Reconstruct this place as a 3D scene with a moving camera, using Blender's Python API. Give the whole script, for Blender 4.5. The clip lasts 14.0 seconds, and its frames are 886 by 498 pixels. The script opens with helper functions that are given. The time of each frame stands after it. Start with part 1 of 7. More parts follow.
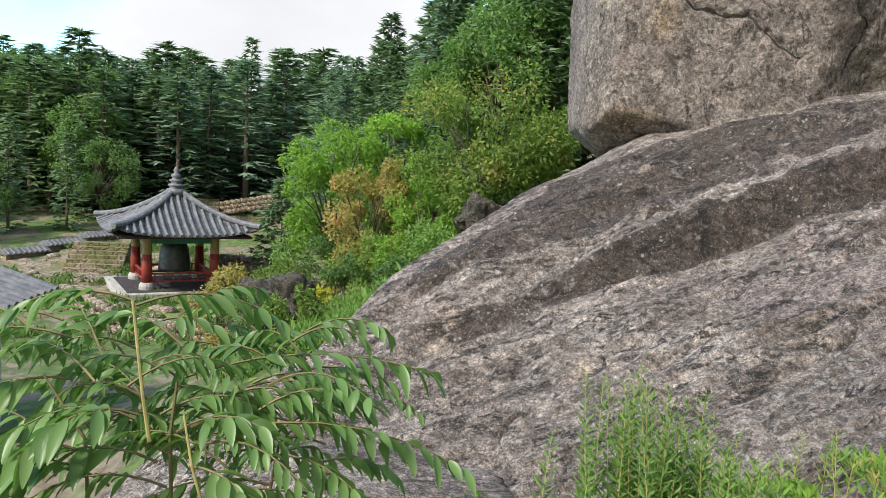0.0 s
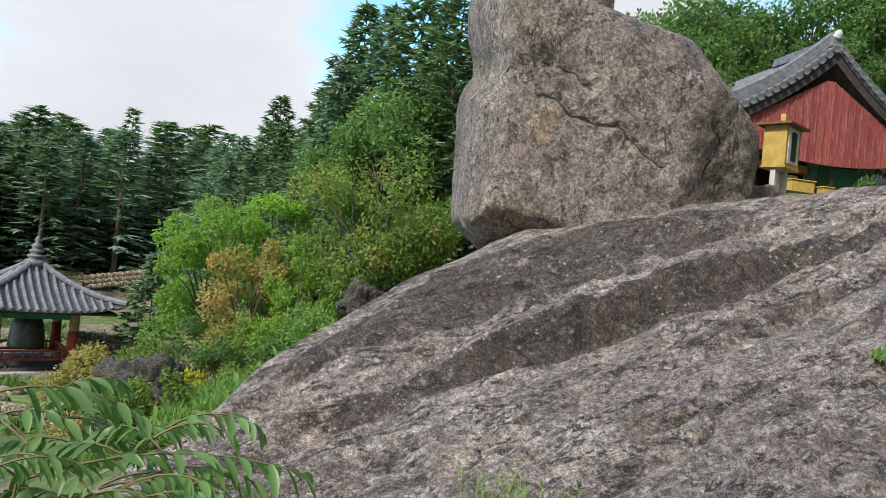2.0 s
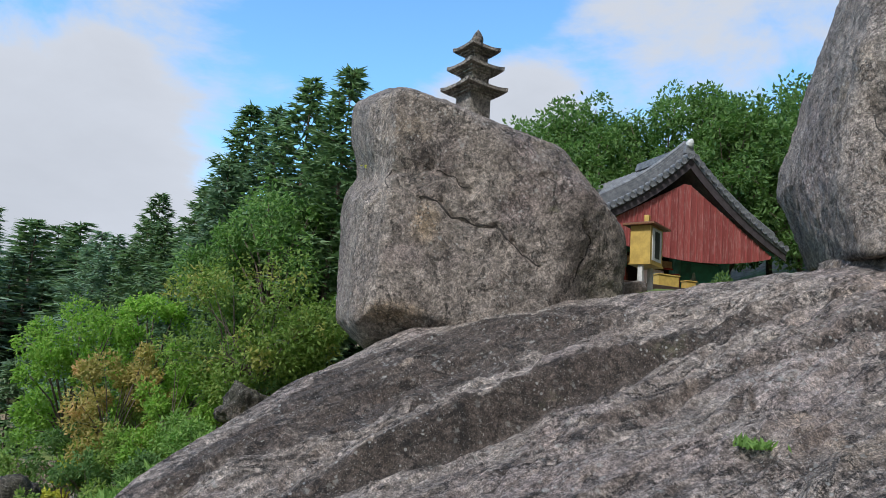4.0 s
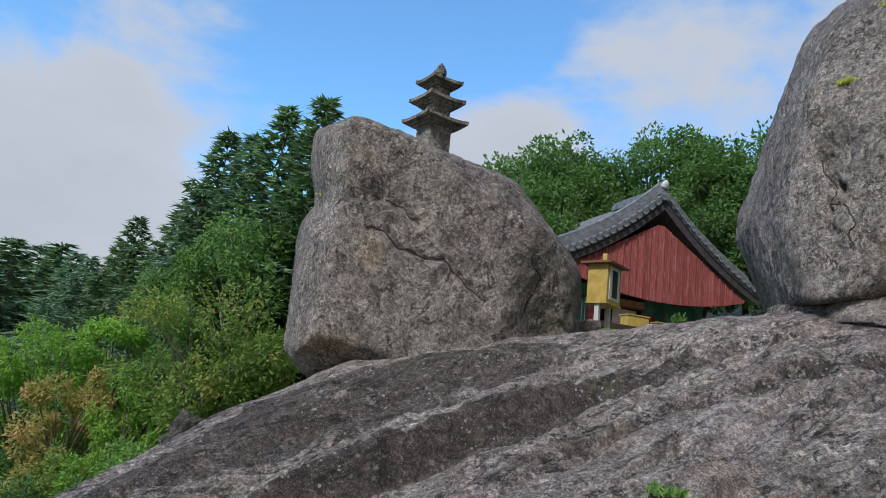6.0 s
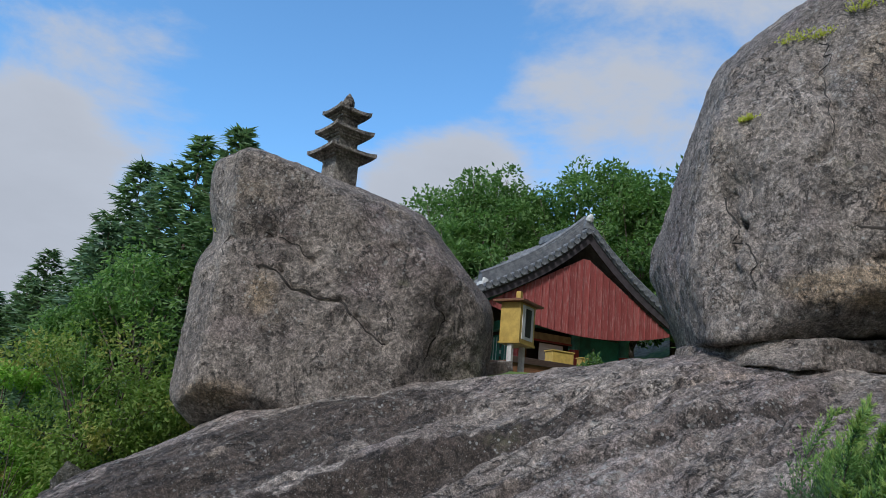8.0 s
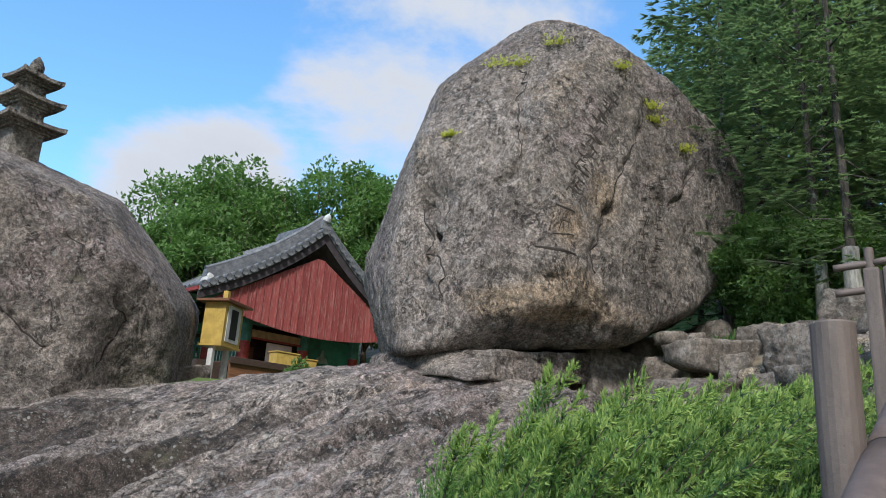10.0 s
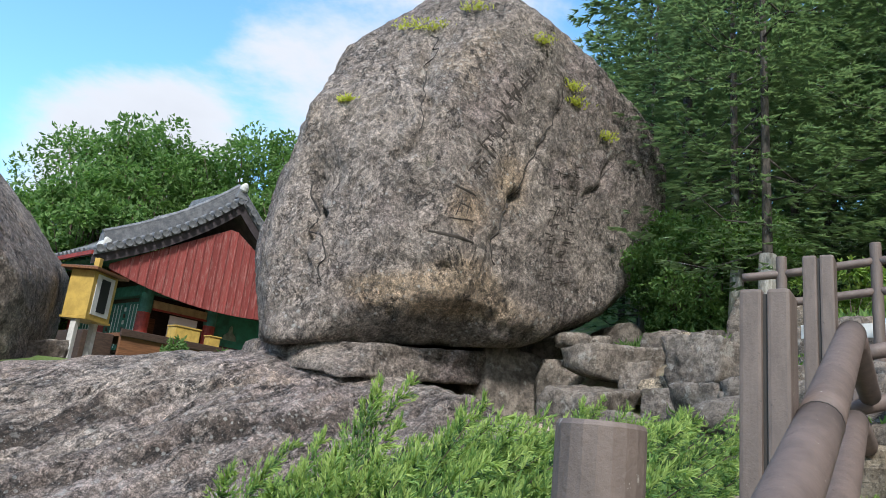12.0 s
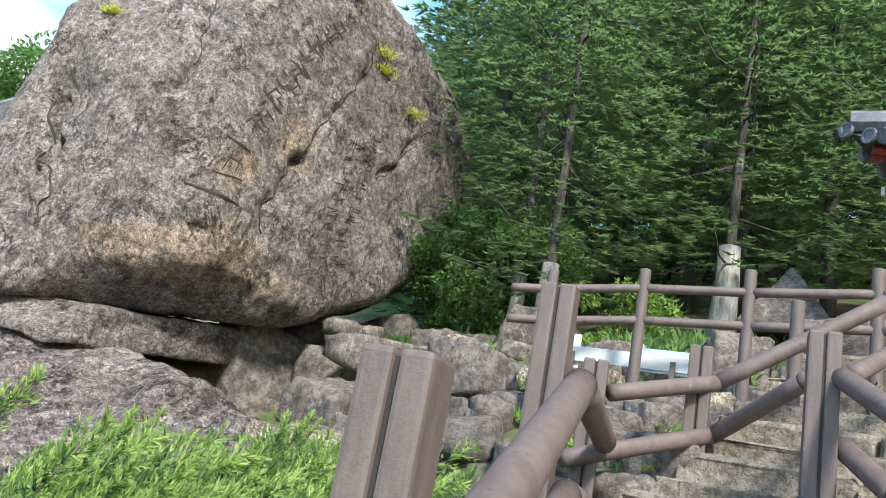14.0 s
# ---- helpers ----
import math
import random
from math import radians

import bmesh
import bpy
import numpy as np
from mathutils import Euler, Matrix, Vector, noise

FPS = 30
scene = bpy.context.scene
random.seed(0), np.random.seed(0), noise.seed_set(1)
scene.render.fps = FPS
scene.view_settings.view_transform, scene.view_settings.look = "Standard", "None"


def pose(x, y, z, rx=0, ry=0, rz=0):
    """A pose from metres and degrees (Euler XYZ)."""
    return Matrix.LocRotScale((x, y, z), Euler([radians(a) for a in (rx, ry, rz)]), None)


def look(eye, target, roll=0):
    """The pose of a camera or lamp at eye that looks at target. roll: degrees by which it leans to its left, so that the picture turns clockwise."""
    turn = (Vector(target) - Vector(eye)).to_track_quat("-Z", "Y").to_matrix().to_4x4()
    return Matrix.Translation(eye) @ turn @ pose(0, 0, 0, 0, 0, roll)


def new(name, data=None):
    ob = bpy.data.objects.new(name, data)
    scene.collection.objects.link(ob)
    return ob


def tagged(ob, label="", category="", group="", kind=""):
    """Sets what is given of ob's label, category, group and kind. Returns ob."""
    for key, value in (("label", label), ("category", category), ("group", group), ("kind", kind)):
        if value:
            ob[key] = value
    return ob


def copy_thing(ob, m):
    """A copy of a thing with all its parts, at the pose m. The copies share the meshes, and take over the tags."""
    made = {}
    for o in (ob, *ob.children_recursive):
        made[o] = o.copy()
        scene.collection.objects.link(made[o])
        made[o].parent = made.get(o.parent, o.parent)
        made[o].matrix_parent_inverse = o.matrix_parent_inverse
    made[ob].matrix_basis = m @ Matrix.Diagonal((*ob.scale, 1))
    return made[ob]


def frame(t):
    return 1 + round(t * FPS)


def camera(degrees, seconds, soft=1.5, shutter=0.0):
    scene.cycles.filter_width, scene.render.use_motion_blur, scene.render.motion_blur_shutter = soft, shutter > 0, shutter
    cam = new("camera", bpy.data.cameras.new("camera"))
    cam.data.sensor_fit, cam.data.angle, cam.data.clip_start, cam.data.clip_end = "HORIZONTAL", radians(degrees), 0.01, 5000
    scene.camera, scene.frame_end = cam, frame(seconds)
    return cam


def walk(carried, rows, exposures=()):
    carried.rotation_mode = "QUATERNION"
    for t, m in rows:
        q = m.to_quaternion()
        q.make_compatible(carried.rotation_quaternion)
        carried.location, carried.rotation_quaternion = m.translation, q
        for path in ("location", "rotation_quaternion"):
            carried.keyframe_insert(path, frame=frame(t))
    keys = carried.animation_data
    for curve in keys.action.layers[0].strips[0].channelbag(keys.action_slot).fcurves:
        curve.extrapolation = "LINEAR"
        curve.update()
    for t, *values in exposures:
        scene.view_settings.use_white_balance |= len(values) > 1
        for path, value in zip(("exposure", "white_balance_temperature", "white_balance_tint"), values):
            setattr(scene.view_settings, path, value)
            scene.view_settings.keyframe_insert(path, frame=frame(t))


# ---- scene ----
cam = camera(62.0, 14.0, soft=0.9)
PATH = [
    (0, (0.350, 0.440, 1.505), (0.101, 2.412, 1.288), 3.5),
    (0.5, (0.376, 0.446, 1.502), (0.255, 2.435, 1.328), 4.3),
    (1, (0.378, 0.464, 1.489), (0.324, 2.460, 1.364), 5.1),
    (1.5, (0.344, 0.449, 1.517), (0.339, 2.449, 1.463), 5.8),
    (2, (0.349, 0.439, 1.540), (0.397, 2.438, 1.578), 6.1),
    (2.5, (0.353, 0.401, 1.560), (0.468, 2.394, 1.686), 5.9),
    (3, (0.362, 0.379, 1.575), (0.551, 2.358, 1.787), 5.4),
    (3.5, (0.375, 0.354, 1.587), (0.627, 2.317, 1.874), 5.1),
    (4, (0.367, 0.336, 1.587), (0.691, 2.283, 1.911), 4.5),
    (4.2, (0.386, 0.331, 1.591), (0.739, 2.273, 1.917), 4.1),
    (6.3, (1.276, 0.420, 1.691), (1.584, 2.346, 2.132), 7.0),
    (6.5, (1.336, 0.474, 1.730), (1.616, 2.401, 2.185), 6.8),
    (7, (1.495, 0.558, 1.797), (1.753, 2.483, 2.275), 6.2),
    (7.5, (1.715, 0.631, 1.897), (2.047, 2.540, 2.391), 6.0),
    (8, (1.946, 0.806, 2.003), (2.411, 2.683, 2.515), 5.4),
    (8.5, (2.096, 0.855, 2.044), (2.722, 2.684, 2.558), 5.1),
    (9, (2.358, 0.776, 2.125), (3.166, 2.528, 2.654), 5.0),
    (9.2, (2.443, 0.741, 2.163), (3.332, 2.449, 2.702), 4.8),
    (11.3, (3.753, 1.042, 2.498), (4.862, 2.613, 3.048), 3.8),
    (11.5, (3.851, 1.108, 2.567), (4.973, 2.674, 3.105), 4.2),
    (12, (4.084, 1.212, 2.628), (5.263, 2.741, 3.148), 6.3),
    (12.5, (4.316, 1.224, 2.756), (5.592, 2.679, 3.260), 8.1),
    (13, (4.599, 1.319, 2.805), (5.984, 2.675, 3.300), 9.1),
    (13.5, (4.861, 1.426, 2.865), (6.334, 2.689, 3.351), 10.5),
    (14, (5.099, 1.455, 3.011), (6.620, 2.646, 3.530), 11.0),
]
EXPOSURES = [(0.0, 0.70, 6350, 10), (2.0, 0.50, 6200, 10), (4.0, 0.15, 5850, 10), (6.5, -0.12, 5700, 10), (7.5, -0.22, 5650, 10), (8.5, -0.15, 5700, 10), (9.0, 0.0, 5800, 10), (11.5, 0.46, 5900, 10), (12.5, 0.66, 5950, 10), (14.0, 1.08, 5950, 10)]
walk(cam, [(t, look(eye, target, roll)) for t, eye, target, roll in PATH], EXPOSURES)

# ---- world, sun ----
SUN_DIR = Vector((-0.47, -0.55, 0.69)).normalized()


def build_world():
    world = bpy.data.worlds.new("world")
    scene.world = world
    world.use_nodes = True
    nt = world.node_tree
    nt.nodes.clear()
    out = nt.nodes.new("ShaderNodeOutputWorld")
    bg = nt.nodes.new("ShaderNodeBackground")
    sky = nt.nodes.new("ShaderNodeTexSky")
    sky.sky_type = "NISHITA"
    sky.sun_disc = False
    sky.sun_elevation = math.asin(SUN_DIR.z)
    sky.sun_rotation = math.atan2(SUN_DIR.x, SUN_DIR.y)
    sky.air_density, sky.dust_density, sky.ozone_density = 1.0, 0.6, 1.6
    tc = nt.nodes.new("ShaderNodeTexCoord")
    mapping = nt.nodes.new("ShaderNodeMapping")
    mapping.inputs["Scale"].default_value = (1.0, 1.0, 1.9)
    nt.links.new(tc.outputs["Generated"], mapping.inputs["Vector"])
    big = nt.nodes.new("ShaderNodeTexNoise")
    big.inputs["Scale"].default_value = 2.3
    big.inputs["Detail"].default_value = 9
    big.inputs["Roughness"].default_value = 0.6
    big.inputs["Distortion"].default_value = 0.25
    nt.links.new(mapping.outputs[0], big.inputs["Vector"])
    total = big.outputs["Fac"]

    # cloud banks in the sky: direction, spread, weight; the first is unseen, added as fill
    banks = [((0.0, -0.9, 0.42), 0.35, 0.30), ((-0.36, 0.91, 0.17), 0.965, 0.17), ((-0.30, 0.95, 0.02), 0.93, 0.10), ((0.21, 0.93, 0.315), 0.988, 0.24),
             ((0.28, 0.93, 0.24), 0.992, 0.18), ((0.50, 0.75, 0.44), 0.94, 0.16), ((0.0, 0.85, 0.50), 0.95, -0.20),
             ((0.33, 0.87, 0.33), 0.99, -0.08), ((-0.25, 0.85, 0.48), 0.975, 0.10), ((0.25, 0.80, 0.52), 0.975, -0.12)]
    for d, edge, weight in banks:
        dot = nt.nodes.new("ShaderNodeVectorMath")
        dot.operation = "DOT_PRODUCT"
        nt.links.new(tc.outputs["Generated"], dot.inputs[0])
        dot.inputs[1].default_value = Vector(d).normalized()
        ramp = nt.nodes.new("ShaderNodeMapRange")
        ramp.interpolation_type = "SMOOTHSTEP"
        ramp.inputs["From Min"].default_value = edge
        ramp.inputs["From Max"].default_value = 1.0
        ramp.inputs["To Max"].default_value = weight
        nt.links.new(dot.outputs["Value"], ramp.inputs["Value"])
        add = nt.nodes.new("ShaderNodeMath")
        nt.links.new(total, add.inputs[0])
        nt.links.new(ramp.outputs[0], add.inputs[1])
        total = add.outputs[0]
    cover = nt.nodes.new("ShaderNodeMapRange")
    cover.interpolation_type = "SMOOTHSTEP"
    cover.inputs["From Min"].default_value = 0.47
    cover.inputs["From Max"].default_value = 0.66
    nt.links.new(total, cover.inputs["Value"])
    shade = nt.nodes.new("ShaderNodeMapRange")
    shade.inputs["From Min"].default_value = 0.5
    shade.inputs["From Max"].default_value = 0.95
    shade.inputs["To Min"].default_value = 4.7
    shade.inputs["To Max"].default_value = 3.9
    nt.links.new(total, shade.inputs["Value"])
    white = nt.nodes.new("ShaderNodeMix")
    white.data_type = "RGBA"
    white.blend_type = "MULTIPLY"
    white.inputs[0].default_value = 1.0
    white.inputs[6].default_value = (0.985, 0.985, 1.0, 1)
    nt.links.new(shade.outputs[0], white.inputs[7])
    lift = nt.nodes.new("ShaderNodeMix")
    lift.data_type = "RGBA"
    lift.blend_type = "MULTIPLY"
    lift.inputs[0].default_value = 1.0
    lift.inputs[7].default_value = (1.32, 1.72, 1.78, 1)
    nt.links.new(sky.outputs[0], lift.inputs[6])
    mix = nt.nodes.new("ShaderNodeMix")
    mix.data_type = "RGBA"
    nt.links.new(cover.outputs[0], mix.inputs[0])
    nt.links.new(lift.outputs[2], mix.inputs[6])
    nt.links.new(white.outputs[2], mix.inputs[7])
    nt.links.new(mix.outputs[2], bg.inputs["Color"])
    bg.inputs["Strength"].default_value = 0.14
    nt.links.new(bg.outputs[0], out.inputs[0])


build_world()
sun = new("sun", bpy.data.lights.new("sun", "SUN"))
sun.data.energy, sun.data.angle, sun.data.color = 3.3, radians(8), (1.0, 0.93, 0.82)
sun.matrix_world = look(SUN_DIR * 50, (0, 0, 0))


# ---- materials ----
class Mat:
    """A small builder of node materials."""

    def __init__(self, name, rough=0.8, metal=0.0):
        self.m = bpy.data.materials.new(name)
        self.m.use_nodes = True
        self.nt = self.m.node_tree
        self.b = self.nt.nodes["Principled BSDF"]
        self.b.inputs["Roughness"].default_value = rough
        self.b.inputs["Metallic"].default_value = metal
        self.coord = self.nt.nodes.new("ShaderNodeTexCoord").outputs["Object"]

    def scaled(self, sx, sy, sz, turn=0.0):
        r = self.nt.nodes.new("ShaderNodeMapping")
        r.inputs["Rotation"].default_value = (0, 0, radians(-turn))
        self.nt.links.new(self.coord, r.inputs["Vector"])
        n = self.nt.nodes.new("ShaderNodeMapping")
        n.inputs["Scale"].default_value = (sx, sy, sz)
        self.nt.links.new(r.outputs[0], n.inputs["Vector"])
        return n.outputs[0]

    def noise(self, scale, detail=6, rough=0.6, vec=None, dist=0.0):
        n = self.nt.nodes.new("ShaderNodeTexNoise")
        n.inputs["Scale"].default_value = scale
        n.inputs["Detail"].default_value = detail
        n.inputs["Roughness"].default_value = rough
        n.inputs["Distortion"].default_value = dist
        self.nt.links.new(vec or self.coord, n.inputs["Vector"])
        return n.outputs["Fac"]

    def cells(self, scale, vec=None, feature="F1", out="Distance"):
        n = self.nt.nodes.new("ShaderNodeTexVoronoi")
        n.feature = feature
        n.inputs["Scale"].default_value = scale
        self.nt.links.new(vec or self.coord, n.inputs["Vector"])
        return n.outputs[out]

    def step(self, value, lo, hi, a=0.0, b=1.0):
        n = self.nt.nodes.new("ShaderNodeMapRange")
        n.interpolation_type = "SMOOTHSTEP"
        for key, v in (("From Min", lo), ("From Max", hi), ("To Min", a), ("To Max", b)):
            n.inputs[key].default_value = v
        self.nt.links.new(value, n.inputs["Value"])
        return n.outputs[0]

    def math(self, op, a, b):
        n = self.nt.nodes.new("ShaderNodeMath")
        n.operation = op
        for i, v in enumerate((a, b)):
            if isinstance(v, (int, float)):
                n.inputs[i].default_value = v
            else:
                self.nt.links.new(v, n.inputs[i])
        return n.outputs[0]

    def mix(self, fac, a, b, blend="MIX"):
        n = self.nt.nodes.new("ShaderNodeMix")
        n.data_type = "RGBA"
        n.blend_type = blend
        for i, v in ((0, fac), (6, a), (7, b)):
            if isinstance(v, (int, float)):
                n.inputs[i].default_value = v
            elif isinstance(v, tuple):
                n.inputs[i].default_value = (*v, 1)
            else:
                self.nt.links.new(v, n.inputs[i])
        return n.outputs[2]

    def island(self):
        return self.nt.nodes.new("ShaderNodeNewGeometry").outputs["Random Per Island"]

    def one(self):
        return self.nt.nodes.new("ShaderNodeObjectInfo").outputs["Random"]

    def up(self):
        g = self.nt.nodes.new("ShaderNodeNewGeometry").outputs["Normal"]
        s = self.nt.nodes.new("ShaderNodeSeparateXYZ")
        self.nt.links.new(g, s.inputs[0])
        return s.outputs["Z"]

    def colour(self, c):
        if isinstance(c, tuple):
            self.b.inputs["Base Color"].default_value = (*c, 1)
        else:
            self.nt.links.new(c, self.b.inputs["Base Color"])
        return self

    def bump(self, height, strength=0.4, dist=0.02):
        n = self.nt.nodes.new("ShaderNodeBump")
        n.inputs["Strength"].default_value = strength
        n.inputs["Distance"].default_value = dist
        self.nt.links.new(height, n.inputs["Height"])
        self.nt.links.new(n.outputs[0], self.b.inputs["Normal"])
        return self


def granite(name, base, dark, lichen=0.5, flow=(1, 1, 0.45), warm=(0.42, 0.29, 0.15), warmth=0.5, stain=0.6, seep_shade=False, turn=0.0, ochre=False, relief=0.07):
    """Weathered coarse granite: patches, stains, dark veins, lichen and grain."""
    k = Mat(name, 0.92)
    run_vec = k.scaled(*flow, turn)
    c = k.mix(k.step(k.noise(0.55, 8, 0.66, dist=0.3), 0.38, 0.62), base, dark)
    c = k.mix(k.step(k.noise(0.42, 7, 0.66, dist=0.4), 0.50, 0.64, 0, 0.55), c, (0.275, 0.212, 0.200))
    c = k.mix(k.step(k.noise(0.8, 7, 0.68, vec=k.scaled(1, 1, 0.7)), 0.54, 0.72, 0, warmth), c, warm)
    if ochre:
        a = k.nt.nodes.new("ShaderNodeAttribute")
        a.attribute_name = "ochre"
        c = k.mix(k.step(k.math("ADD", a.outputs["Fac"], k.math("MULTIPLY", k.noise(2.1, 8, 0.75), 0.8)), 0.66, 1.40, 0, 0.60), c, (0.385, 0.275, 0.165))
    run = k.noise(2.6, 10, 0.74, vec=run_vec)
    c = k.mix(k.step(run, 0.50, 0.68, 0, stain), c, (0.115, 0.094, 0.083))
    c = k.mix(k.step(k.noise(3.4, 9, 0.72, vec=run_vec, dist=0.3), 0.56, 0.72, 0, 0.2), c, (0.46, 0.43, 0.39))
    if seep_shade:                                # dark growth where water seeps along the ledges, plus painted overhang shade under lips
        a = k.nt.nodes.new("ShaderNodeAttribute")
        a.attribute_name = "seep_shade"
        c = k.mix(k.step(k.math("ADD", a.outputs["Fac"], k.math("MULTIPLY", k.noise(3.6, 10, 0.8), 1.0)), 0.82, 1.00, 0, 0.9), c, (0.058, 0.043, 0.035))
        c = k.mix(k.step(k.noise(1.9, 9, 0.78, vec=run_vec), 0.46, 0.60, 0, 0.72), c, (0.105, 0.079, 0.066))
        b = k.nt.nodes.new("ShaderNodeAttribute")
        b.attribute_name = "lichen"
        grey = k.step(k.math("ADD", b.outputs["Fac"], k.noise(11, 9, 0.82)), 0.98, 1.04, 0, 0.60)
    mott = k.noise(6.5, 9, 0.78)
    c = k.mix(1.0, c, k.step(mott, 0.40, 0.60, 0.66, 1.32), "MULTIPLY")
    fine = k.noise(21, 8, 0.84)
    c = k.mix(1.0, c, k.step(fine, 0.44, 0.575, 0.55, 1.48), "MULTIPLY")
    grain = k.noise(62, 3, 0.8)
    lines = k.noise(4.2, 10, 0.7, vec=run_vec, dist=0.5)
    broken = k.step(k.noise(1.9, 4, 0.6), 0.45, 0.55)
    vein = k.math("ABSOLUTE", k.math("SUBTRACT", k.noise(2.2, 10, 0.68, vec=run_vec, dist=0.6), 0.5), 0)
    vein2 = k.math("ABSOLUTE", k.math("SUBTRACT", lines, 0.53), 0)
    c = k.mix(k.math("MULTIPLY", k.step(vein, 0.002, 0.014, 0.9, 0.0), broken), c, (0.035, 0.029, 0.026))
    c = k.mix(k.math("MULTIPLY", k.step(vein2, 0.002, 0.012, 0.75, 0.0), k.step(k.noise(1.3, 5, 0.65), 0.50, 0.58)), c, (0.045, 0.037, 0.033))
    pit = k.step(k.noise(12, 9, 0.84), 0.385, 0.42, 0.9, 0.0)
    c = k.mix(pit, c, (0.045, 0.038, 0.034))
    c = k.mix(1.0, c, k.step(grain, 0.43, 0.57, 0.66, 1.38), "MULTIPLY")
    c = k.mix(k.step(k.noise(34, 5, 0.8), 0.60, 0.635, 0, 0.7), c, (0.53, 0.50, 0.46))
    warp = k.noise(9, 7, 0.78)
    spots = k.math("ADD", k.cells(6.5), k.math("MULTIPLY", warp, 1.5))
    patch = k.step(k.noise(0.75, 6, 0.65), 0.46, 0.57)
    c = k.mix(k.math("MULTIPLY", k.step(spots, 0.84, 0.98, lichen * 0.38, 0.0), patch), c, (0.52, 0.51, 0.47))
    spots2 = k.math("ADD", k.cells(30), k.math("MULTIPLY", k.noise(26, 5, 0.75), 1.1))
    c = k.mix(k.math("MULTIPLY", k.step(spots2, 0.62, 0.72, lichen * 0.8, 0.0), k.step(k.noise(2.3, 5), 0.47, 0.58)), c, (0.55, 0.54, 0.50))
    spots3 = k.math("ADD", k.cells(15), k.math("MULTIPLY", k.noise(13, 6, 0.75), 0.6))
    c = k.mix(k.math("MULTIPLY", k.step(spots3, 0.43, 0.52, 0.75, 0.0), k.step(k.noise(1.9, 5, 0.7), 0.5, 0.62)), c, (0.045, 0.04, 0.038))
    c = k.mix(k.step(k.noise(1.3, 7, 0.72), 0.62, 0.74, 0, 0.35), c, (0.16, 0.16, 0.075))
    discs = k.math("ADD", k.cells(10.5), k.math("MULTIPLY", k.noise(18, 4, 0.7), 0.45))      # round pale lichens
    c = k.mix(k.math("MULTIPLY", k.step(discs, 0.38, 0.44, lichen * 0.6, 0.0), k.step(k.noise(0.9, 6, 0.7), 0.49, 0.56)), c, (0.50, 0.49, 0.46))
    if seep_shade:
        c = k.mix(grey, c, (0.47, 0.46, 0.43))
    k.colour(c)
    h = k.math("ADD", k.math("MULTIPLY", mott, 0.6), k.math("MULTIPLY", fine, 0.5))
    h = k.math("ADD", h, k.math("MULTIPLY", lines, 0.35))
    h = k.math("ADD", h, k.math("MULTIPLY", grain, 0.14))
    h = k.math("SUBTRACT", h, k.math("MULTIPLY", pit, 0.35))
    h = k.math("SUBTRACT", h, k.math("MULTIPLY", k.math("MULTIPLY", k.step(vein, 0.0, 0.02, 1.0, 0.0), broken), 0.5))
    k.bump(h, 1.0, relief)
    return k.m


M = {}
M["boulder"] = granite("granite_boulder", (0.29, 0.243, 0.208), (0.172, 0.141, 0.121), 0.9, flow=(1.25, 1.25, 0.75), warmth=0.45, warm=(0.42, 0.32, 0.21), stain=0.5, ochre=True)
M["slab"] = granite("granite_slab", (0.385, 0.328, 0.284), (0.262, 0.216, 0.184), 1.0, flow=(0.42, 2.0, 1), warmth=0.35, seep_shade=True, turn=18)


def field_stone(name, a, b, pale=0.5):
    k = Mat(name, 0.9)
    c = k.mix(k.step(k.noise(1.7, 7, 0.68), 0.38, 0.62), a, b)
    c = k.mix(k.math("MULTIPLY", k.one(), 0.45), c, tuple(v * 0.62 for v in b))
    c = k.mix(1.0, c, k.step(k.noise(11, 8, 0.8), 0.42, 0.58, 0.60, 1.35), "MULTIPLY")
    c = k.mix(k.step(k.noise(5, 8, 0.75), 0.57, 0.62, 0, pale), c, (0.50, 0.48, 0.43))
    c = k.mix(k.step(k.noise(19, 7, 0.8), 0.37, 0.41, 0.7, 0), c, (0.07, 0.058, 0.046))
    c = k.mix(k.step(k.noise(2.1, 6, 0.7), 0.60, 0.72, 0, 0.5), c, (0.13, 0.135, 0.06))
    h = k.math("ADD", k.noise(7, 8, 0.72), k.math("MULTIPLY", k.noise(32, 5, 0.75), 0.3))
    k.colour(c).bump(h, 1.0, 0.07)
    return k.m


M["rock"] = field_stone("granite_block", (0.275, 0.23, 0.19), (0.15, 0.124, 0.103), 0.45)
# darker copy of the granite, with shade put into its base colour
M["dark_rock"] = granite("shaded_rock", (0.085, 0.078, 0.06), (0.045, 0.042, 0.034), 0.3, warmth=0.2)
M["wall_stone"] = granite("wall_stone", (0.43, 0.345, 0.245), (0.30, 0.245, 0.18), 0.3, stain=0.35)
M["pagoda"] = granite("pagoda_stone", (0.30, 0.265, 0.225), (0.19, 0.165, 0.14), 0.25)


def plain(name, c, rough=0.7, scale=8.0, amount=0.25, bump=0.2, metal=0.0, flow=(1, 1, 1)):
    k = Mat(name, rough, metal)
    n = k.noise(scale, 6, 0.65, vec=k.scaled(*flow))
    dark = tuple(v * (1 - amount) for v in c)
    pale = tuple(min(1, v * (1 + amount)) for v in c)
    col = k.mix(k.step(n, 0.3, 0.7), dark, pale)
    col = k.mix(k.step(k.noise(scale * 6, 4, 0.6), 0.55, 0.75, 0, amount), col, tuple(v * 0.5 for v in c))
    k.colour(col).bump(n, bump, 0.01)
    return k.m


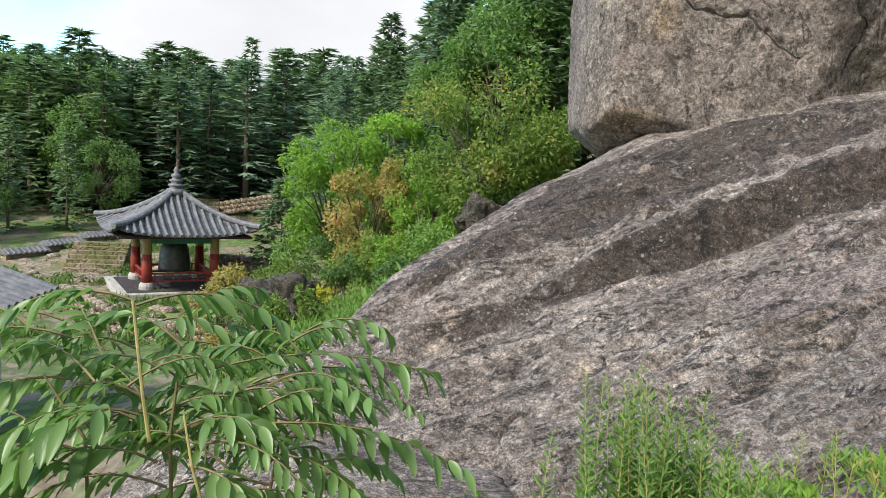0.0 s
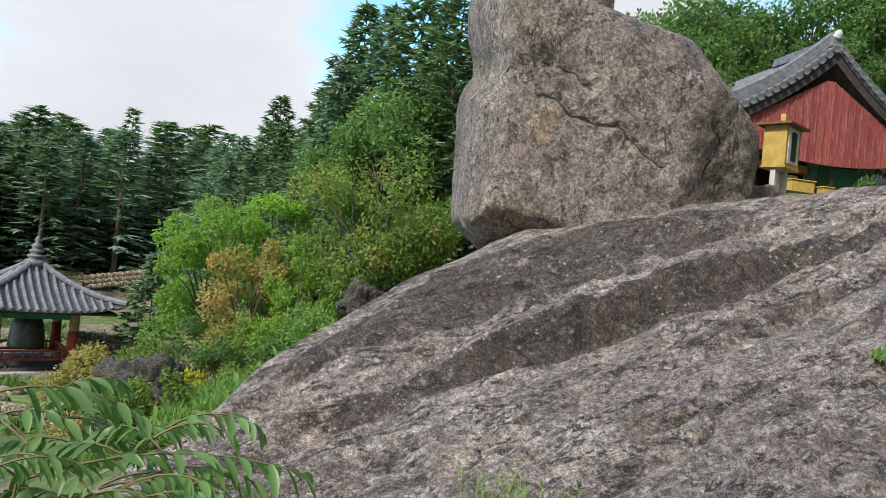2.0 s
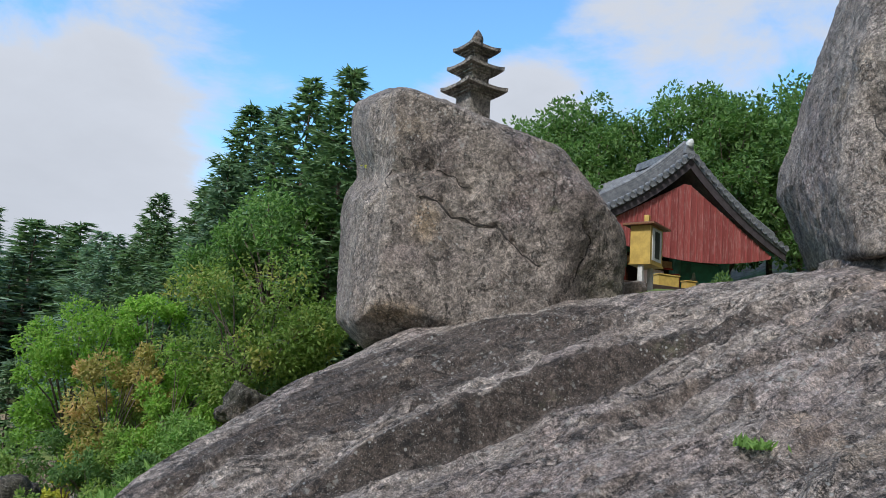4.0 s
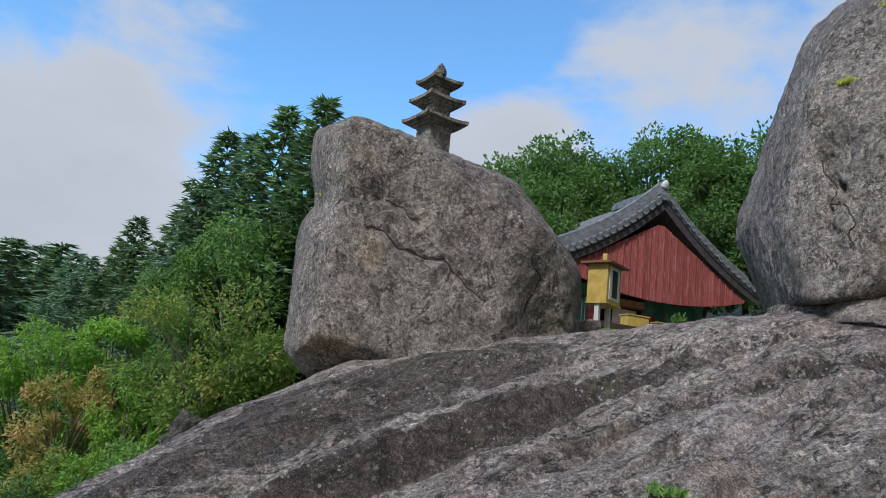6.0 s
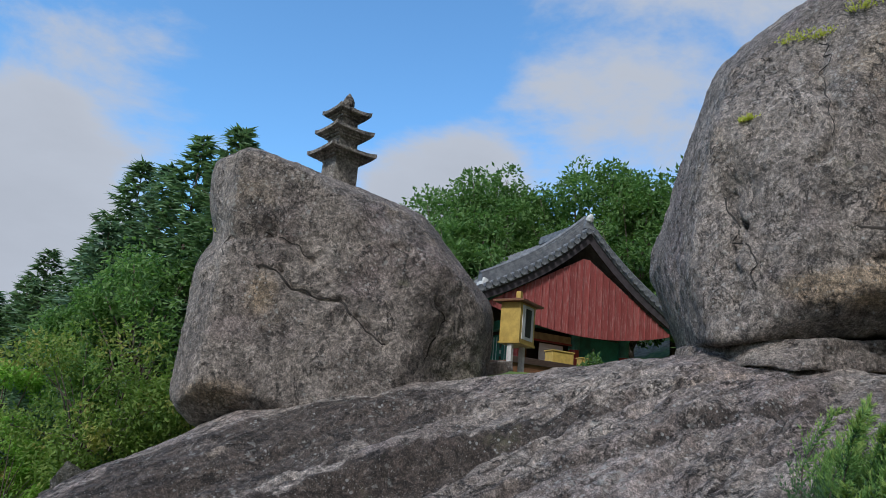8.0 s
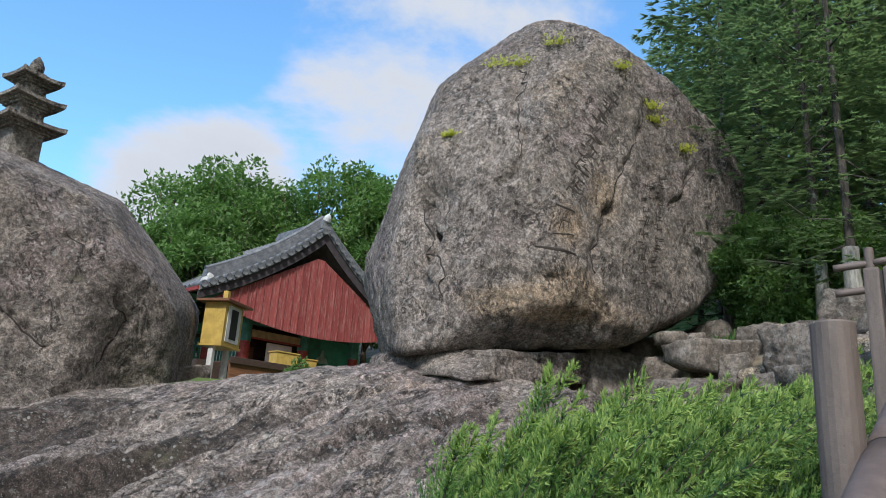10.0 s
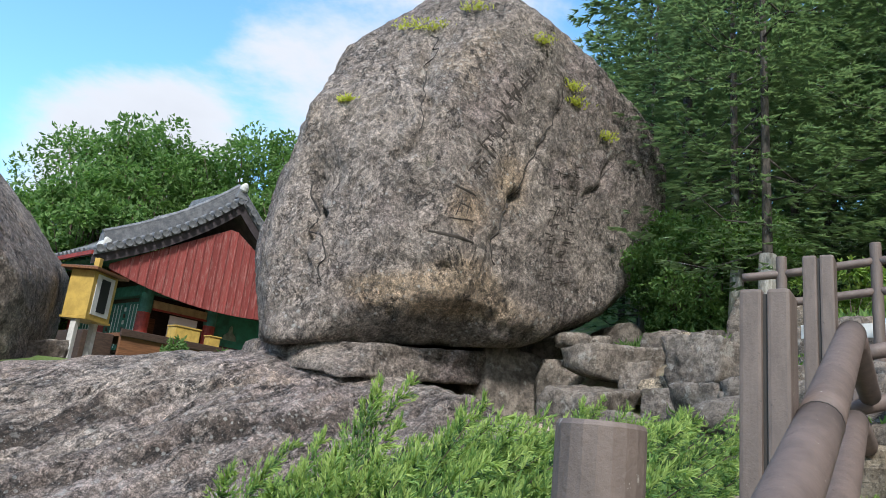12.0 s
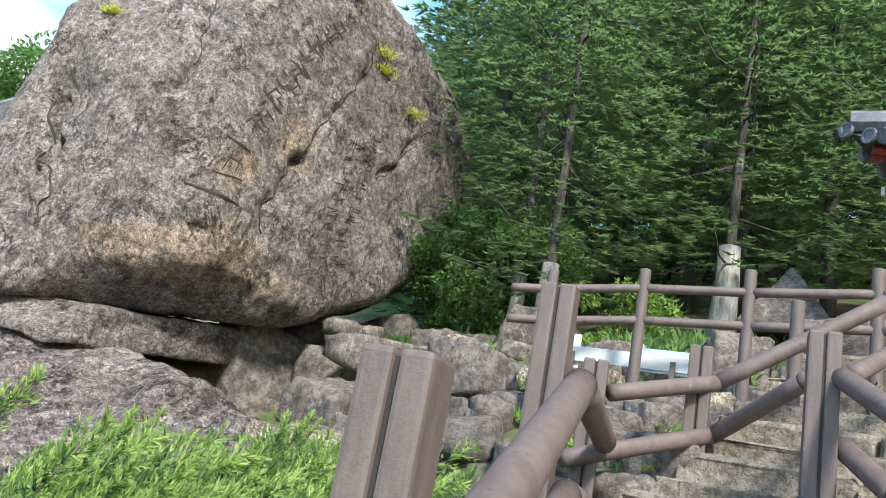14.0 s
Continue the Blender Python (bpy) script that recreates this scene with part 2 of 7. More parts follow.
def red_boards():
    k = Mat("weathered_red_paint", 0.72)
    streak = k.noise(3.0, 8, 0.72, vec=k.scaled(7, 7, 0.9))
    fine = k.noise(14, 6, 0.7, vec=k.scaled(6, 6, 0.7))
    c = k.mix(k.one(), (0.22, 0.044, 0.040), (0.31, 0.070, 0.062))
    c = k.mix(k.step(streak, 0.48, 0.68, 0, 0.7), c, (0.40, 0.22, 0.20))
    c = k.mix(k.step(fine, 0.6, 0.8, 0, 0.6), c, (0.12, 0.03, 0.025))
    k.colour(c).bump(fine, 0.35, 0.01)
    return k.m


def tile_mat():
    k = Mat("fired_clay_tile", 0.62)
    c = k.mix(k.step(k.noise(5, 6, 0.7), 0.35, 0.7), (0.105, 0.11, 0.122), (0.22, 0.225, 0.235))
    c = k.mix(k.step(k.noise(22, 5, 0.7), 0.55, 0.75, 0, 0.5), c, (0.24, 0.245, 0.24))
    c = k.mix(k.step(k.noise(1.7, 5, 0.6), 0.55, 0.75, 0, 0.35), c, (0.06, 0.065, 0.05))
    k.colour(c).bump(k.noise(30, 5), 0.25, 0.01)
    return k.m


def leaf_mat(name, a, b, dry=None, glow=0.45, rough=0.78):
    k = Mat(name, rough)
    c = k.mix(k.island(), a, b)
    c = k.mix(k.math("MULTIPLY", k.one(), 0.45), c, tuple(v * 0.55 for v in a))
    c = k.mix(k.step(k.noise(0.8, 3), 0.4, 0.7, 0, 0.5), c, tuple(0.5 * (p + q) * 1.1 for p, q in zip(a, b)))
    if dry:
        c = k.mix(k.step(k.noise(0.9, 4, 0.6), 0.52, 0.68, 0, 0.85), c, dry)
    k.colour(c)
    tr = k.nt.nodes.new("ShaderNodeBsdfTranslucent")
    k.nt.links.new(k.mix(1.0, c, (1.1, 1.2, 0.75), "MULTIPLY"), tr.inputs["Color"])
    mx = k.nt.nodes.new("ShaderNodeMixShader")
    mx.inputs[0].default_value = glow
    k.nt.links.new(k.b.outputs[0], mx.inputs[1])
    k.nt.links.new(tr.outputs[0], mx.inputs[2])
    k.nt.links.new(mx.outputs[0], k.nt.nodes["Material Output"].inputs["Surface"])
    return k.m


def bark_mat(name, a, b):
    k = Mat(name, 0.95)
    n = k.noise(7, 7, 0.7, vec=k.scaled(3, 3, 0.7))
    c = k.mix(k.step(n, 0.35, 0.65), a, b)
    c = k.mix(k.step(k.noise(3, 4), 0.58, 0.7, 0, 0.6), c, (0.32, 0.32, 0.29))
    k.colour(c).bump(n, 0.7, 0.03)
    return k.m


def ground_mat():
    k = Mat("earth_and_grass", 0.95)
    n = k.noise(0.35, 8, 0.65)
    earth = k.mix(k.step(k.noise(3, 8, 0.7), 0.35, 0.65), (0.15, 0.115, 0.075), (0.31, 0.255, 0.18))
    grass = k.mix(k.step(k.noise(2.2, 8, 0.7), 0.35, 0.65), (0.055, 0.10, 0.022), (0.15, 0.21, 0.055))
    c = k.mix(k.step(n, 0.47, 0.56), grass, earth)
    k.colour(c).bump(k.noise(12, 8, 0.75), 0.9, 0.08)
    return k.m


def lawn_mat():
    k = Mat("lawn", 0.95)
    c = k.mix(k.step(k.noise(3.5, 8, 0.7), 0.3, 0.7), (0.085, 0.16, 0.028), (0.22, 0.30, 0.075))
    c = k.mix(k.step(k.noise(0.6, 4), 0.5, 0.7, 0, 0.6), c, (0.26, 0.24, 0.10))
    k.colour(c).bump(k.noise(20, 8, 0.75), 0.9, 0.06)
    return k.m


M["red"] = red_boards()
M["tile"] = tile_mat()
M["ground"] = ground_mat()
M["lawn"] = lawn_mat()
def path_mat():
    k = Mat("trodden_earth", 0.95)
    c = k.mix(k.step(k.noise(2.4, 8, 0.7), 0.35, 0.65), (0.21, 0.165, 0.11), (0.38, 0.31, 0.22))
    c = k.mix(k.step(k.noise(0.7, 6, 0.65), 0.46, 0.56, 0, 0.85), c, (0.15, 0.155, 0.05))
    edge = k.cells(2.2, feature="DISTANCE_TO_EDGE")
    c = k.mix(k.step(edge, 0.02, 0.07, 0.7, 0.0), c, (0.12, 0.095, 0.06))
    k.colour(c).bump(k.math("ADD", k.noise(9, 8, 0.75), k.step(edge, 0.0, 0.1)), 0.8, 0.06)
    return k.m


M["pale_path"] = path_mat()
M["step_stone"] = field_stone("worn_step_stone", (0.40, 0.335, 0.25), (0.30, 0.245, 0.18), 0.2)
M["red_column"] = plain("red_lacquer", (0.27, 0.036, 0.026), 0.55, 5, 0.3)
M["dark_wood"] = plain("dark_wood_and_shade", (0.055, 0.033, 0.024), 0.6, 6, 0.4, flow=(1, 1, 6))
M["brown_wood"] = plain("brown_deck_wood", (0.17, 0.075, 0.035), 0.6, 5, 0.35, flow=(0.5, 6, 6))
# near-black wood whose colour carries the shade under roofs
M["shadow_wood"] = plain("painted_shadow_wood", (0.05, 0.04, 0.045), 0.8, 6, 0.3)
M["gold"] = plain("yellow_gold_paint", (0.48, 0.335, 0.085), 0.42, 6, 0.18, 0.08)
M["white"] = plain("white_paint", (0.62, 0.62, 0.60), 0.6, 6, 0.06, 0.05)
M["paper"] = plain("white_door_paper", (0.72, 0.73, 0.74), 0.7, 4, 0.06, 0.05)
M["black"] = plain("black_panel", (0.015, 0.015, 0.022), 0.35, 6, 0.2, 0.05)
M["teal"] = plain("teal_painted_wood", (0.045, 0.17, 0.13), 0.6, 5, 0.3)
M["mural"] = plain("green_painted_mural", (0.02, 0.14, 0.095), 0.55, 2.5, 0.4, 0.05)
M["mural_pale"] = plain("pale_mural_paint", (0.30, 0.40, 0.33), 0.6, 6, 0.3, 0.05)
M["plaster"] = plain("lime_mortar", (0.55, 0.55, 0.53), 0.85, 7, 0.2)
M["cream"] = plain("ochre_board", (0.36, 0.25, 0.12), 0.65, 5, 0.25)
def worn_composite(name, c, grain):
    k = Mat(name, 0.62)
    n = k.noise(6, 7, 0.7, vec=k.scaled(*grain))
    col = k.mix(k.step(n, 0.3, 0.7), tuple(v * 0.80 for v in c), tuple(v * 1.18 for v in c))
    col = k.mix(k.step(k.noise(2.4, 6, 0.7), 0.52, 0.72, 0, 0.55), col, tuple(v * 1.45 for v in c))
    col = k.mix(k.step(k.noise(9, 7, 0.8), 0.61, 0.66, 0, 0.8), col, tuple(v * 0.42 for v in c))
    col = k.mix(k.step(k.noise(24, 5, 0.8), 0.66, 0.70, 0, 0.7), col, (0.42, 0.39, 0.35))
    k.colour(col).bump(k.math("ADD", n, k.noise(60, 4, 0.7)), 0.35, 0.006)
    return k.m


M["post"] = worn_composite("brown_composite_wood", (0.135, 0.103, 0.087), (3, 3, 0.8))
M["rail"] = worn_composite("brown_composite_rail", (0.135, 0.10, 0.086), (2, 2, 2))
M["carved"] = plain("weathered_cut_stone", (0.05, 0.040, 0.033), 0.9, 9, 0.4)
M["joint"] = plain("dark_joint", (0.03, 0.024, 0.02), 0.7, 6, 0.2)
M["bronze"] = plain("dark_bronze", (0.085, 0.092, 0.088), 0.45, 5, 0.3, 0.2, 0.5)
M["paving"] = plain("pale_paving", (0.42, 0.41, 0.38), 0.85, 5, 0.2, 0.3)
M["bark"] = bark_mat("conifer_bark", (0.075, 0.055, 0.04), (0.17, 0.13, 0.10))
# conifer bark again, darkened so the wood's shade is in its colour
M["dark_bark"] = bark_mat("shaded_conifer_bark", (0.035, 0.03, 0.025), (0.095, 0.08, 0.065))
M["pale_bark"] = bark_mat("pale_bark", (0.22, 0.20, 0.17), (0.42, 0.40, 0.36))
M["twig"] = plain("green_twig", (0.16, 0.13, 0.055), 0.7, 8, 0.3)
M["stalk"] = plain("pale_leaf_stalk", (0.40, 0.34, 0.13), 0.6, 8, 0.2)
M["juniper_tip"] = leaf_mat("juniper_tips", (0.28, 0.4, 0.1), (0.47, 0.58, 0.18), glow=0.35)
M["fir"] = leaf_mat("fir_needles", (0.12, 0.205, 0.105), (0.235, 0.335, 0.17), glow=0.3)
M["fir_blue"] = leaf_mat("blue_green_needles", (0.15, 0.245, 0.17), (0.265, 0.375, 0.25), glow=0.3)
M["hemlock"] = leaf_mat("forest_needles", (0.15, 0.235, 0.135), (0.36, 0.46, 0.265), glow=0.4)
M["broad"] = leaf_mat("broad_leaves", (0.10, 0.195, 0.06), (0.235, 0.37, 0.11))
M["maple"] = leaf_mat("maple_leaves", (0.15, 0.255, 0.05), (0.31, 0.41, 0.09), dry=(0.42, 0.38, 0.11))
M["bright"] = leaf_mat("bright_leaves", (0.21, 0.39, 0.055), (0.37, 0.54, 0.10), glow=0.5)
M["autumn"] = leaf_mat("turning_leaves", (0.34, 0.33, 0.09), (0.58, 0.44, 0.17), dry=(0.60, 0.36, 0.17))
M["yellow"] = leaf_mat("yellow_leaves", (0.493, 0.477, 0.058), (0.600, 0.600, 0.083))
M["sapling"] = leaf_mat("glossy_compound_leaves", (0.12, 0.235, 0.06), (0.27, 0.43, 0.13), glow=0.4, rough=0.4)
M["weed"] = leaf_mat("feathery_weed", (0.15, 0.28, 0.06), (0.30, 0.45, 0.12))
M["juniper"] = leaf_mat("juniper_needles", (0.125, 0.24, 0.06), (0.27, 0.42, 0.11), glow=0.3)
# darker copy of the needle colour that paints shade inside the plumes
M["juniper_dark"] = leaf_mat("juniper_inner_shade", (0.05, 0.115, 0.05), (0.11, 0.2, 0.075), glow=0.25)
M["moss"] = leaf_mat("yellow_stonecrop", (0.462, 0.493, 0.058), (0.600, 0.600, 0.101))
M["grass"] = leaf_mat("grass_blades", (0.11, 0.2, 0.05), (0.25, 0.37, 0.11))


# ---- mesh helpers ----
def mesh_ob(name, verts, faces, mat, parent=None, smooth=False):
    me = bpy.data.meshes.new(name)
    me.from_pydata([tuple(v) for v in verts], [], [tuple(f) for f in faces])
    me.materials.append(mat)
    if smooth:
        me.polygons.foreach_set("use_smooth", [True] * len(me.polygons))
    me.update()
    ob = new(name, me)
    if parent:
        ob.parent = parent
    return ob


def part(name, bm, mat, parent=None, label="", smooth=False):
    me = bpy.data.meshes.new(name)
    bm.normal_update()
    bm.to_mesh(me)
    bm.free()
    me.materials.append(mat)
    if smooth:
        me.polygons.foreach_set("use_smooth", [True] * len(me.polygons))
    ob = new(name, me)
    if parent:
        ob.parent = parent
    if label:
        tagged(ob, label)
    return ob


def share(name, me, parent, m):
    """Another object on the same mesh."""
    ob = new(name, me)
    ob.parent = parent
    ob.matrix_local = m
    return ob


def empty(name, m, label, category, group="", kind=""):
    ob = new(name)
    ob.matrix_world = m
    return tagged(ob, label, category, group, kind)


def box(bm, x0, x1, y0, y1, z0, z1, bevel=0.0, m=None):
    r = bmesh.ops.create_cube(bm, size=1)
    for v in r["verts"]:
        v.co = Vector((x0 + (v.co.x + .5) * (x1 - x0), y0 + (v.co.y + .5) * (y1 - y0), z0 + (v.co.z + .5) * (z1 - z0)))
    if bevel:
        es = list({e for v in r["verts"] for e in v.link_edges})
        r2 = bmesh.ops.bevel(bm, geom=es, offset=bevel, segments=2, affect="EDGES", profile=0.6)
    if m is not None:
        bmesh.ops.transform(bm, matrix=m, verts=bm.verts)
    return bm


def boxed(*a, **k):
    return box(bmesh.new(), *a, **k)


def lathe(bm, profile, n=20, top=True):
    """Turn (radius, z) pairs round the z axis."""
    rings = [[bm.verts.new((r * math.cos(2 * math.pi * i / n), r * math.sin(2 * math.pi * i / n), z)) for i in range(n)] for r, z in profile]
    for a, b in zip(rings, rings[1:]):
        for i in range(n):
            bm.faces.new((a[i], a[(i + 1) % n], b[(i + 1) % n], b[i]))
    bm.faces.new(rings[0][::-1])
    bm.faces.new(rings[-1])
    return bm


def tube_data(points, radii, n=7):
    """Vertices and faces of a tapered tube along points."""
    vs, fs = [], []
    pts = [Vector(p) for p in points]
    for i, p in enumerate(pts):
        d = (pts[min(i + 1, len(pts) - 1)] - pts[max(i - 1, 0)]).normalized()
        a = d.cross(Vector((0.3, 0.2, 1) if abs(d.z) < 0.9 else (1, 0.1, 0))).normalized()
        b = d.cross(a)
        for j in range(n):
            t = 2 * math.pi * j / n
            vs.append(p + (a * math.cos(t) + b * math.sin(t)) * radii[i])
    for i in range(len(pts) - 1):
        for j in range(n):
            fs.append((i * n + j, i * n + (j + 1) % n, (i + 1) * n + (j + 1) % n, (i + 1) * n + j))
    fs.append(tuple(range(n))[::-1])
    fs.append(tuple(range((len(pts) - 1) * n, len(pts) * n)))
    return vs, fs


class Soup:
    """Collects vertices and faces for one mesh."""

    def __init__(self):
        self.v, self.f = [], []

    def add(self, vs, fs):
        o = len(self.v)
        self.v.extend(vs)
        self.f.extend(tuple(i + o for i in f) for f in fs)

    def tube(self, points, radii, n=6):
        self.add(*tube_data(points, radii, n))

    def leaf(self, base, along, side, length, width, fold=0.0):
        """A pointed leaf of four triangles, folded along its rib."""
        nrm = along.cross(side)
        mid = base + along * (length * 0.45)
        tip = base + along * length - nrm * (length * fold * 0.6)
        l, r = mid + side * (width / 2) + nrm * (width * fold), mid - side * (width / 2) + nrm * (width * fold)
        self.add([base, r, l, tip], [(0, 1, 3), (0, 3, 2)])

    def blade(self, base, along, side, length, width):
        self.add([base + side * (width / 2), base - side * (width / 2), base + along * length], [(0, 1, 2)])

    def ob(self, name, mat, parent=None, smooth=False):
        return mesh_ob(name, self.v, self.f, mat, parent, smooth)


def rand_dir(rng, flat=1.0):
    while True:
        v = Vector((rng.uniform(-1, 1), rng.uniform(-1, 1), rng.uniform(-1, 1)))
        if 0.05 < v.length < 1:
            v.z *= flat
            return v.normalized()


# ---- ground ----
def smooth01(a, b, x):
    t = np.clip((x - a) / (b - a), 0, 1)
    return t * t * (3 - 2 * t)


def wave(x, y, s, seed=0.0):
    return (np.sin(x * s + seed) * np.cos(y * s * 1.13 + seed * 1.7) + 0.5 * np.sin(x * s * 2.3 + y * s * 1.9 + seed * 3.1)
            + 0.25 * np.sin(x * s * 5.1 - y * s * 4.3 + seed * 5.3)) / 1.75


def ground_z(x, y):
    x, y = np.asarray(x, float), np.asarray(y, float)
    near = np.interp(x, [-60, -12, -8, -3, -0.5, 0.35, 1.3, 2.1, 3.85, 5.1, 6.0, 7.3, 9.6, 12, 16, 18, 30, 80, 400],
                     [-5, -4.6, -4.2, -1.8, -0.35, 0, .2, .55, 1.05, 1.5, 1.95, 2.5, 3.05, 4.05, 5.5, 6.3, 11, 30, 60])
    near = near - np.interp(x, [0, 1, 4, 5.5], [0.15, 0.21, 0.21, 0.15]) * np.clip(y - 1.5, 0, 6) * smooth01(10.5, 7.5, x)
    far = np.interp(x, [-12, -8, -5, -3, -1, 1.5, 4, 6, 8, 14, 20, 30, 80, 400], [-4.5, -3.9, -2.4, -1.5, -0.1, 1.0, 2.5, 3.2, 3.4, 4.0, 6.0, 10.5, 30, 60])
    far = far + smooth01(30, 70, y) * np.interp(x, [-10, 0, 12, 30], [0, 1.5, 7, 8]) + 0.10 * np.clip(y - 32, 0, 60) + 0.03 * np.clip(y - 75, 0, 300)
    far = far + 0.03 * np.clip(-x - 32, 0, 200) * smooth01(20, 60, y)
    z = near + (far - near) * smooth01(5.5, 12, y)
    z = z - 0.78 * smooth01(9.3, 10.2, x) * smooth01(12.4, 11.3, x) * smooth01(4.6, 6.0, y) * smooth01(9.6, 8.4, y)     # a hollow full of stones
    return z + 0.06 * wave(x, y, 1.1, 2.0) * smooth01(1.0, 3.0, np.abs(y - 1.0))


def grid_faces(nx, ny):
    return [(j * nx + i, j * nx + i + 1, (j + 1) * nx + i + 1, (j + 1) * nx + i) for j in range(ny - 1) for i in range(nx - 1)]


def axis(lo, hi, fine_lo, fine_hi, step, grow=1.22):
    xs = list(np.arange(fine_lo, fine_hi + 1e-6, step))
    s = step
    while xs[-1] < hi:
        s *= grow
        xs.append(xs[-1] + s)
    s, left = step, [fine_lo]
    while left[-1] > lo:
        s *= grow
        left.append(left[-1] - s)
    return np.array(left[:0:-1] + xs)


gx, gy = axis(-900, 900, -30, 22, 0.4), axis(-900, 1200, -4, 45, 0.4)
GX, GY = np.meshgrid(gx, gy)
GZ = ground_z(GX, GY)
def gz(x, y):
    return float(ground_z(x, y))


# ---- granite slab ----
def fbm(p, scale, octaves=4):
    return noise.fractal(p * scale, 0.9, 2.1, octaves)


CREST = ([-4.5, -2.7, -2.1, -1.5, -0.6, 0.7, 1.6, 4.4, 5.3, 7.2, 8.2, 9.2, 10.5], [5.4, 7.6, 8.4, 9.6, 10.7, 11.9, 12.3, 12.2, 11.6, 10.8, 9.9, 8.8, 7.2])
CREST_LIFT = ([-4.5, -2.4, -1.6, -0.6, 0.1, 0.9, 1.9, 3.0, 4.2, 4.7, 5.7, 6.4, 7.4, 8.2, 8.8, 9.6, 10.5],
              [0.0, 0.02, 0.03, 0.05, 0.09, 0.08, 0.17, 0.08, -0.06, -0.12, -0.11, -0.11, -0.11, -0.10, -0.12, -0.2, -0.3])


LEDGE_1 = ([-3, -1.5, -0.66, 0.3, 0.9, 1.56, 2.5, 3.4, 4.15, 5.1, 6.2, 7.2, 8.2, 10], [6.9, 8.1, 8.6, 8.8, 8.9, 9.0, 9.2, 9.52, 9.58, 9.75, 9.7, 9.4, 8.9, 8.2])
LEDGE_2 = ([-3, -1.5, 0.2, 2.2, 4.0, 6.0, 8.5, 10], [7.4, 9.0, 10.2, 10.9, 11.1, 10.2, 9.2, 8.6])
LEDGE_3 = ([3, 5, 7, 9.5], [8.2, 8.6, 8.3, 7.3])


def ledge_wobble(x, y):
    return 0.10 * wave(x, y, 1.3, 0.7) + 0.035 * wave(x, y, 4.7, 2.2)


def slab_z(x, y):
    """Height of the bare granite: a tilted sheet with a deep ledge, rolling over sharply at its crest."""
    z = 0.366 * x + 0.289 * y - 2.237
    yc = np.interp(x, *CREST) + 0.12 * wave(x, y, 1.1, 3.3)
    over = y - yc
    wob = ledge_wobble(x, y)
    l1 = np.interp(x, *LEDGE_1)
    l2 = np.interp(x, *LEDGE_2)
    a1 = np.interp(x, [-3, -1, 0.3, 0.9, 1.5, 2.5, 3.5, 4.1, 5.1, 6.2, 8], [0.03, 0.06, 0.12, 0.26, 0.36, 0.44, 0.43, 0.37, 0.24, 0.14, 0.06])
    r1 = np.interp(x, [-3, -1.5, 0, 2, 4.5, 6, 7.5, 9], [0.06, 0.14, 0.18, 0.20, 0.18, 0.13, 0.08, 0.03])
    a2 = np.interp(x, [-3, -1, 1, 3, 6, 8], [0.06, 0.24, 0.34, 0.34, 0.26, 0.12])
    d1, d2 = y - l1 - wob, y - l2 - wob * 0.8
    # the lip: a recess under it, a near-upright face, then a bench that leans back
    z = z - r1 * smooth01(-1.6, -0.05, d1) * (1 - smooth01(0.2, 1.3, d1)) + a1 * smooth01(-0.05, 0.06, d1) * (1 - smooth01(0.12, 1.2, d1))
    z = z - a1 * 0.22 * np.exp(-((d1 + 0.10) / 0.10) ** 2)
    z = z + a2 * (0.4 * smooth01(-0.03, 0.05, d2) + 0.6 * smooth01(-1.3, 0.8, d2) - 0.75)
    # a hollow lying in the bench
    g = np.exp(-(((x - 3.4) * 0.8) ** 4)) * np.exp(-((d1 - 0.62) / 0.14) ** 2)
    z = z - 0.22 * g
    # a low ledge nearer the foot at the higher end
    d3 = y - np.interp(x, *LEDGE_3) - 0.7 * wob
    z = z + np.interp(x, [3, 4.5, 7, 9], [0, 0.16, 0.16, 0.05]) * (smooth01(-0.04, 0.05, d3) - 0.8)
    z = z + np.interp(x, *CREST_LIFT) * np.exp(-(np.clip(-over, 0, 9) / 1.3) ** 2)
    z = z - 0.42 * np.clip(over, 0, 9) ** 1.25 - 0.09 * np.clip(over + 0.35, 0, 1.2) ** 2
    # the higher end breaks off
    z = z - 0.62 * np.clip(x - np.interp(y, [4, 5.6, 6.3, 7.0, 8.0, 9, 10.5], [5.8, 7.7, 9.2, 9.6, 9.5, 9.1, 9.4]) + 0.10 * wave(x, y, 2.1, 1.0), 0, 9) ** 1.25
    z = z + 0.02 * wave(x, y, 2.6, 1.9) + 0.06 * wave(x, y, 0.9, 4.0)
    return z


def cracks(x, y):
    """Thin cracks that run over the slab."""
    c = 0.0
    for (x0, y0, x1, y1, w) in ((0.5, 6.6, -0.9, 5.5, .05), (4.8, 7.7, 5.9, 8.3, .05), (5.2, 8.0, 5.4, 6.9, .05), (1.6, 7.7, 2.6, 8.0, .045),
                                (6.2, 7.2, 7.4, 7.4, .05), (2.5, 6.6, 3.7, 6.9, .045), (5.9, 9.2, 7.9, 8.6, .06), (0.9, 7.2, 1.7, 6.9, .04),
                                (1.0, 9.6, 4.2, 10.4, .05), (2.6, 8.4, 5.6, 9.2, .045), (5.2, 9.6, 7.4, 9.2, .05), (-0.5, 7.2, 1.4, 8.1, .045), (3.6, 7.4, 5.0, 7.6, .04), (7.0, 8.2, 8.4, 7.9, .05)):
        dx, dy = x1 - x0, y1 - y0
        n = math.hypot(dx, dy)
        s = ((x - x0) * dx + (y - y0) * dy) / n
        d = ((x - x0) * dy - (y - y0) * dx) / n + 0.10 * np.sin(s * 5 + x0 * 9) + 0.05 * np.sin(s * 13 + y0)
        c = c + np.exp(-(d / w) ** 2) * smooth01(-0.1, 0.15, s) * smooth01(n + 0.1, n - 0.15, s)
    return c


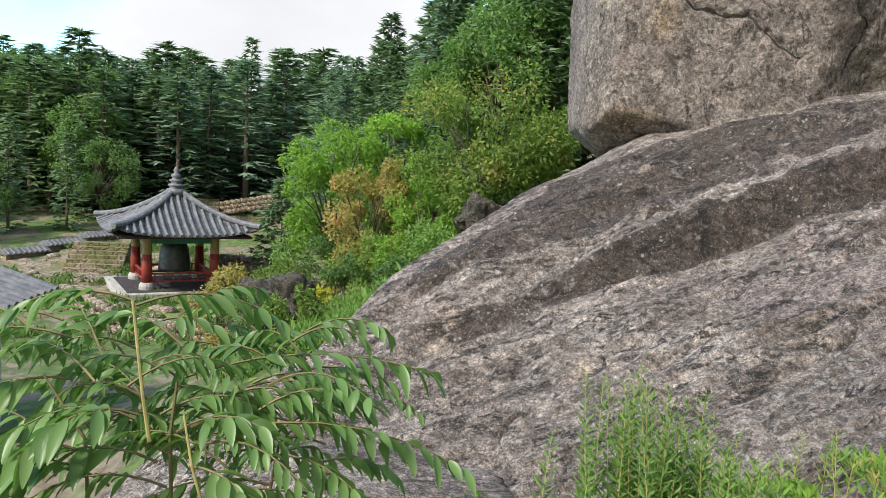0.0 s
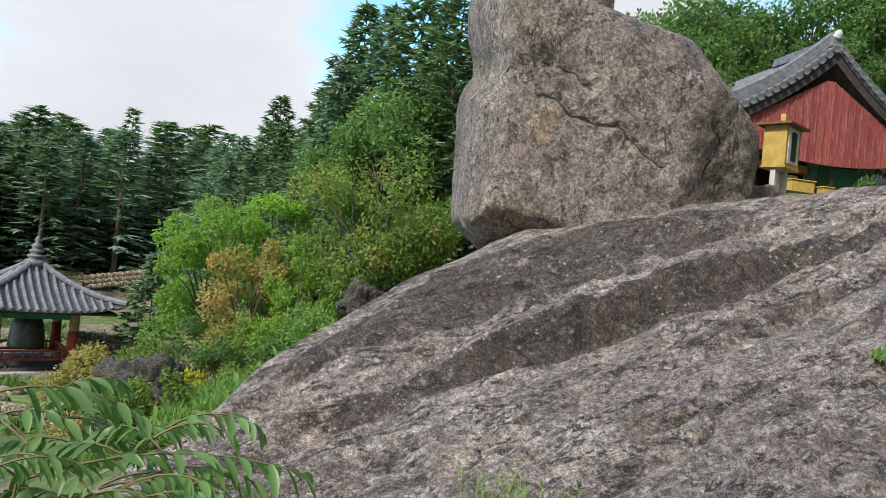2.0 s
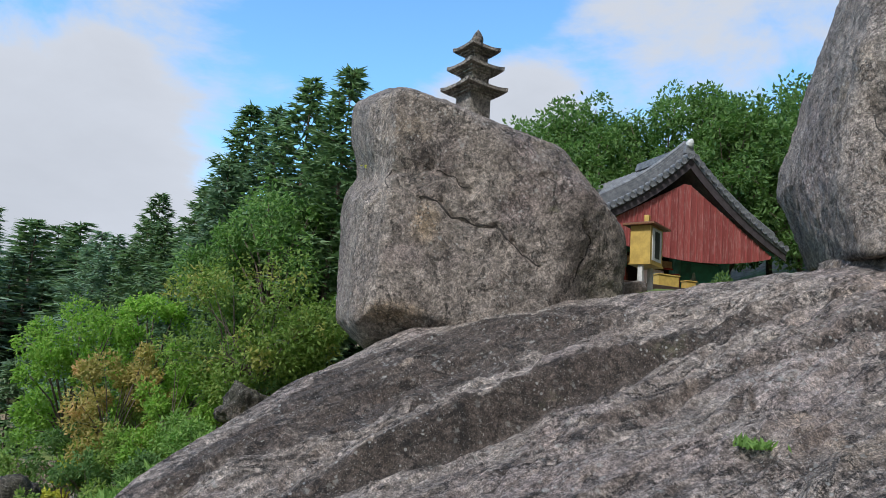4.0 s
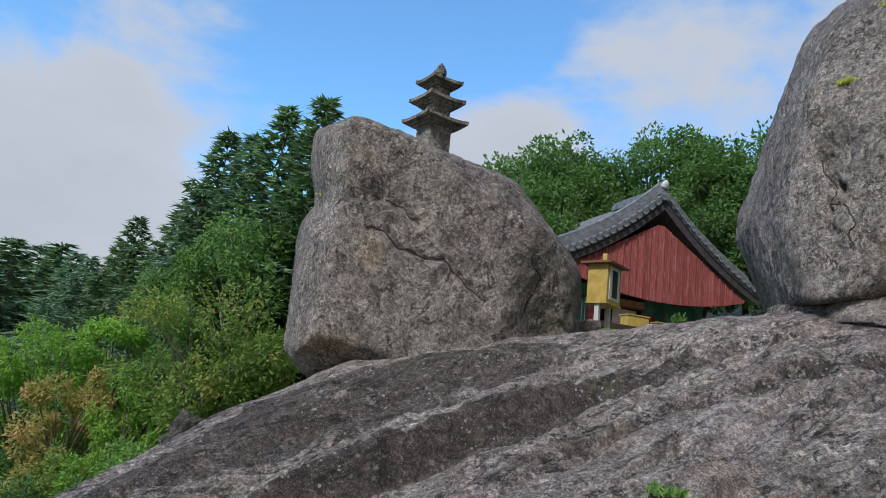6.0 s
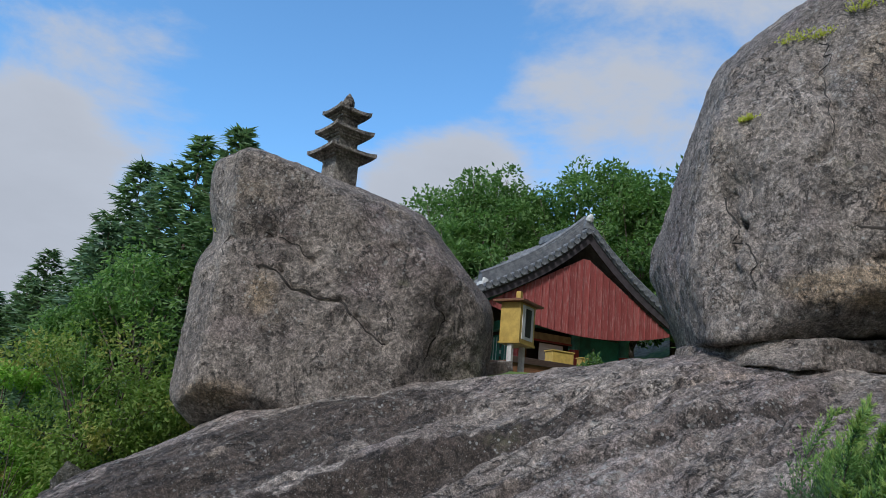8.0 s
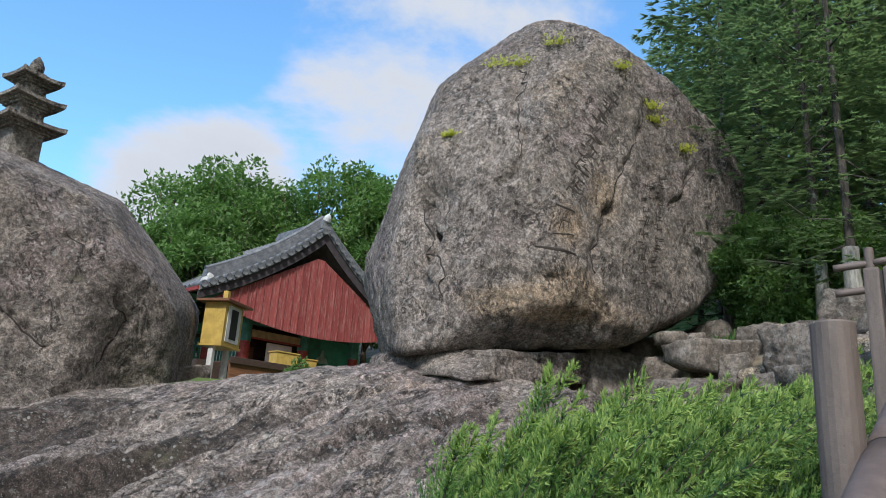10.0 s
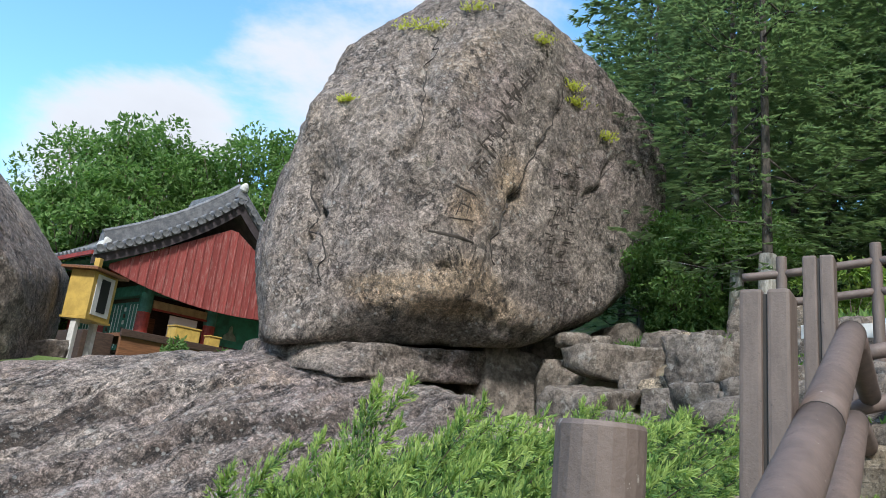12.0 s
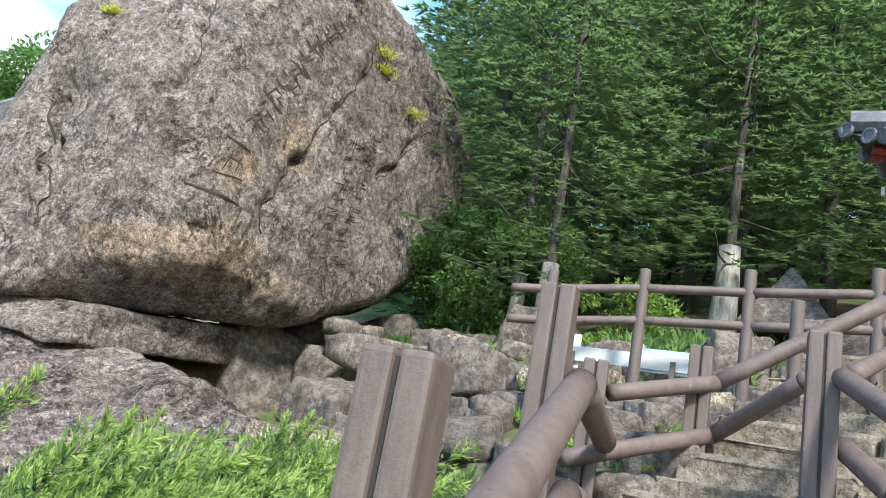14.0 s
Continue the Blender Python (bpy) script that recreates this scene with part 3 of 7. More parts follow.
def build_slab():
    sx, sy = np.arange(-5.6, 11.01, 0.038), np.arange(4.0, 13.6, 0.034)
    X, Y = np.meshgrid(sx, sy)
    Z = slab_z(X, Y)
    Z = Z - 0.07 * cracks(X, Y)
    rough = np.array([noise.fractal(Vector((a * 1.6, b * 2.6, 3.1)), 0.8, 2.2, 5) for a, b in zip(X.ravel(), Y.ravel())]).reshape(X.shape)
    ridged = np.array([noise.ridged_multi_fractal(Vector((a * 0.9 + 7, b * 1.9, 1.7)), 0.9, 2.3, 4, 1.0, 2.0) for a, b in zip(X.ravel(), Y.ravel())]).reshape(X.shape)
    S, W = X * 0.94 + Y * 0.34, Y * 0.94 - X * 0.34
    grain = np.array([noise.fractal(Vector((a * 0.7, b * 3.6, 9.2)), 0.7, 2.2, 5) for a, b in zip(S.ravel(), W.ravel())]).reshape(X.shape)
    pits = np.array([noise.fractal(Vector((a * 6.0, b * 6.0, 5.5)), 0.7, 2.2, 3) for a, b in zip(X.ravel(), Y.ravel())]).reshape(X.shape)
    shelf = np.array([noise.noise(Vector((a * 0.55, b * 1.5, 2.4))) for a, b in zip(S.ravel(), W.ravel())]).reshape(X.shape)
    shelf = 0.06 * smooth01(-0.01, 0.03, shelf) + 0.05 * smooth01(0.25, 0.285, shelf) + 0.04 * smooth01(-0.28, -0.245, shelf) - 0.075
    calm = 0.30 + 0.70 * smooth01(0.25, 1.4, np.interp(X, *CREST) - Y)      # the crest is worn smooth
    Z = Z - 0.02 + calm * (0.022 * rough - 0.02 * np.clip(ridged - 1.2, 0, 2) + 0.028 * grain + 0.010 * pits + shelf)
    thin = np.array([noise.fractal(Vector((a * 0.9, b * 4.4, 6.6)), 0.8, 2.1, 3) for a, b in zip(S.ravel(), W.ravel())]).reshape(X.shape)
    for level in (-0.45, -0.2, 0.05, 0.3, 0.55):
        Z = Z + calm * 0.026 * (smooth01(level - 0.018, level + 0.018, thin) - 0.5)
    keep = (Z > ground_z(X, Y) - 0.5) | ((Y > 5.5) & (Y < np.interp(X, *CREST)))
    nx, ny = len(sx), len(sy)
    idx = -np.ones(X.size, int)
    flat = keep.ravel()
    idx[flat] = np.arange(flat.sum())
    fs = [tuple(int(idx[i]) for i in f) for f in grid_faces(nx, ny) if all(flat[i] for i in f)]
    vs = np.stack([X.ravel()[flat], Y.ravel()[flat], Z.ravel()[flat]], 1).tolist()
    ob = mesh_ob("granite_slab", vs, fs, M["slab"], smooth=True)
    d = Y - np.interp(X, *LEDGE_1) - ledge_wobble(X, Y)
    over = Y - np.interp(X, *CREST)
    # below the lip the overhang's shade is painted in with the seepage stain
    seep_shade = (0.85 + 0.2 * wave(X, Y, 3.1, 0.4)) * np.exp(-((d + 0.05) / 0.19) ** 2) * smooth01(-2.0, 0.5, X) * smooth01(8.0, 5.0, X)
    seep_shade += (0.58 + 0.16 * wave(X, Y, 2.3, 1.1)) * smooth01(0.6, 1.15, d) * smooth01(-0.25, -0.6, over) * smooth01(6.5, 4.0, X)
    seep_shade += 0.25 * smooth01(6.0, 7.5, X) * np.exp(-((d - 0.1) / 0.3) ** 2)
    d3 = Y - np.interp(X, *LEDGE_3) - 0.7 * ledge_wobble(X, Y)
    seep_shade += 0.45 * np.exp(-((d3 + 0.02) / 0.10) ** 2)
    seep_shade += 0.55 * np.clip(cracks(X, Y), 0, 1)
    pale = 0.50 * np.exp(-((X - 5.6) / 1.1) ** 2 - ((Y - 8.2) / 1.1) ** 2) + 0.42 * np.exp(-((X - 7.6) / 1.0) ** 2 - ((Y - 8.0) / 1.2) ** 2) + 0.36 * np.exp(-((X - 2.4) / 1.6) ** 2 - ((Y - 7.6) / 0.7) ** 2)
    ob.data.attributes.new("lichen", "FLOAT", "POINT").data.foreach_set("value", np.clip(pale - 0.5 * seep_shade, 0, 0.6).ravel()[flat])
    at = ob.data.attributes.new("seep_shade", "FLOAT", "POINT")
    at.data.foreach_set("value", seep_shade.ravel()[flat])
    tagged(ob, "broad tilted sheet of bare grey-brown granite with ledges and lichen", "rock")
    return ob


slab_rock = build_slab()
under = (GX > -3) & (GX < 9.4) & (GY > 4.2) & (GY < np.interp(GX, *CREST) + 0.6)
GZ = np.where(under, np.minimum(GZ, slab_z(GX, GY) - np.where(GY > 6.0, 0.55, 0.12)), GZ)
ground = mesh_ob("ground", np.stack([GX.ravel(), GY.ravel(), GZ.ravel()], 1).tolist(), grid_faces(len(gx), len(gy)), M["ground"], smooth=True)
tagged(ground, "sloping hillside ground of trodden earth and rough grass", "ground", kind="structure")


# ---- boulders ----
def hull_radius(dirs, planes, power):
    acc = np.zeros(len(dirs))
    for nx, ny, nz, d in planes:
        acc += np.clip(dirs @ np.array((nx, ny, nz)) / d, 0, None) ** power
    return acc ** (-1.0 / power)


def boulder(name, centre, planes, mat, level=6, power=16, rough=0.08, fine=0.03, dents=(), seed=0.0, label="", category="boulder", group="", cuts=(), ochre=()):
    """A star-shaped stone bounded by planes, with rounded edges, dents and cracks."""
    bm = bmesh.new()
    bmesh.ops.create_icosphere(bm, subdivisions=level, radius=1)
    dirs = np.array([v.co.normalized()[:] for v in bm.verts])
    rad = hull_radius(dirs, planes, power)
    off = Vector((seed, seed * 1.7, seed * 0.6))
    for v, d, r in zip(bm.verts, dirs, rad):
        d = Vector(d)
        p = d * float(r)
        k = rough * noise.fractal((p + off) * 0.75, 0.9, 2.1, 4) + fine * noise.fractal((p + off) * 4.0, 0.8, 2.2, 4)
        k -= fine * 1.1 * max(0.0, noise.ridged_multi_fractal((p - off) * 0.8, 0.9, 2.2, 3, 1.0, 2.0) - 1.35)
        for (q, w, depth) in dents:
            e = (p - Vector(q)).length / w
            k -= depth * math.exp(-e * e)
        for (a, b, w, depth) in cuts:
            a, b = Vector(a), Vector(b)
            t = max(0.0, min(1.0, (p - a).dot(b - a) / (b - a).length_squared))
            q = a.lerp(b, t)
            wob = Vector((noise.noise(p * 2.3), noise.noise(p * 2.3 + Vector((5, 0, 0))), noise.noise(p * 2.3 + Vector((0, 7, 0))))) * 0.10
            e = (d * q.length + wob - q).length / w
            k -= depth * math.exp(-e * e)
        v.co = d * (float(r) + k)
    ob = part(name, bm, mat, None, smooth=True)
    ob.location = centre
    if ochre:
        co = np.array([v.co[:] for v in ob.data.vertices])
        f = sum(np.exp(-(((co - np.array(q)) / np.array(w)) ** 2).sum(1)) for q, w in ochre)
        ob.data.attributes.new("ochre", "FLOAT", "POINT").data.foreach_set("value", f)
    return tagged(ob, label, category, group)


def cut_line(points, width, depth):
    return tuple((a, b, width, depth) for a, b in zip(points, points[1:]))


B1 = (3.3, 14.0, 4.2)
B1_PLANES = [(-0.997, 0.035, -0.067, 2.64), (-0.995, -0.095, 0.015, 2.46), (-0.79, -0.06, -0.61, 3.08), (-0.60, 0.065, -0.79, 3.0), (-0.515, -0.30, 0.80, 3.14), (0.20, -0.335, 0.92, 2.17),
             (0.23, -0.375, 0.90, 2.12), (0.655, -0.423, 0.625, 2.23), (0.68, -0.342, 0.65, 2.30), (0.87, -0.40, 0.30, 2.66), (0.918, -0.396, -0.03, 2.79), (0.953, -0.298, -0.048, 2.90),
             (-0.10, -0.99, 0.06, 1.98), (0.22, -0.80, 0.56, 2.25), (-0.86, -0.50, 0.05, 2.58), (0.5, -0.85, -0.1, 2.38), (0.0, 1.0, 0.1, 1.9), (-0.1, -0.1, -0.99, 2.5), (-0.20, -0.62, -0.76, 2.80)]
boulder_one = boulder("boulder", B1, B1_PLANES, M["boulder"], 7, 80, 0.045, 0.032, ochre=(((-1.3, -1.9, -.25), (.28, .8, .45)), ((-1.7, -1.7, -1.75), (.6, .8, .25))),
                      dents=(((-2.45, -1.6, 0.72), 0.42, 0.26), ((-2.4, -1.0, 0.85), 0.42, 0.26), ((-2.35, -0.3, 0.98), 0.45, 0.30), ((-2.35, 0.4, 1.12), 0.45, 0.32), ((-2.3, 1.1, 1.3), 0.45, 0.36), ((-2.3, 1.8, 1.5), 0.5, 0.42), ((-1.6, -1.9, 0.62), 0.36, 0.10), ((1.6, -1.7, -0.9), 0.45, 0.14), ((2.0, -1.6, -1.3), 0.4, 0.18)),
                      cuts=cut_line(((-1.44, -1.81, .18), (-1.11, -1.84, .13), (-.86, -1.88, -.11), (-.39, -1.94, -.19), (-.11, -1.96, -.18), (.14, -2.0, -.45), (.34, -2.04, -.64), (.63, -2.07, -.79)), .05, .08)
                      + cut_line(((1.37, -1.94, .04), (1.64, -1.74, -.25), (1.45, -1.81, -.62), (1.34, -1.84, -.97)), .06, .08) + cut_line(((-1.94, -1.67, .63), (-1.3, -1.78, .80), (-1.1, -1.81, .68), (-.6, -1.87, .45)), .09, .12)
                      + cut_line(((.62, -1.98, .78), (.86, -2.0, .65)), .05, .08),
                      seed=3.0, label="huge grey-brown granite boulder with cracks standing on the tilted slab", group="balanced boulders")

B2 = (11.2, 10.2, 6.3)
B2_PLANES = [(-0.80, 0.50, -0.345, 3.39), (-0.904, 0.389, -0.178, 3.17), (-0.932, 0.364, -0.007, 2.98), (-0.875, 0.39, 0.295, 2.86), (-0.908, 0.33, 0.27, 2.73), (-0.765, 0.05, 0.64, 3.12),
             (-0.71, -0.02, 0.70, 3.18), (-0.563, -0.248, 0.789, 3.47), (-0.15, -0.58, 0.80, 3.43), (0.157, -0.745, 0.648, 3.20), (0.27, -0.80, 0.53, 3.26), (0.43, -0.845, 0.31, 3.33),
             (0.553, -0.829, 0.09, 3.31), (0.605, -0.79, -0.085, 3.20), (0.635, -0.69, -0.35, 3.0), (0.59, -0.53, -0.61, 2.80), (0.457, -0.28, -0.845, 2.42), (0.381, -0.184, -0.906, 2.31),
             (0.0, -1.0, 0.0, 2.25), (-0.3, -0.94, 0.15, 2.58), (-0.6, -0.8, 0.0, 2.88), (-0.88, -0.45, 0.1, 2.91), (-0.75, -0.5, 0.43, 2.81), (0.109, -0.66, -0.74, 2.92),
             (-0.12, -0.66, -0.74, 3.06), (0.15, 0.03, -0.985, 2.14), (0.4, 0.9, 0.1, 2.6), (0.95, 0.2, 0.1, 3.0), (0.55, -0.3, 0.78, 3.2)]
boulder_two = boulder("boulder", B2, B2_PLANES, M["boulder"], 7, 55, 0.07, 0.045, ochre=(((-1.5, -2.3, -1.6), (.55, .9, .28)), ((-2.2, -1.8, -1.95), (.5, 1, .22)), ((-1.2, -1.9, -1.9), (1.3, 1, .25)), ((-.9, -2.2, -.2), (.35, .8, .6)), ((-1.6, -2.2, -.8), (.35, .8, .35))),
                      dents=(((-2.5, -1.3, -2.15), 0.40, 0.26), ((0.15, -2.2, 2.2), 0.30, 0.14), ((0.3, -2.25, 1.5), 0.28, 0.10), ((-3.0, -.75, -.4), .35, .14), ((-1.3, -1.95, -2.0), .35, .10)),
                      cuts=cut_line(((.06, -2.22, 1.65), (.01, -2.22, 1.26), (-.44, -2.22, .49), (-.89, -2.22, -.43), (-1.13, -2.22, -1.07), (-1.04, -2.22, -1.36)), .06, .08) + cut_line(((1.43, -2.22, 1.17), (.89, -2.22, .36), (.58, -2.22, 0)), .05, .08)
                      + cut_line(((-1.75, -1.21, 2.01), (-2.13, -1.79, .66), (-2.19, -1.92, .19), (-2.34, -1.8, -.21)), .07, .10) + cut_line(((-2.98, -.63, -.44), (-2.92, -.87, -1.0), (-2.98, -.82, -1.31), (-3.0, -.95, -2.07)), .08, .16)
                      + cut_line(((-2.6, -1.5, -1.4), (-1.7, -2.1, -1.55), (-1.1, -2.2, -1.35)), .06, .07),
                      seed=11.0, label="towering rounded granite boulder balanced on low flat stones", group="balanced boulders")


# ---- stone helper ----
def rock_mesh(bm, size, rng, level=3, power=9, rough=0.06):
    """A block of stone bounded by random planes, centred at the origin."""
    planes = []
    for i in range(3):
        for s in (-1, 1):
            n = [rng.uniform(-0.22, 0.22) for _ in range(3)]
            n[i] = s
            v = Vector(n).normalized()
            planes.append((v.x, v.y, v.z, size[i] / 2))
    for _ in range(5):
        v = rand_dir(rng)
        planes.append((v.x, v.y, v.z, 0.40 * sum(abs(c) * s for c, s in zip(v, size)) * rng.uniform(0.95, 1.15)))
    r = bmesh.ops.create_icosphere(bm, subdivisions=level, radius=1)
    dirs = np.array([v.co.normalized()[:] for v in r["verts"]])
    rad = hull_radius(dirs, planes, power)
    off = Vector((rng.uniform(0, 50), rng.uniform(0, 50), 0))
    m = max(size)
    for v, d, q in zip(r["verts"], dirs, rad):
        p = Vector(d) * float(q)
        v.co = p * (1 + rough * noise.fractal((p / m * 3) + off, 0.8, 2.2, 3))
    return bm


def rock(name, at, size, yaw=0, tip=(0, 0), seed=0, mat=None, label="", group="", level=4, power=16, rough=0.10):
    ob = part(name, rock_mesh(bmesh.new(), size, random.Random(seed), level, power, rough), mat or M["rock"], smooth=True)
    ob.matrix_world = pose(*at, tip[0], tip[1], yaw)
    return tagged(ob, label, "rock", group)


# ---- carved lines on the great boulder ----
from mathutils.bvhtree import BVHTree


def tree_of(ob):
    return BVHTree.FromPolygons([v.co.copy() for v in ob.data.vertices], [p.vertices[:] for p in ob.data.polygons])


TREES = {boulder_one.name: tree_of(boulder_one), boulder_two.name: tree_of(boulder_two)}


def surface_hit(ob, x, z, y=3.0):
    hit, nrm, _, _ = TREES[ob.name].ray_cast(Vector((x, y, z)) - ob.location, Vector((0, 1, 0)))
    return (hit + ob.location, nrm) if hit else (None, None)


def carve(soup, x0, z0, x1, z1, width, ob=None, jitter=0.0):
    """A thin cut lying in the stone's face from one place to another."""
    ob = ob or boulder_two
    n = max(2, int(math.hypot(x1 - x0, z1 - z0) / 0.05))
    line, radii = [], []
    for i in range(n + 1):
        t = i / n
        x, z = x0 + (x1 - x0) * t, z0 + (z1 - z0) * t
        if jitter and 0 < i < n:
            x += jitter * noise.noise(Vector((x * 4, z * 4, 1)))
            z += jitter * noise.noise(Vector((x * 4, z * 4, 8)))
        hit, nrm = surface_hit(ob, x, z)
        if hit is None:
            return
        line.append(hit - nrm * (width * 0.12))
        radii.append(width * (0.55 + 0.45 * abs(noise.noise(Vector((x * 3, z * 3, 4)))) * 2) if jitter else width * (0.5 + 0.3 * math.sin(math.pi * t)))
    soup.tube(line, radii, 5)


def crack(ob, centre, points, width):
    s = Soup()
    for a, b in zip(points, points[1:]):
        carve(s, a[0], a[1], b[0], b[1], width, ob, 0.10)
    c = s.ob("crack", M["joint"], ob)
    c.matrix_parent_inverse = Matrix.Translation(-Vector(centre))


for points, width in ((((1.86, 4.38), (2.19, 4.33), (2.44, 4.09), (2.91, 4.01), (3.19, 4.02), (3.44, 3.75), (3.64, 3.56), (3.93, 3.41)), .026), (((4.67, 4.24), (4.94, 3.95), (4.75, 3.58), (4.64, 3.23)), .018),
                      (((1.4, 4.85), (1.36, 4.5)), .014), (((3.92, 4.98), (4.16, 4.85)), .014), (((2.69, 4.65), (2.2, 4.9), (1.9, 4.96)), .014)):
    crack(boulder_one, B1, points, width)
for points, width in ((((11.26, 7.95), (11.21, 7.56), (10.76, 6.79), (10.31, 5.87), (10.07, 5.23), (10.16, 4.94)), .020), (((12.63, 7.47), (12.09, 6.66), (11.78, 6.3)), .012), (((9.45, 8.31), (9.07, 6.96), (9.01, 6.49)), .014),
                      (((8.3, 5.86), (8.34, 5.3), (8.3, 4.99), (8.28, 4.4)), .018), (((12.9, 6.6), (12.5, 6.0), (12.4, 5.4)), .010)):
    crack(boulder_two, B2, points, width)


def carvings():
    rng = random.Random(5)
    s = Soup()
    for x0, z0, x1, z1, w in ((9.40, 5.78, 9.70, 5.72, .026), (9.36, 5.35, 9.69, 5.38, .014), (9.15, 5.14, 9.71, 5.11, .032), (9.50, 5.66, 9.44, 5.40, .013), (9.62, 5.62, 9.58, 5.42, .012), (9.44, 5.56, 9.66, 5.55, .013)):
        carve(s, x0, z0, x1, z1, w)
    for k in range(11):                      # the slanting row of characters
        t = k / 10
        cx, cz = 9.69 + (10.48 - 9.69) * t, 6.10 + (7.79 - 6.10) * t
        for _ in range(6):
            a, b = rng.uniform(-.10, .10), rng.uniform(-.07, .07)
            l = rng.uniform(.06, .15)
            if rng.random() < 0.6:
                carve(s, cx + a - l * .55, cz + b + l * .4, cx + a + l * .55, cz + b - l * .4, .023)
            else:
                carve(s, cx + a - l * .35, cz + b - l * .5, cx + a + l * .35, cz + b + l * .5, .021)
    for x0, z0, x1, z1, count in ((11.54, 6.77, 11.36, 5.03, 11), (11.20, 6.5, 11.0, 4.95, 9)):      # the upright rows
        for k in range(count):
            cx, cz = x0 + (x1 - x0) * k / (count - 1), z0 + (z1 - z0) * k / (count - 1)
            for _ in range(6):
                a, b, l = rng.uniform(-.10, .10), rng.uniform(-.06, .06), rng.uniform(.06, .15)
                if rng.random() < 0.6:
                    carve(s, cx + a - l / 2, cz + b, cx + a + l / 2, cz + b + .02, .0135)
                else:
                    carve(s, cx + a, cz + b - l / 2, cx + a + .02, cz + b + l / 2, .0135)
    ob = s.ob("carved_inscription", M["carved"], boulder_two)
    ob.matrix_parent_inverse = Matrix.Translation(-Vector(B2))
    tagged(ob, "unreadable worn characters cut into the stone", kind="stuff")


carvings()


def tuft(name, at, size, mat, count, seed, label, category, blade=0.12, parent=None):
    rng = random.Random(seed)
    s = Soup()
    for _ in range(count):
        p = Vector((rng.gauss(0, size * .4), rng.gauss(0, size * .4), rng.uniform(0, size * .25)))
        d = Vector((rng.gauss(0, .5), rng.gauss(0, .5), rng.uniform(.3, 1))).normalized()
        s.leaf(p, d, d.cross(rand_dir(rng)).normalized(), blade * rng.uniform(.6, 1.3), blade * .35, .15)
    ob = s.ob(name, mat)
    ob.location = at
    return tagged(ob, label, category, kind="stuff")


for k, (x, z, sz) in enumerate(((9.35, 8.48, .34), (9.5, 8.42, .26), (9.91, 8.8, .30), (10.67, 8.4, .24), (11.4, 7.95, .26), (11.5, 7.75, .2), (12.12, 7.4, .24), (8.45, 7.0, .16))):
    hit, nrm = surface_hit(boulder_two, x, z)
    if hit:
        tuft("stonecrop", hit - Vector((0, 0, .05)), sz, M["moss"], 170, 40 + k, "yellow stonecrop growing in a hollow of the boulder", "plant", 0.07)

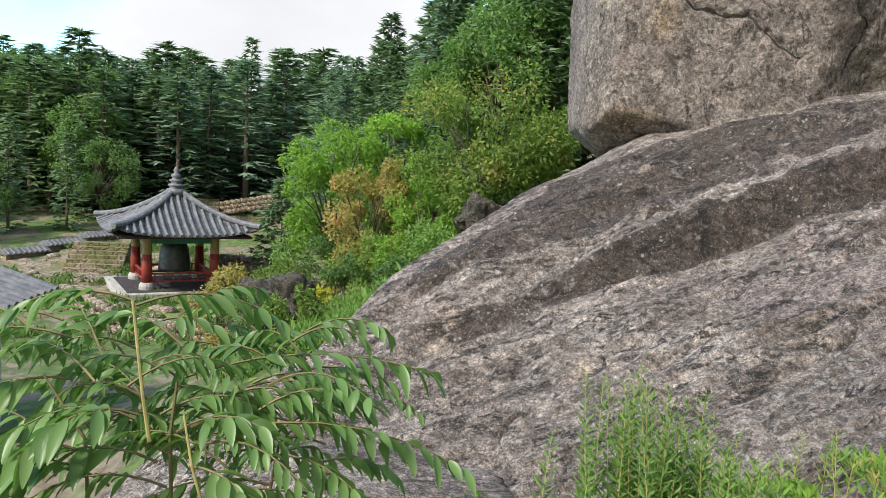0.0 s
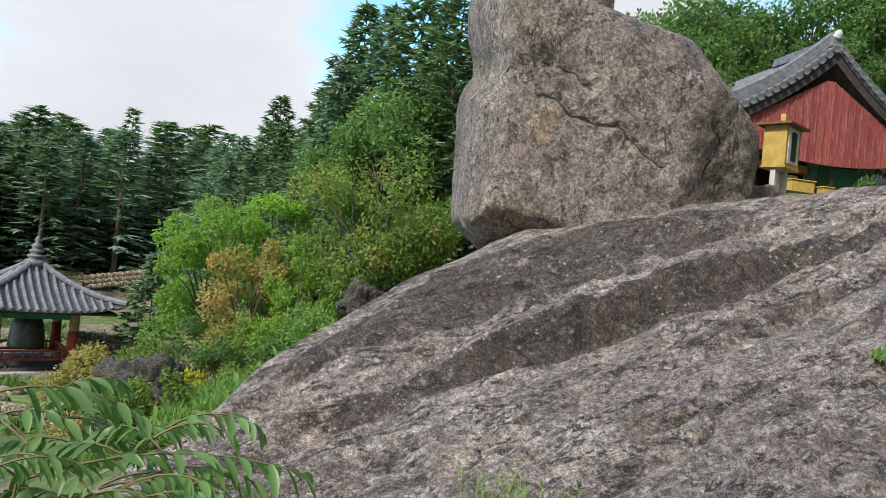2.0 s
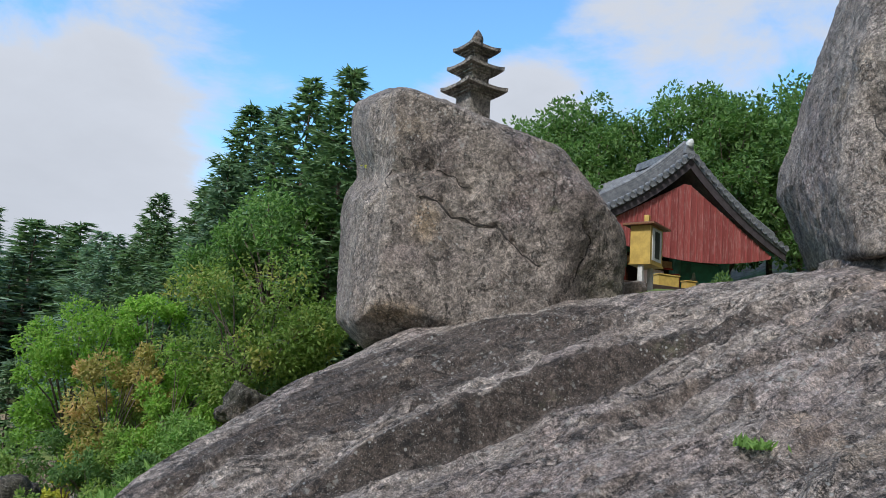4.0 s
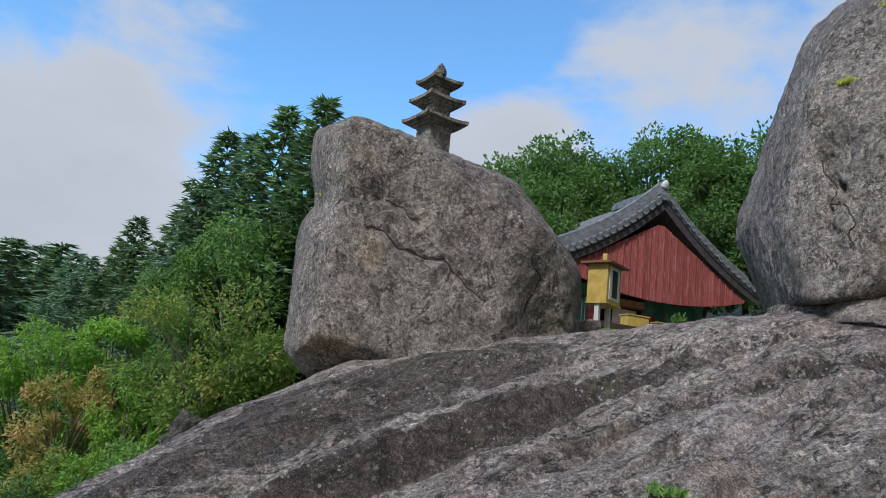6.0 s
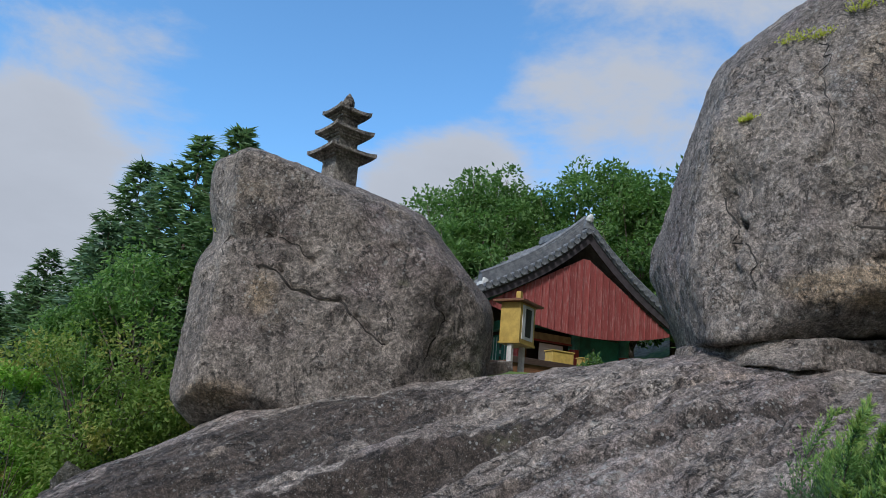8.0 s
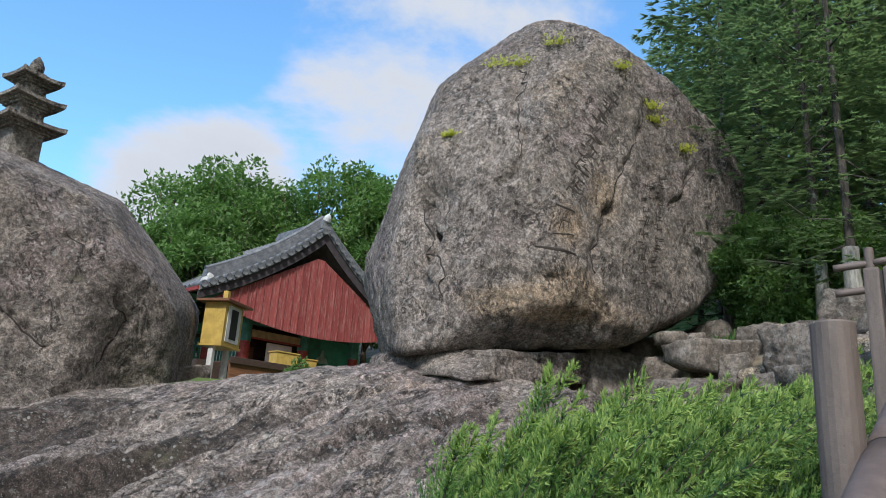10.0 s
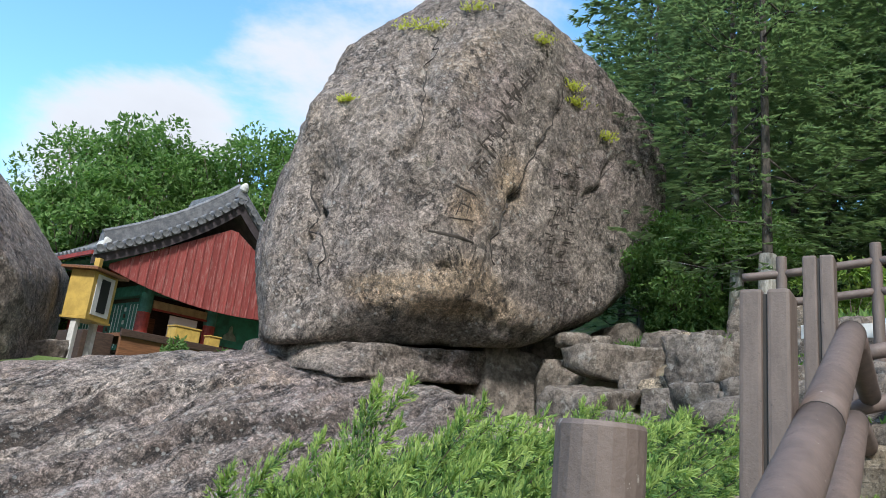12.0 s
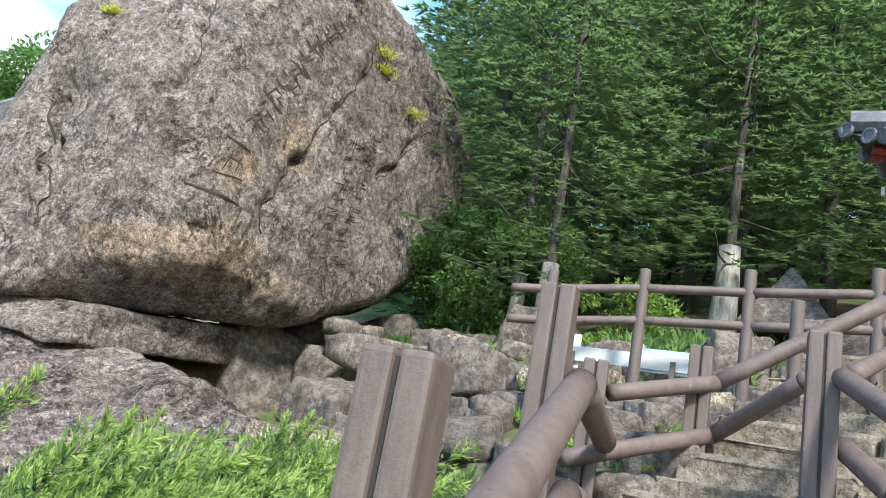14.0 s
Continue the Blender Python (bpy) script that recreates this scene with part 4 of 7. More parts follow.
# stones that carry the great boulder, and those about it
for args in (
    ((11.35, 9.0, 3.48), (1.05, 0.9, 1.3), -10, (0, 4), 22, "grey supporting stone wedged under the balanced boulder"),
    ((12.3, 10.0, 3.75), (1.6, 1.8, 0.7), 30, (0, 0), 23, "broad supporting stone under the balanced boulder"),
    ((10.95, 7.05, 3.20), (0.9, 0.75, 0.58), 15, (4, 0), 24, "angular granite rock beside the boulder"),
    ((12.0, 7.35, 3.90), (1.9, 0.85, 0.46), -8, (6, -4), 25, "dark long rock lying beyond the boulder"),
    ((12.8, 6.9, 4.06), (1.2, 0.8, 0.46), 10, (0, 4), 26, "flat grey rock at the edge of the wood"),
    ((11.85, 7.0, 3.70), (0.48, 0.44, 0.48), 30, (0, 0), 27, "small rounded brown rock"),
    ((11.75, 5.75, 3.78), (0.85, 0.7, 0.55), -15, (0, 0), 28, "pale lichen-spotted granite rock"),
    ((11.0, 5.75, 3.30), (0.9, 0.6, 0.3), 12, (0, 5), 29, "low flat stone among grass"),
    ((10.55, 5.0, 3.18), (0.85, 0.6, 0.3), -10, (0, 5), 30, "low flat stone among grass"),
    ((9.95, 5.6, 2.92), (0.6, 0.45, 0.28), 20, (0, 0), 31, "low flat stone among grass"),
    ((9.4, 4.9, 2.75), (0.5, 0.4, 0.25), 40, (0, 0), 32, "low flat stone among grass"),
    ((13.2, 5.9, 4.5), (1.4, 0.8, 0.6), 20, (0, 0), 33, "mossy dark rock at the edge of the wood"),
    ((12.5, 9.2, 3.95), (1.3, 1.0, 0.9), 20, (0, 0), 45, "shaded rock lying behind the balanced boulder"),
    ((11.95, 8.45, 3.62), (0.8, 0.7, 0.7), 50, (0, 0), 46, "shaded rock wedged beside the balanced boulder"),
    ((13.4, 8.6, 4.3), (1.2, 0.9, 0.7), 70, (0, 0), 47, "mossy rock under the shrubs"),
    ((12.0, 4.5, 4.05), (0.9, 0.6, 0.45), 0, (0, 0), 35, "grey rock behind the fence"),
    ((12.2, 3.4, 4.2), (0.8, 0.6, 0.5), 30, (0, 0), 36, "brown rock behind the fence"),
    ((12.2, 2.4, 4.35), (1.0, 0.7, 0.6), -20, (0, 0), 37, "brown rock behind the fence"),
    ((10.1, 3.5, 3.2), (0.5, 0.4, 0.36), 30, (0, 0), 38, "grey rock at the foot of the stair rail"),
    ((10.5, 3.45, 3.45), (0.45, 0.4, 0.36), 60, (0, 0), 39, "reddish rock at the foot of the stair rail"),
    ((10.35, 4.05, 3.3), (0.6, 0.45, 0.35), 10, (0, 0), 40, "grey rock at the foot of the stair rail"),
    ((11.3, 3.0, 3.75), (0.6, 0.45, 0.4), 80, (0, 0), 41, "brown rock beside the stairs"),
    ((9.6, 3.9, 2.95), (0.6, 0.5, 0.3), 25, (0, 0), 42, "grey rock at the foot of the stair rail"),
    ((6.35, 14.1, 3.3), (0.8, 0.6, 0.5), 10, (0, 0), 43, "grey rock wedged beside the boulder"),
    ((11.0, 16.5, 3.7), (1.6, 1.2, 0.6), 10, (0, 0), 44, "low rock before the hall"),
):
    at, size, yaw, tip, seed, label = args
    rock("rock", at, size, yaw, tip, seed, M["rock"], label, "scattered rocks", 5, 40, .12)
rng = random.Random(77)
for k in range(84):
    x, y = rng.uniform(9.3, 12.6), rng.uniform(3.0, 6.8)
    s = rng.uniform(0.16, 0.46) * (1.0 if k % 4 else 1.3)
    rock("stone", (x, y, gz(x, y) + s * 0.12), (s * rng.uniform(.9, 1.6), s, s * .7), rng.uniform(0, 180), (0, 0), 100 + k, M["rock"] if k % 3 else M["wall_stone"],
         "small broken stone lying on the slope", "scattered stones", 3, 22, .12)
for k, (x, y) in enumerate(((11.85, 7.9), (12.1, 7.8), (12.25, 8.1), (12.0, 8.2), (11.65, 8.0))):
    rock("stone", (x, y, 4.22 + 0.04 * (k % 2)), (.3, .24, .2), k * 40, (0, 0), 140 + k, M["rock"], "small stone piled beneath the boulder", "scattered stones", 3)
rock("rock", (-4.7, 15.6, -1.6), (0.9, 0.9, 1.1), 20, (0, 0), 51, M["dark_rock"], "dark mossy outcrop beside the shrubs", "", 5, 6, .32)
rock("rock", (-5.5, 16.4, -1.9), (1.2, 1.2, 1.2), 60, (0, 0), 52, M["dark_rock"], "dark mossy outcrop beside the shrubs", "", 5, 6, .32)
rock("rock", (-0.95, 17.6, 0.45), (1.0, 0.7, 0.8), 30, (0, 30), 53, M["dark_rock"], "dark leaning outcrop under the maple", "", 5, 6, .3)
boulder("rock", (9.78, 9.5, 3.63), [(-.10, -.05, .99, .26), (.08, .12, -1, .13), (-.05, -.99, .10, .95), (.35, -.93, -.1, 1.06), (1, -.15, -.12, 1.16), (-.55, -.5, .65, .95), (-1, 0, .2, 1.5), (0, 1, 0, 1.5), (.1, -.80, -.6, .90)], M["boulder"], 6, 40, .06, .05, seed=8.0,
        label="broad flat stone slab bearing the balanced boulder", category="rock", cuts=cut_line(((-1.0, -.9, .0), (0, -1.0, .03), (.9, -.8, .05)), .05, .06) + cut_line(((.25, -.95, .25), (.2, -.97, -.2)), .05, .07))
boulder("rock", (10.6, 10.2, 3.62), [(-.05, -.05, 1, .34), (0, 0, -1, .6), (-.1, -1, .0, .7), (1, -.3, -.1, 1.1), (-1, -.2, .1, 1.0), (0, 1, 0, 1.2)], M["rock"], 5, 30, .05, .04, seed=18.0,
        label="dark supporting stone deep under the balanced boulder", category="rock")
boulder("rock", (14.0, 3.3, 5.42), [(-.8, -.1, .55, .22), (.8, .1, .55, .21), (.1, -.8, .5, .20), (-.1, .8, .5, .2), (0, 0, -1, .5), (-.5, -.6, .6, .25), (.5, .5, .6, .24)], M["rock"], 5, 18, .05, .02, seed=5.0,
        label="upright pointed rock at the edge of the wood", category="rock")
rock("rock", (-0.55, 5.2, -0.85), (1.6, 1.0, 0.6), 10, (0, 6), 54, M["slab"], "low ledge of granite at the slab's foot", "", 5)


# ---- pagoda ----
def pagoda():
    e = empty("stone_pagoda", pose(3.13, 14.62, 6.45, 0, 0, 24), "small weathered three-storey stone pagoda on top of the boulder", "pagoda")

    def block(name, hw, z0, z1, taper=0.0):
        bm = boxed(-hw, hw, -hw, hw, z0, z1, 0.012)
        for v in bm.verts:
            t = (v.co.z - z0) / (z1 - z0)
            v.co.x *= 1 - taper * t
            v.co.y *= 1 - taper * t
        part(name, bm, M["pagoda"], e)

    def roof(hw, z, h, inner):
        bm = bmesh.new()
        for k in range(3):                  # stepped corbels
            w = inner + 0.045 + (hw - inner - 0.10) * k / 3
            box(bm, -w, w, -w, w, z - 0.13 + 0.042 * k, z - 0.088 + 0.042 * k)
        n = 8
        rings = []
        for lev, (w, zz, lift) in enumerate(((hw, z - 0.005, 0.03), (hw * 1.01, z + 0.055, 0.05), (hw * .72, z + .055 + (h - .055) * .5, .01), (inner * .95, z + h, 0))):
            ring = []
            for side in range(4):
                for i in range(n):
                    t = -1 + 2 * i / n
                    x, y = t * w, -w
                    c, s = math.cos(side * math.pi / 2), math.sin(side * math.pi / 2)
                    ring.append(bm.verts.new((x * c - y * s, x * s + y * c, zz + lift * abs(t) ** 3)))
            rings.append(ring)
        for a, b in zip(rings, rings[1:]):
            for i in range(4 * n):
                bm.faces.new((a[i], a[(i + 1) % (4 * n)], b[(i + 1) % (4 * n)], b[i]))
        bm.faces.new(rings[0][::-1])
        bm.faces.new(rings[-1])
        part("roof_stone", bm, M["pagoda"], e)

    block("base_stone", 0.36, 0.0, 0.16)
    block("body_stone", 0.265, 0.16, 0.72, 0.03)
    roof(0.50, 0.84, 0.17, 0.22)
    block("body_stone", 0.215, 1.0, 1.18, 0.03)
    roof(0.43, 1.30, 0.16, 0.185)
    block("body_stone", 0.18, 1.45, 1.60, 0.03)
    roof(0.36, 1.72, 0.14, 0.12)
    block("finial_base", 0.13, 1.85, 1.91)
    part("finial", lathe(bmesh.new(), [(.10, 1.91), (.125, 1.97), (.12, 2.05), (.08, 2.14), (.03, 2.21), (.008, 2.24)], 10), M["pagoda"], e, smooth=True)


pagoda()


# ---- tiled roofs ----
def rib(length, r=0.085, n=5):
    """A half-round cover tile row along +x, with joints."""
    bm = bmesh.new()
    k = max(2, int(length / 0.30))
    for i in range(k):
        x0, x1 = length * i / k, length * (i + 1) / k
        ra, rb = r, r * 0.90
        ring0 = [bm.verts.new((x0, ra * math.cos(math.pi * j / n), ra * math.sin(math.pi * j / n))) for j in range(n + 1)]
        ring1 = [bm.verts.new((x1 + 0.012, rb * math.cos(math.pi * j / n), rb * math.sin(math.pi * j / n))) for j in range(n + 1)]
        for j in range(n):
            bm.faces.new((ring0[j], ring1[j], ring1[j + 1], ring0[j + 1]))
        bm.faces.new(ring0[::-1])
    return bm


def disc_mesh(name, r, t):
    bm = lathe(bmesh.new(), [(r * .9, 0), (r, t * .3), (r, t), (r * .75, t), (r * .72, t * .8)], 14)
    me = bpy.data.meshes.new(name)
    bm.to_mesh(me)
    bm.free()
    me.materials.append(M["tile"])
    return me


HALL = pose(13.2, 24.2, 0, 0, 0, 10.7)
RIDGE_Z, EAVE_Z, HALF = 10.02, 7.02, 4.45


def hall_profile(x):
    t = min(1.0, abs(x) / HALF)
    return EAVE_Z + (RIDGE_Z - EAVE_Z) * (0.70 * (1 - t) + 0.30 * (1 - t) ** 2.4)


def temple_hall():
    e = empty("temple_hall", HALL, "wooden temple hall with grey tiled gable roof and red gable boards", "temple hall")
    depth = 5.6
    n = 16
    xs = [HALF * i / n for i in range(n + 1)]
    for s in (-1, 1):
        bm = bmesh.new()
        top = [[bm.verts.new((s * x, y, hall_profile(x))) for x in xs] for y in (0.05, depth)]
        low = [[bm.verts.new((s * x, y, hall_profile(x) - 0.16)) for x in xs] for y in (0.05, depth)]
        for i in range(n):
            bm.faces.new((top[0][i], top[0][i + 1], top[1][i + 1], top[1][i]))
            bm.faces.new((low[0][i], low[1][i], low[1][i + 1], low[0][i + 1]))
            bm.faces.new((top[0][i], low[0][i], low[0][i + 1], top[0][i + 1]))
            bm.faces.new((top[1][i], top[1][i + 1], low[1][i + 1], low[1][i]))
        bm.faces.new((top[0][n], low[0][n], low[1][n], top[1][n]))
        part("roof_slope", bm, M["tile"], e)
        # rows of cover tiles running down the slope
        s1 = Soup()
        for k in range(20):
            y = 0.75 + k * 0.285
            s1.tube([(s * x, y, hall_profile(x) + 0.03) for x in xs[::2]], [0.085] * len(xs[::2]), 8)
        tagged(s1.ob("cover_tiles", M["tile"], e), kind="stuff")
        # short cross tiles at the verge, round ends outwards
        bm = bmesh.new()
        lathe(bm, [(.10, 0), (.10, .60), (.085, .60)], 12)
        bmesh.ops.rotate(bm, verts=bm.verts, matrix=Matrix.Rotation(radians(-90), 3, "X"))
        verge = bpy.data.meshes.new("verge_tile")
        bm.to_mesh(verge)
        bm.free()
        verge.materials.append(M["tile"])
        face = disc_mesh("tile_end", .118, .05)
        for k in range(17):
            x = 0.16 + k * 0.262
            z = hall_profile(x) + 0.02
            slope = math.degrees(math.atan2(hall_profile(x + .05) - hall_profile(x - .05), .1))
            share("verge_tile", verge, e, pose(s * x, -0.02, z, 0, -s * slope, 0))
            share("tile_end", face, e, pose(s * x, 0.0, z - 0.01, 90, 0, 0))
        # descending ridge beside the verge
        bm = bmesh.new()
        for w0, z0, z1 in ((0.36, .10, .26), (0.30, .26, .38), (0.24, .38, .48)):
            for a, b in zip(xs[:-2], xs[1:-1]):
                c = [bm.verts.new((s * x, 0.45 + d, hall_profile(x) + zz)) for x in (a, b) for d in (-w0 / 2, w0 / 2) for zz in (z0, z1)]
                bmesh.ops.convex_hull(bm, input=c)
        tagged(part("descending_ridge", bm, M["tile"], e), kind="stuff")
        s2 = Soup()
        s2.tube([(s * x, .45, hall_profile(x) + .51) for x in xs[:-1]], [.085] * (len(xs) - 1), 8)
        s2.ob("ridge_cap", M["tile"], e)
        xe = xs[-2]
        bm = boxed(-.10, .10, -.20, .20, -.02, .36, .04)
        ob = part("ridge_end", bm, M["plaster"], e, "white mortar end of the descending ridge")
        ob.matrix_local = pose(s * (xe - .02), .42, hall_profile(xe), 0, -s * 20, 0)
        # its dark colour includes the shade below the verge tiles
        # barge board
        bm = bmesh.new()
        rings = [[bm.verts.new((s * x, y, hall_profile(x) + zz)) for y, zz in ((.10, -.12), (.16, -.12), (.16, -.42 - .12 * (1 - x / HALF)), (.10, -.42 - .12 * (1 - x / HALF)))] for x in xs]
        for p, q in zip(rings, rings[1:]):
            for i in range(4):
                bm.faces.new((p[i], p[(i + 1) % 4], q[(i + 1) % 4], q[i]))
        bm.faces.new(rings[0])
        bm.faces.new(rings[-1][::-1])
        bmesh.ops.recalc_face_normals(bm, faces=bm.faces[:])
        part("barge_board", bm, M["shadow_wood"], e)
        # rafter ends under the long eave
        s3 = Soup()
        for k in range(14):
            y = 0.5 + k * 0.44
            s3.tube([(s * 2.0, y, 7.55), (s * 4.25, y, EAVE_Z - .16)], [.06, .055], 7)
        tagged(s3.ob("rafters", M["teal"], e), kind="stuff")
        bm = boxed(s * 4.45 - .05, s * 4.45 + .05, .1, depth, EAVE_Z - .14, EAVE_Z - .02)
        part("eave_board", bm, M["red_column"], e)
    # main ridge
    bm = bmesh.new()
    for w, z0, z1 in ((.22, .0, .14), (.18, .14, .24), (.15, .24, .32)):
        box(bm, -w, w, .15, depth - 2.4, RIDGE_Z + z0, RIDGE_Z + z1, .015)
    part("main_ridge", bm, M["tile"], e)
    bm = lathe(bmesh.new(), [(.10, 0), (.15, .06), (.13, .18), (.07, .27), (.03, .30)], 12)
    ob = part("ridge_ornament", bm, M["plaster"], e, "pale ridge-end ornament")
    ob.matrix_local = pose(0, .22, RIDGE_Z + .30, 30, 0, 0)
    # red gable boards
    k = -14
    while k <= 14:
        x0, x1 = k * .285 - .14, k * .285 + .14
        bm = bmesh.new()
        top = lambda x: 8.98 - 0.575 * abs(x)
        low = lambda x: 6.10 + 0.036 * x * x
        if top(k * .285) - low(k * .285) > 0.02:
            vs = [bm.verts.new((x, y, z)) for y in (.26, .30) for x, z in ((x0, low(x0)), (x1, low(x1)), (x1, max(top(x1), low(x1) + .01)), (x0, max(top(x0), low(x0) + .01)))]
            bmesh.ops.convex_hull(bm, input=vs)
            part("gable_board", bm, M["red"], e)
            xb = x1 + .0025
            bm = bmesh.new()
            vs = [bm.verts.new((xb + dx, y, z)) for y in (.225, .262) for dx in (-.022, .022) for z in (low(xb) + .004, max(top(xb) - .01, low(xb) + .02))]
            bmesh.ops.convex_hull(bm, input=vs)
            part("batten", bm, M["red"], e)
        else:
            bm.free()
        k += 1
    # frame under the gable
    col = lathe(bmesh.new(), [(.20, 3.7), (.205, 4.6), (.19, 6.6), (.17, 7.4)], 16)
    cme = bpy.data.meshes.new("column")
    col.to_mesh(cme)
    col.free()
    cme.materials.append(M["red_column"])
    bm = lathe(bmesh.new(), [(.212, 5.75), (.205, 6.55)], 16)
    tme = bpy.data.meshes.new("painted_collar")
    bm.to_mesh(tme)
    bm.free()
    tme.materials.append(M["teal"])
    for x, y in ((-2.0, 1.3), (.35, 1.3), (2.6, 1.3), (-2.0, 3.9), (-2.0, 6.2)):
        share("column", cme, e, pose(x, y, 0))
        share("painted_collar", tme, e, pose(x, y, 0))
    part("tie_beam", boxed(-2.2, 2.8, 1.15, 1.45, 6.35, 6.7, .03), M["teal"], e)
    part("lintel", boxed(-1.8, .15, 1.2, 1.38, 5.92, 6.18, .02), M["cream"], e)
    part("lintel_edge", boxed(-1.8, .15, 1.14, 1.2, 5.86, 5.92, .01), M["red_column"], e)
    part("paper_screen", boxed(-1.0, .02, 1.5, 1.54, 4.9, 5.86, .005), M["paper"], e, "white paper-covered screen")
    # dark sheet standing in for the unlit interior behind the opening
    part("doorway_shade", boxed(-1.8, -1.0, 2.2, 2.26, 3.9, 5.95), M["dark_wood"], e)
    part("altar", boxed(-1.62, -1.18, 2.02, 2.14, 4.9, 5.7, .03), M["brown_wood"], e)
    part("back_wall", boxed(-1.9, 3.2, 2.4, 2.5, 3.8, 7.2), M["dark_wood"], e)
    part("mural_panel", boxed(.58, 2.40, 1.3, 1.36, 5.18, 6.3, .01), M["mural"], e, "green wall panel with a faded painting")
    for x0, x1, z0, z1 in ((.52, .58, 5.1, 6.36), (2.40, 2.46, 5.1, 6.36)):
        part("panel_frame", boxed(x0, x1, 1.27, 1.37, z0, z1), M["dark_wood"], e)
    part("panel_frame", boxed(.52, 2.46, 1.27, 1.37, 5.10, 5.18), M["dark_wood"], e)
    bm = bmesh.new()                         # a pale painted shape: a swelling lower part and a small upper part
    pts = [(-.28, 0), (.28, 0), (.22, .16), (.08, .28), (.06, .46), (.0, .52), (-.07, .44), (-.10, .28), (-.26, .14)]
    bm.faces.new([bm.verts.new((1.22 + x, 1.292, 5.42 + z)) for x, z in pts])
    bmesh.ops.solidify(bm, geom=bm.faces[:], thickness=0.004)
    part("painted_shape", bm, M["mural_pale"], e)
    part("low_wall", boxed(.4, 2.6, 1.25, 1.4, 3.8, 5.1), M["dark_wood"], e)
    # doors of the long front
    dm = boxed(-.03, .03, -.50, .50, 4.55, 6.1, .01)
    dme = bpy.data.meshes.new("lattice_door")
    dm.to_mesh(dme)
    dm.free()
    dme.materials.append(M["teal"])
    for k in range(4):
        y = 1.98 + k * 1.05
        d = share("lattice_door", dme, e, pose(-2.02, y, 0))
        for j in range(6):
            ob = part("door_check", boxed(-.012, .012, -.05, .05, 0, .13), M["white"] if j % 2 else M["dark_wood"], d)
            ob.matrix_local = pose(-.045, .44, 4.75 + j * .21)
        for j in range(3):
            ob = part("lattice_bar", boxed(-.01, .01, -.008, .008, 4.62, 6.02), M["paper"], d)
            ob.matrix_local = pose(-.04, -.3 + j * .22, 0)
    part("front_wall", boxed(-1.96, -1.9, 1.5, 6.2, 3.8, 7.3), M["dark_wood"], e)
    part("front_beam", boxed(-2.2, -1.85, 1.3, 6.2, 6.25, 6.6, .03), M["teal"], e)
    # timber deck before the gable
    part("deck_front", boxed(-3.95, 1.0, -1.58, -1.48, 3.6, 4.74, .02), M["brown_wood"], e)
    part("deck_rail", boxed(-4.0, 1.05, -1.66, -1.59, 4.60, 4.80, .02), M["dark_wood"], e)
    part("deck_side", boxed(-4.8, -3.95, -1.2, 1.2, 3.6, 4.64, .02), M["dark_wood"], e)
    part("deck_top", boxed(-3.95, 2.6, -1.48, 1.2, 4.60, 4.70), M["brown_wood"], e)
    part("foundation", boxed(-3.6, 4.3, 1.1, 6.4, 3.2, 4.3, .02), M["wall_stone"], e)
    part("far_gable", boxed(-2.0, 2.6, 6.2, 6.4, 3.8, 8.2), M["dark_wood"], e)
    return e


temple_hall()


def offering_box(x, y, z, w, d, h, label):
    e = empty("offering_box", HALL @ pose(x, y, z), label, "offering box", "offering boxes")
    part("case", boxed(-w / 2, w / 2, -d / 2, d / 2, 0, h, .015), M["gold"], e)
    part("top_board", boxed(-w / 2 - .03, w / 2 + .03, -d / 2 - .03, d / 2 + .03, h, h + .04, .01), M["gold"], e)
    part("slot", boxed(-w * .3, w * .3, -.02, .02, h + .04, h + .046), M["black"], e)


offering_box(-1.86, -1.05, 4.70, .80, .45, .50, "yellow painted offering box standing on the timber deck")
offering_box(-.86, -1.0, 4.70, .36, .30, .42, "small yellow box standing on the timber deck")


def notice_lantern():
    e = empty("lantern_box", pose(7.05, 14.62, 3.3, 0, 0, 42), "yellow box lantern with white-framed black panel on two posts", "lantern")
    part("case", boxed(-.33, .33, -.22, .22, .78, 1.56, .012), M["gold"], e)
    part("white_frame", boxed(-.24, .24, -.232, -.222, .84, 1.52, .003), M["white"], e)
    part("dark_panel", boxed(-.12, .12, -.240, -.233, .90, 1.46, .002), M["black"], e)
    bm = bmesh.new()
    vs = [bm.verts.new(v) for v in ((-.46, -.34, 1.56), (.46, -.34, 1.56), (.46, .34, 1.56), (-.46, .34, 1.56), (-.46, -.34, 1.60), (.46, -.34, 1.60), (.46, .34, 1.60), (-.46, .34, 1.60), (-.14, -.06, 1.68), (.14, -.06, 1.68), (.14, .06, 1.68), (-.14, .06, 1.68))]
    bmesh.ops.convex_hull(bm, input=vs)
    part("cap", bm, M["brown_wood"], e, "brown wooden cap")
    part("top_post", boxed(-.05, .05, -.05, .05, 1.6, 1.84, .01), M["gold"], e)
    part("leg", boxed(-.30, -.20, -.05, .05, 0, .78, .01), M["plaster"], e)
    part("leg", boxed(.20, .30, -.05, .05, 0, .78, .01), M["plaster"], e)
    part("sill", boxed(-.35, .35, -.24, .24, .74, .78, .006), M["gold"], e)


notice_lantern()


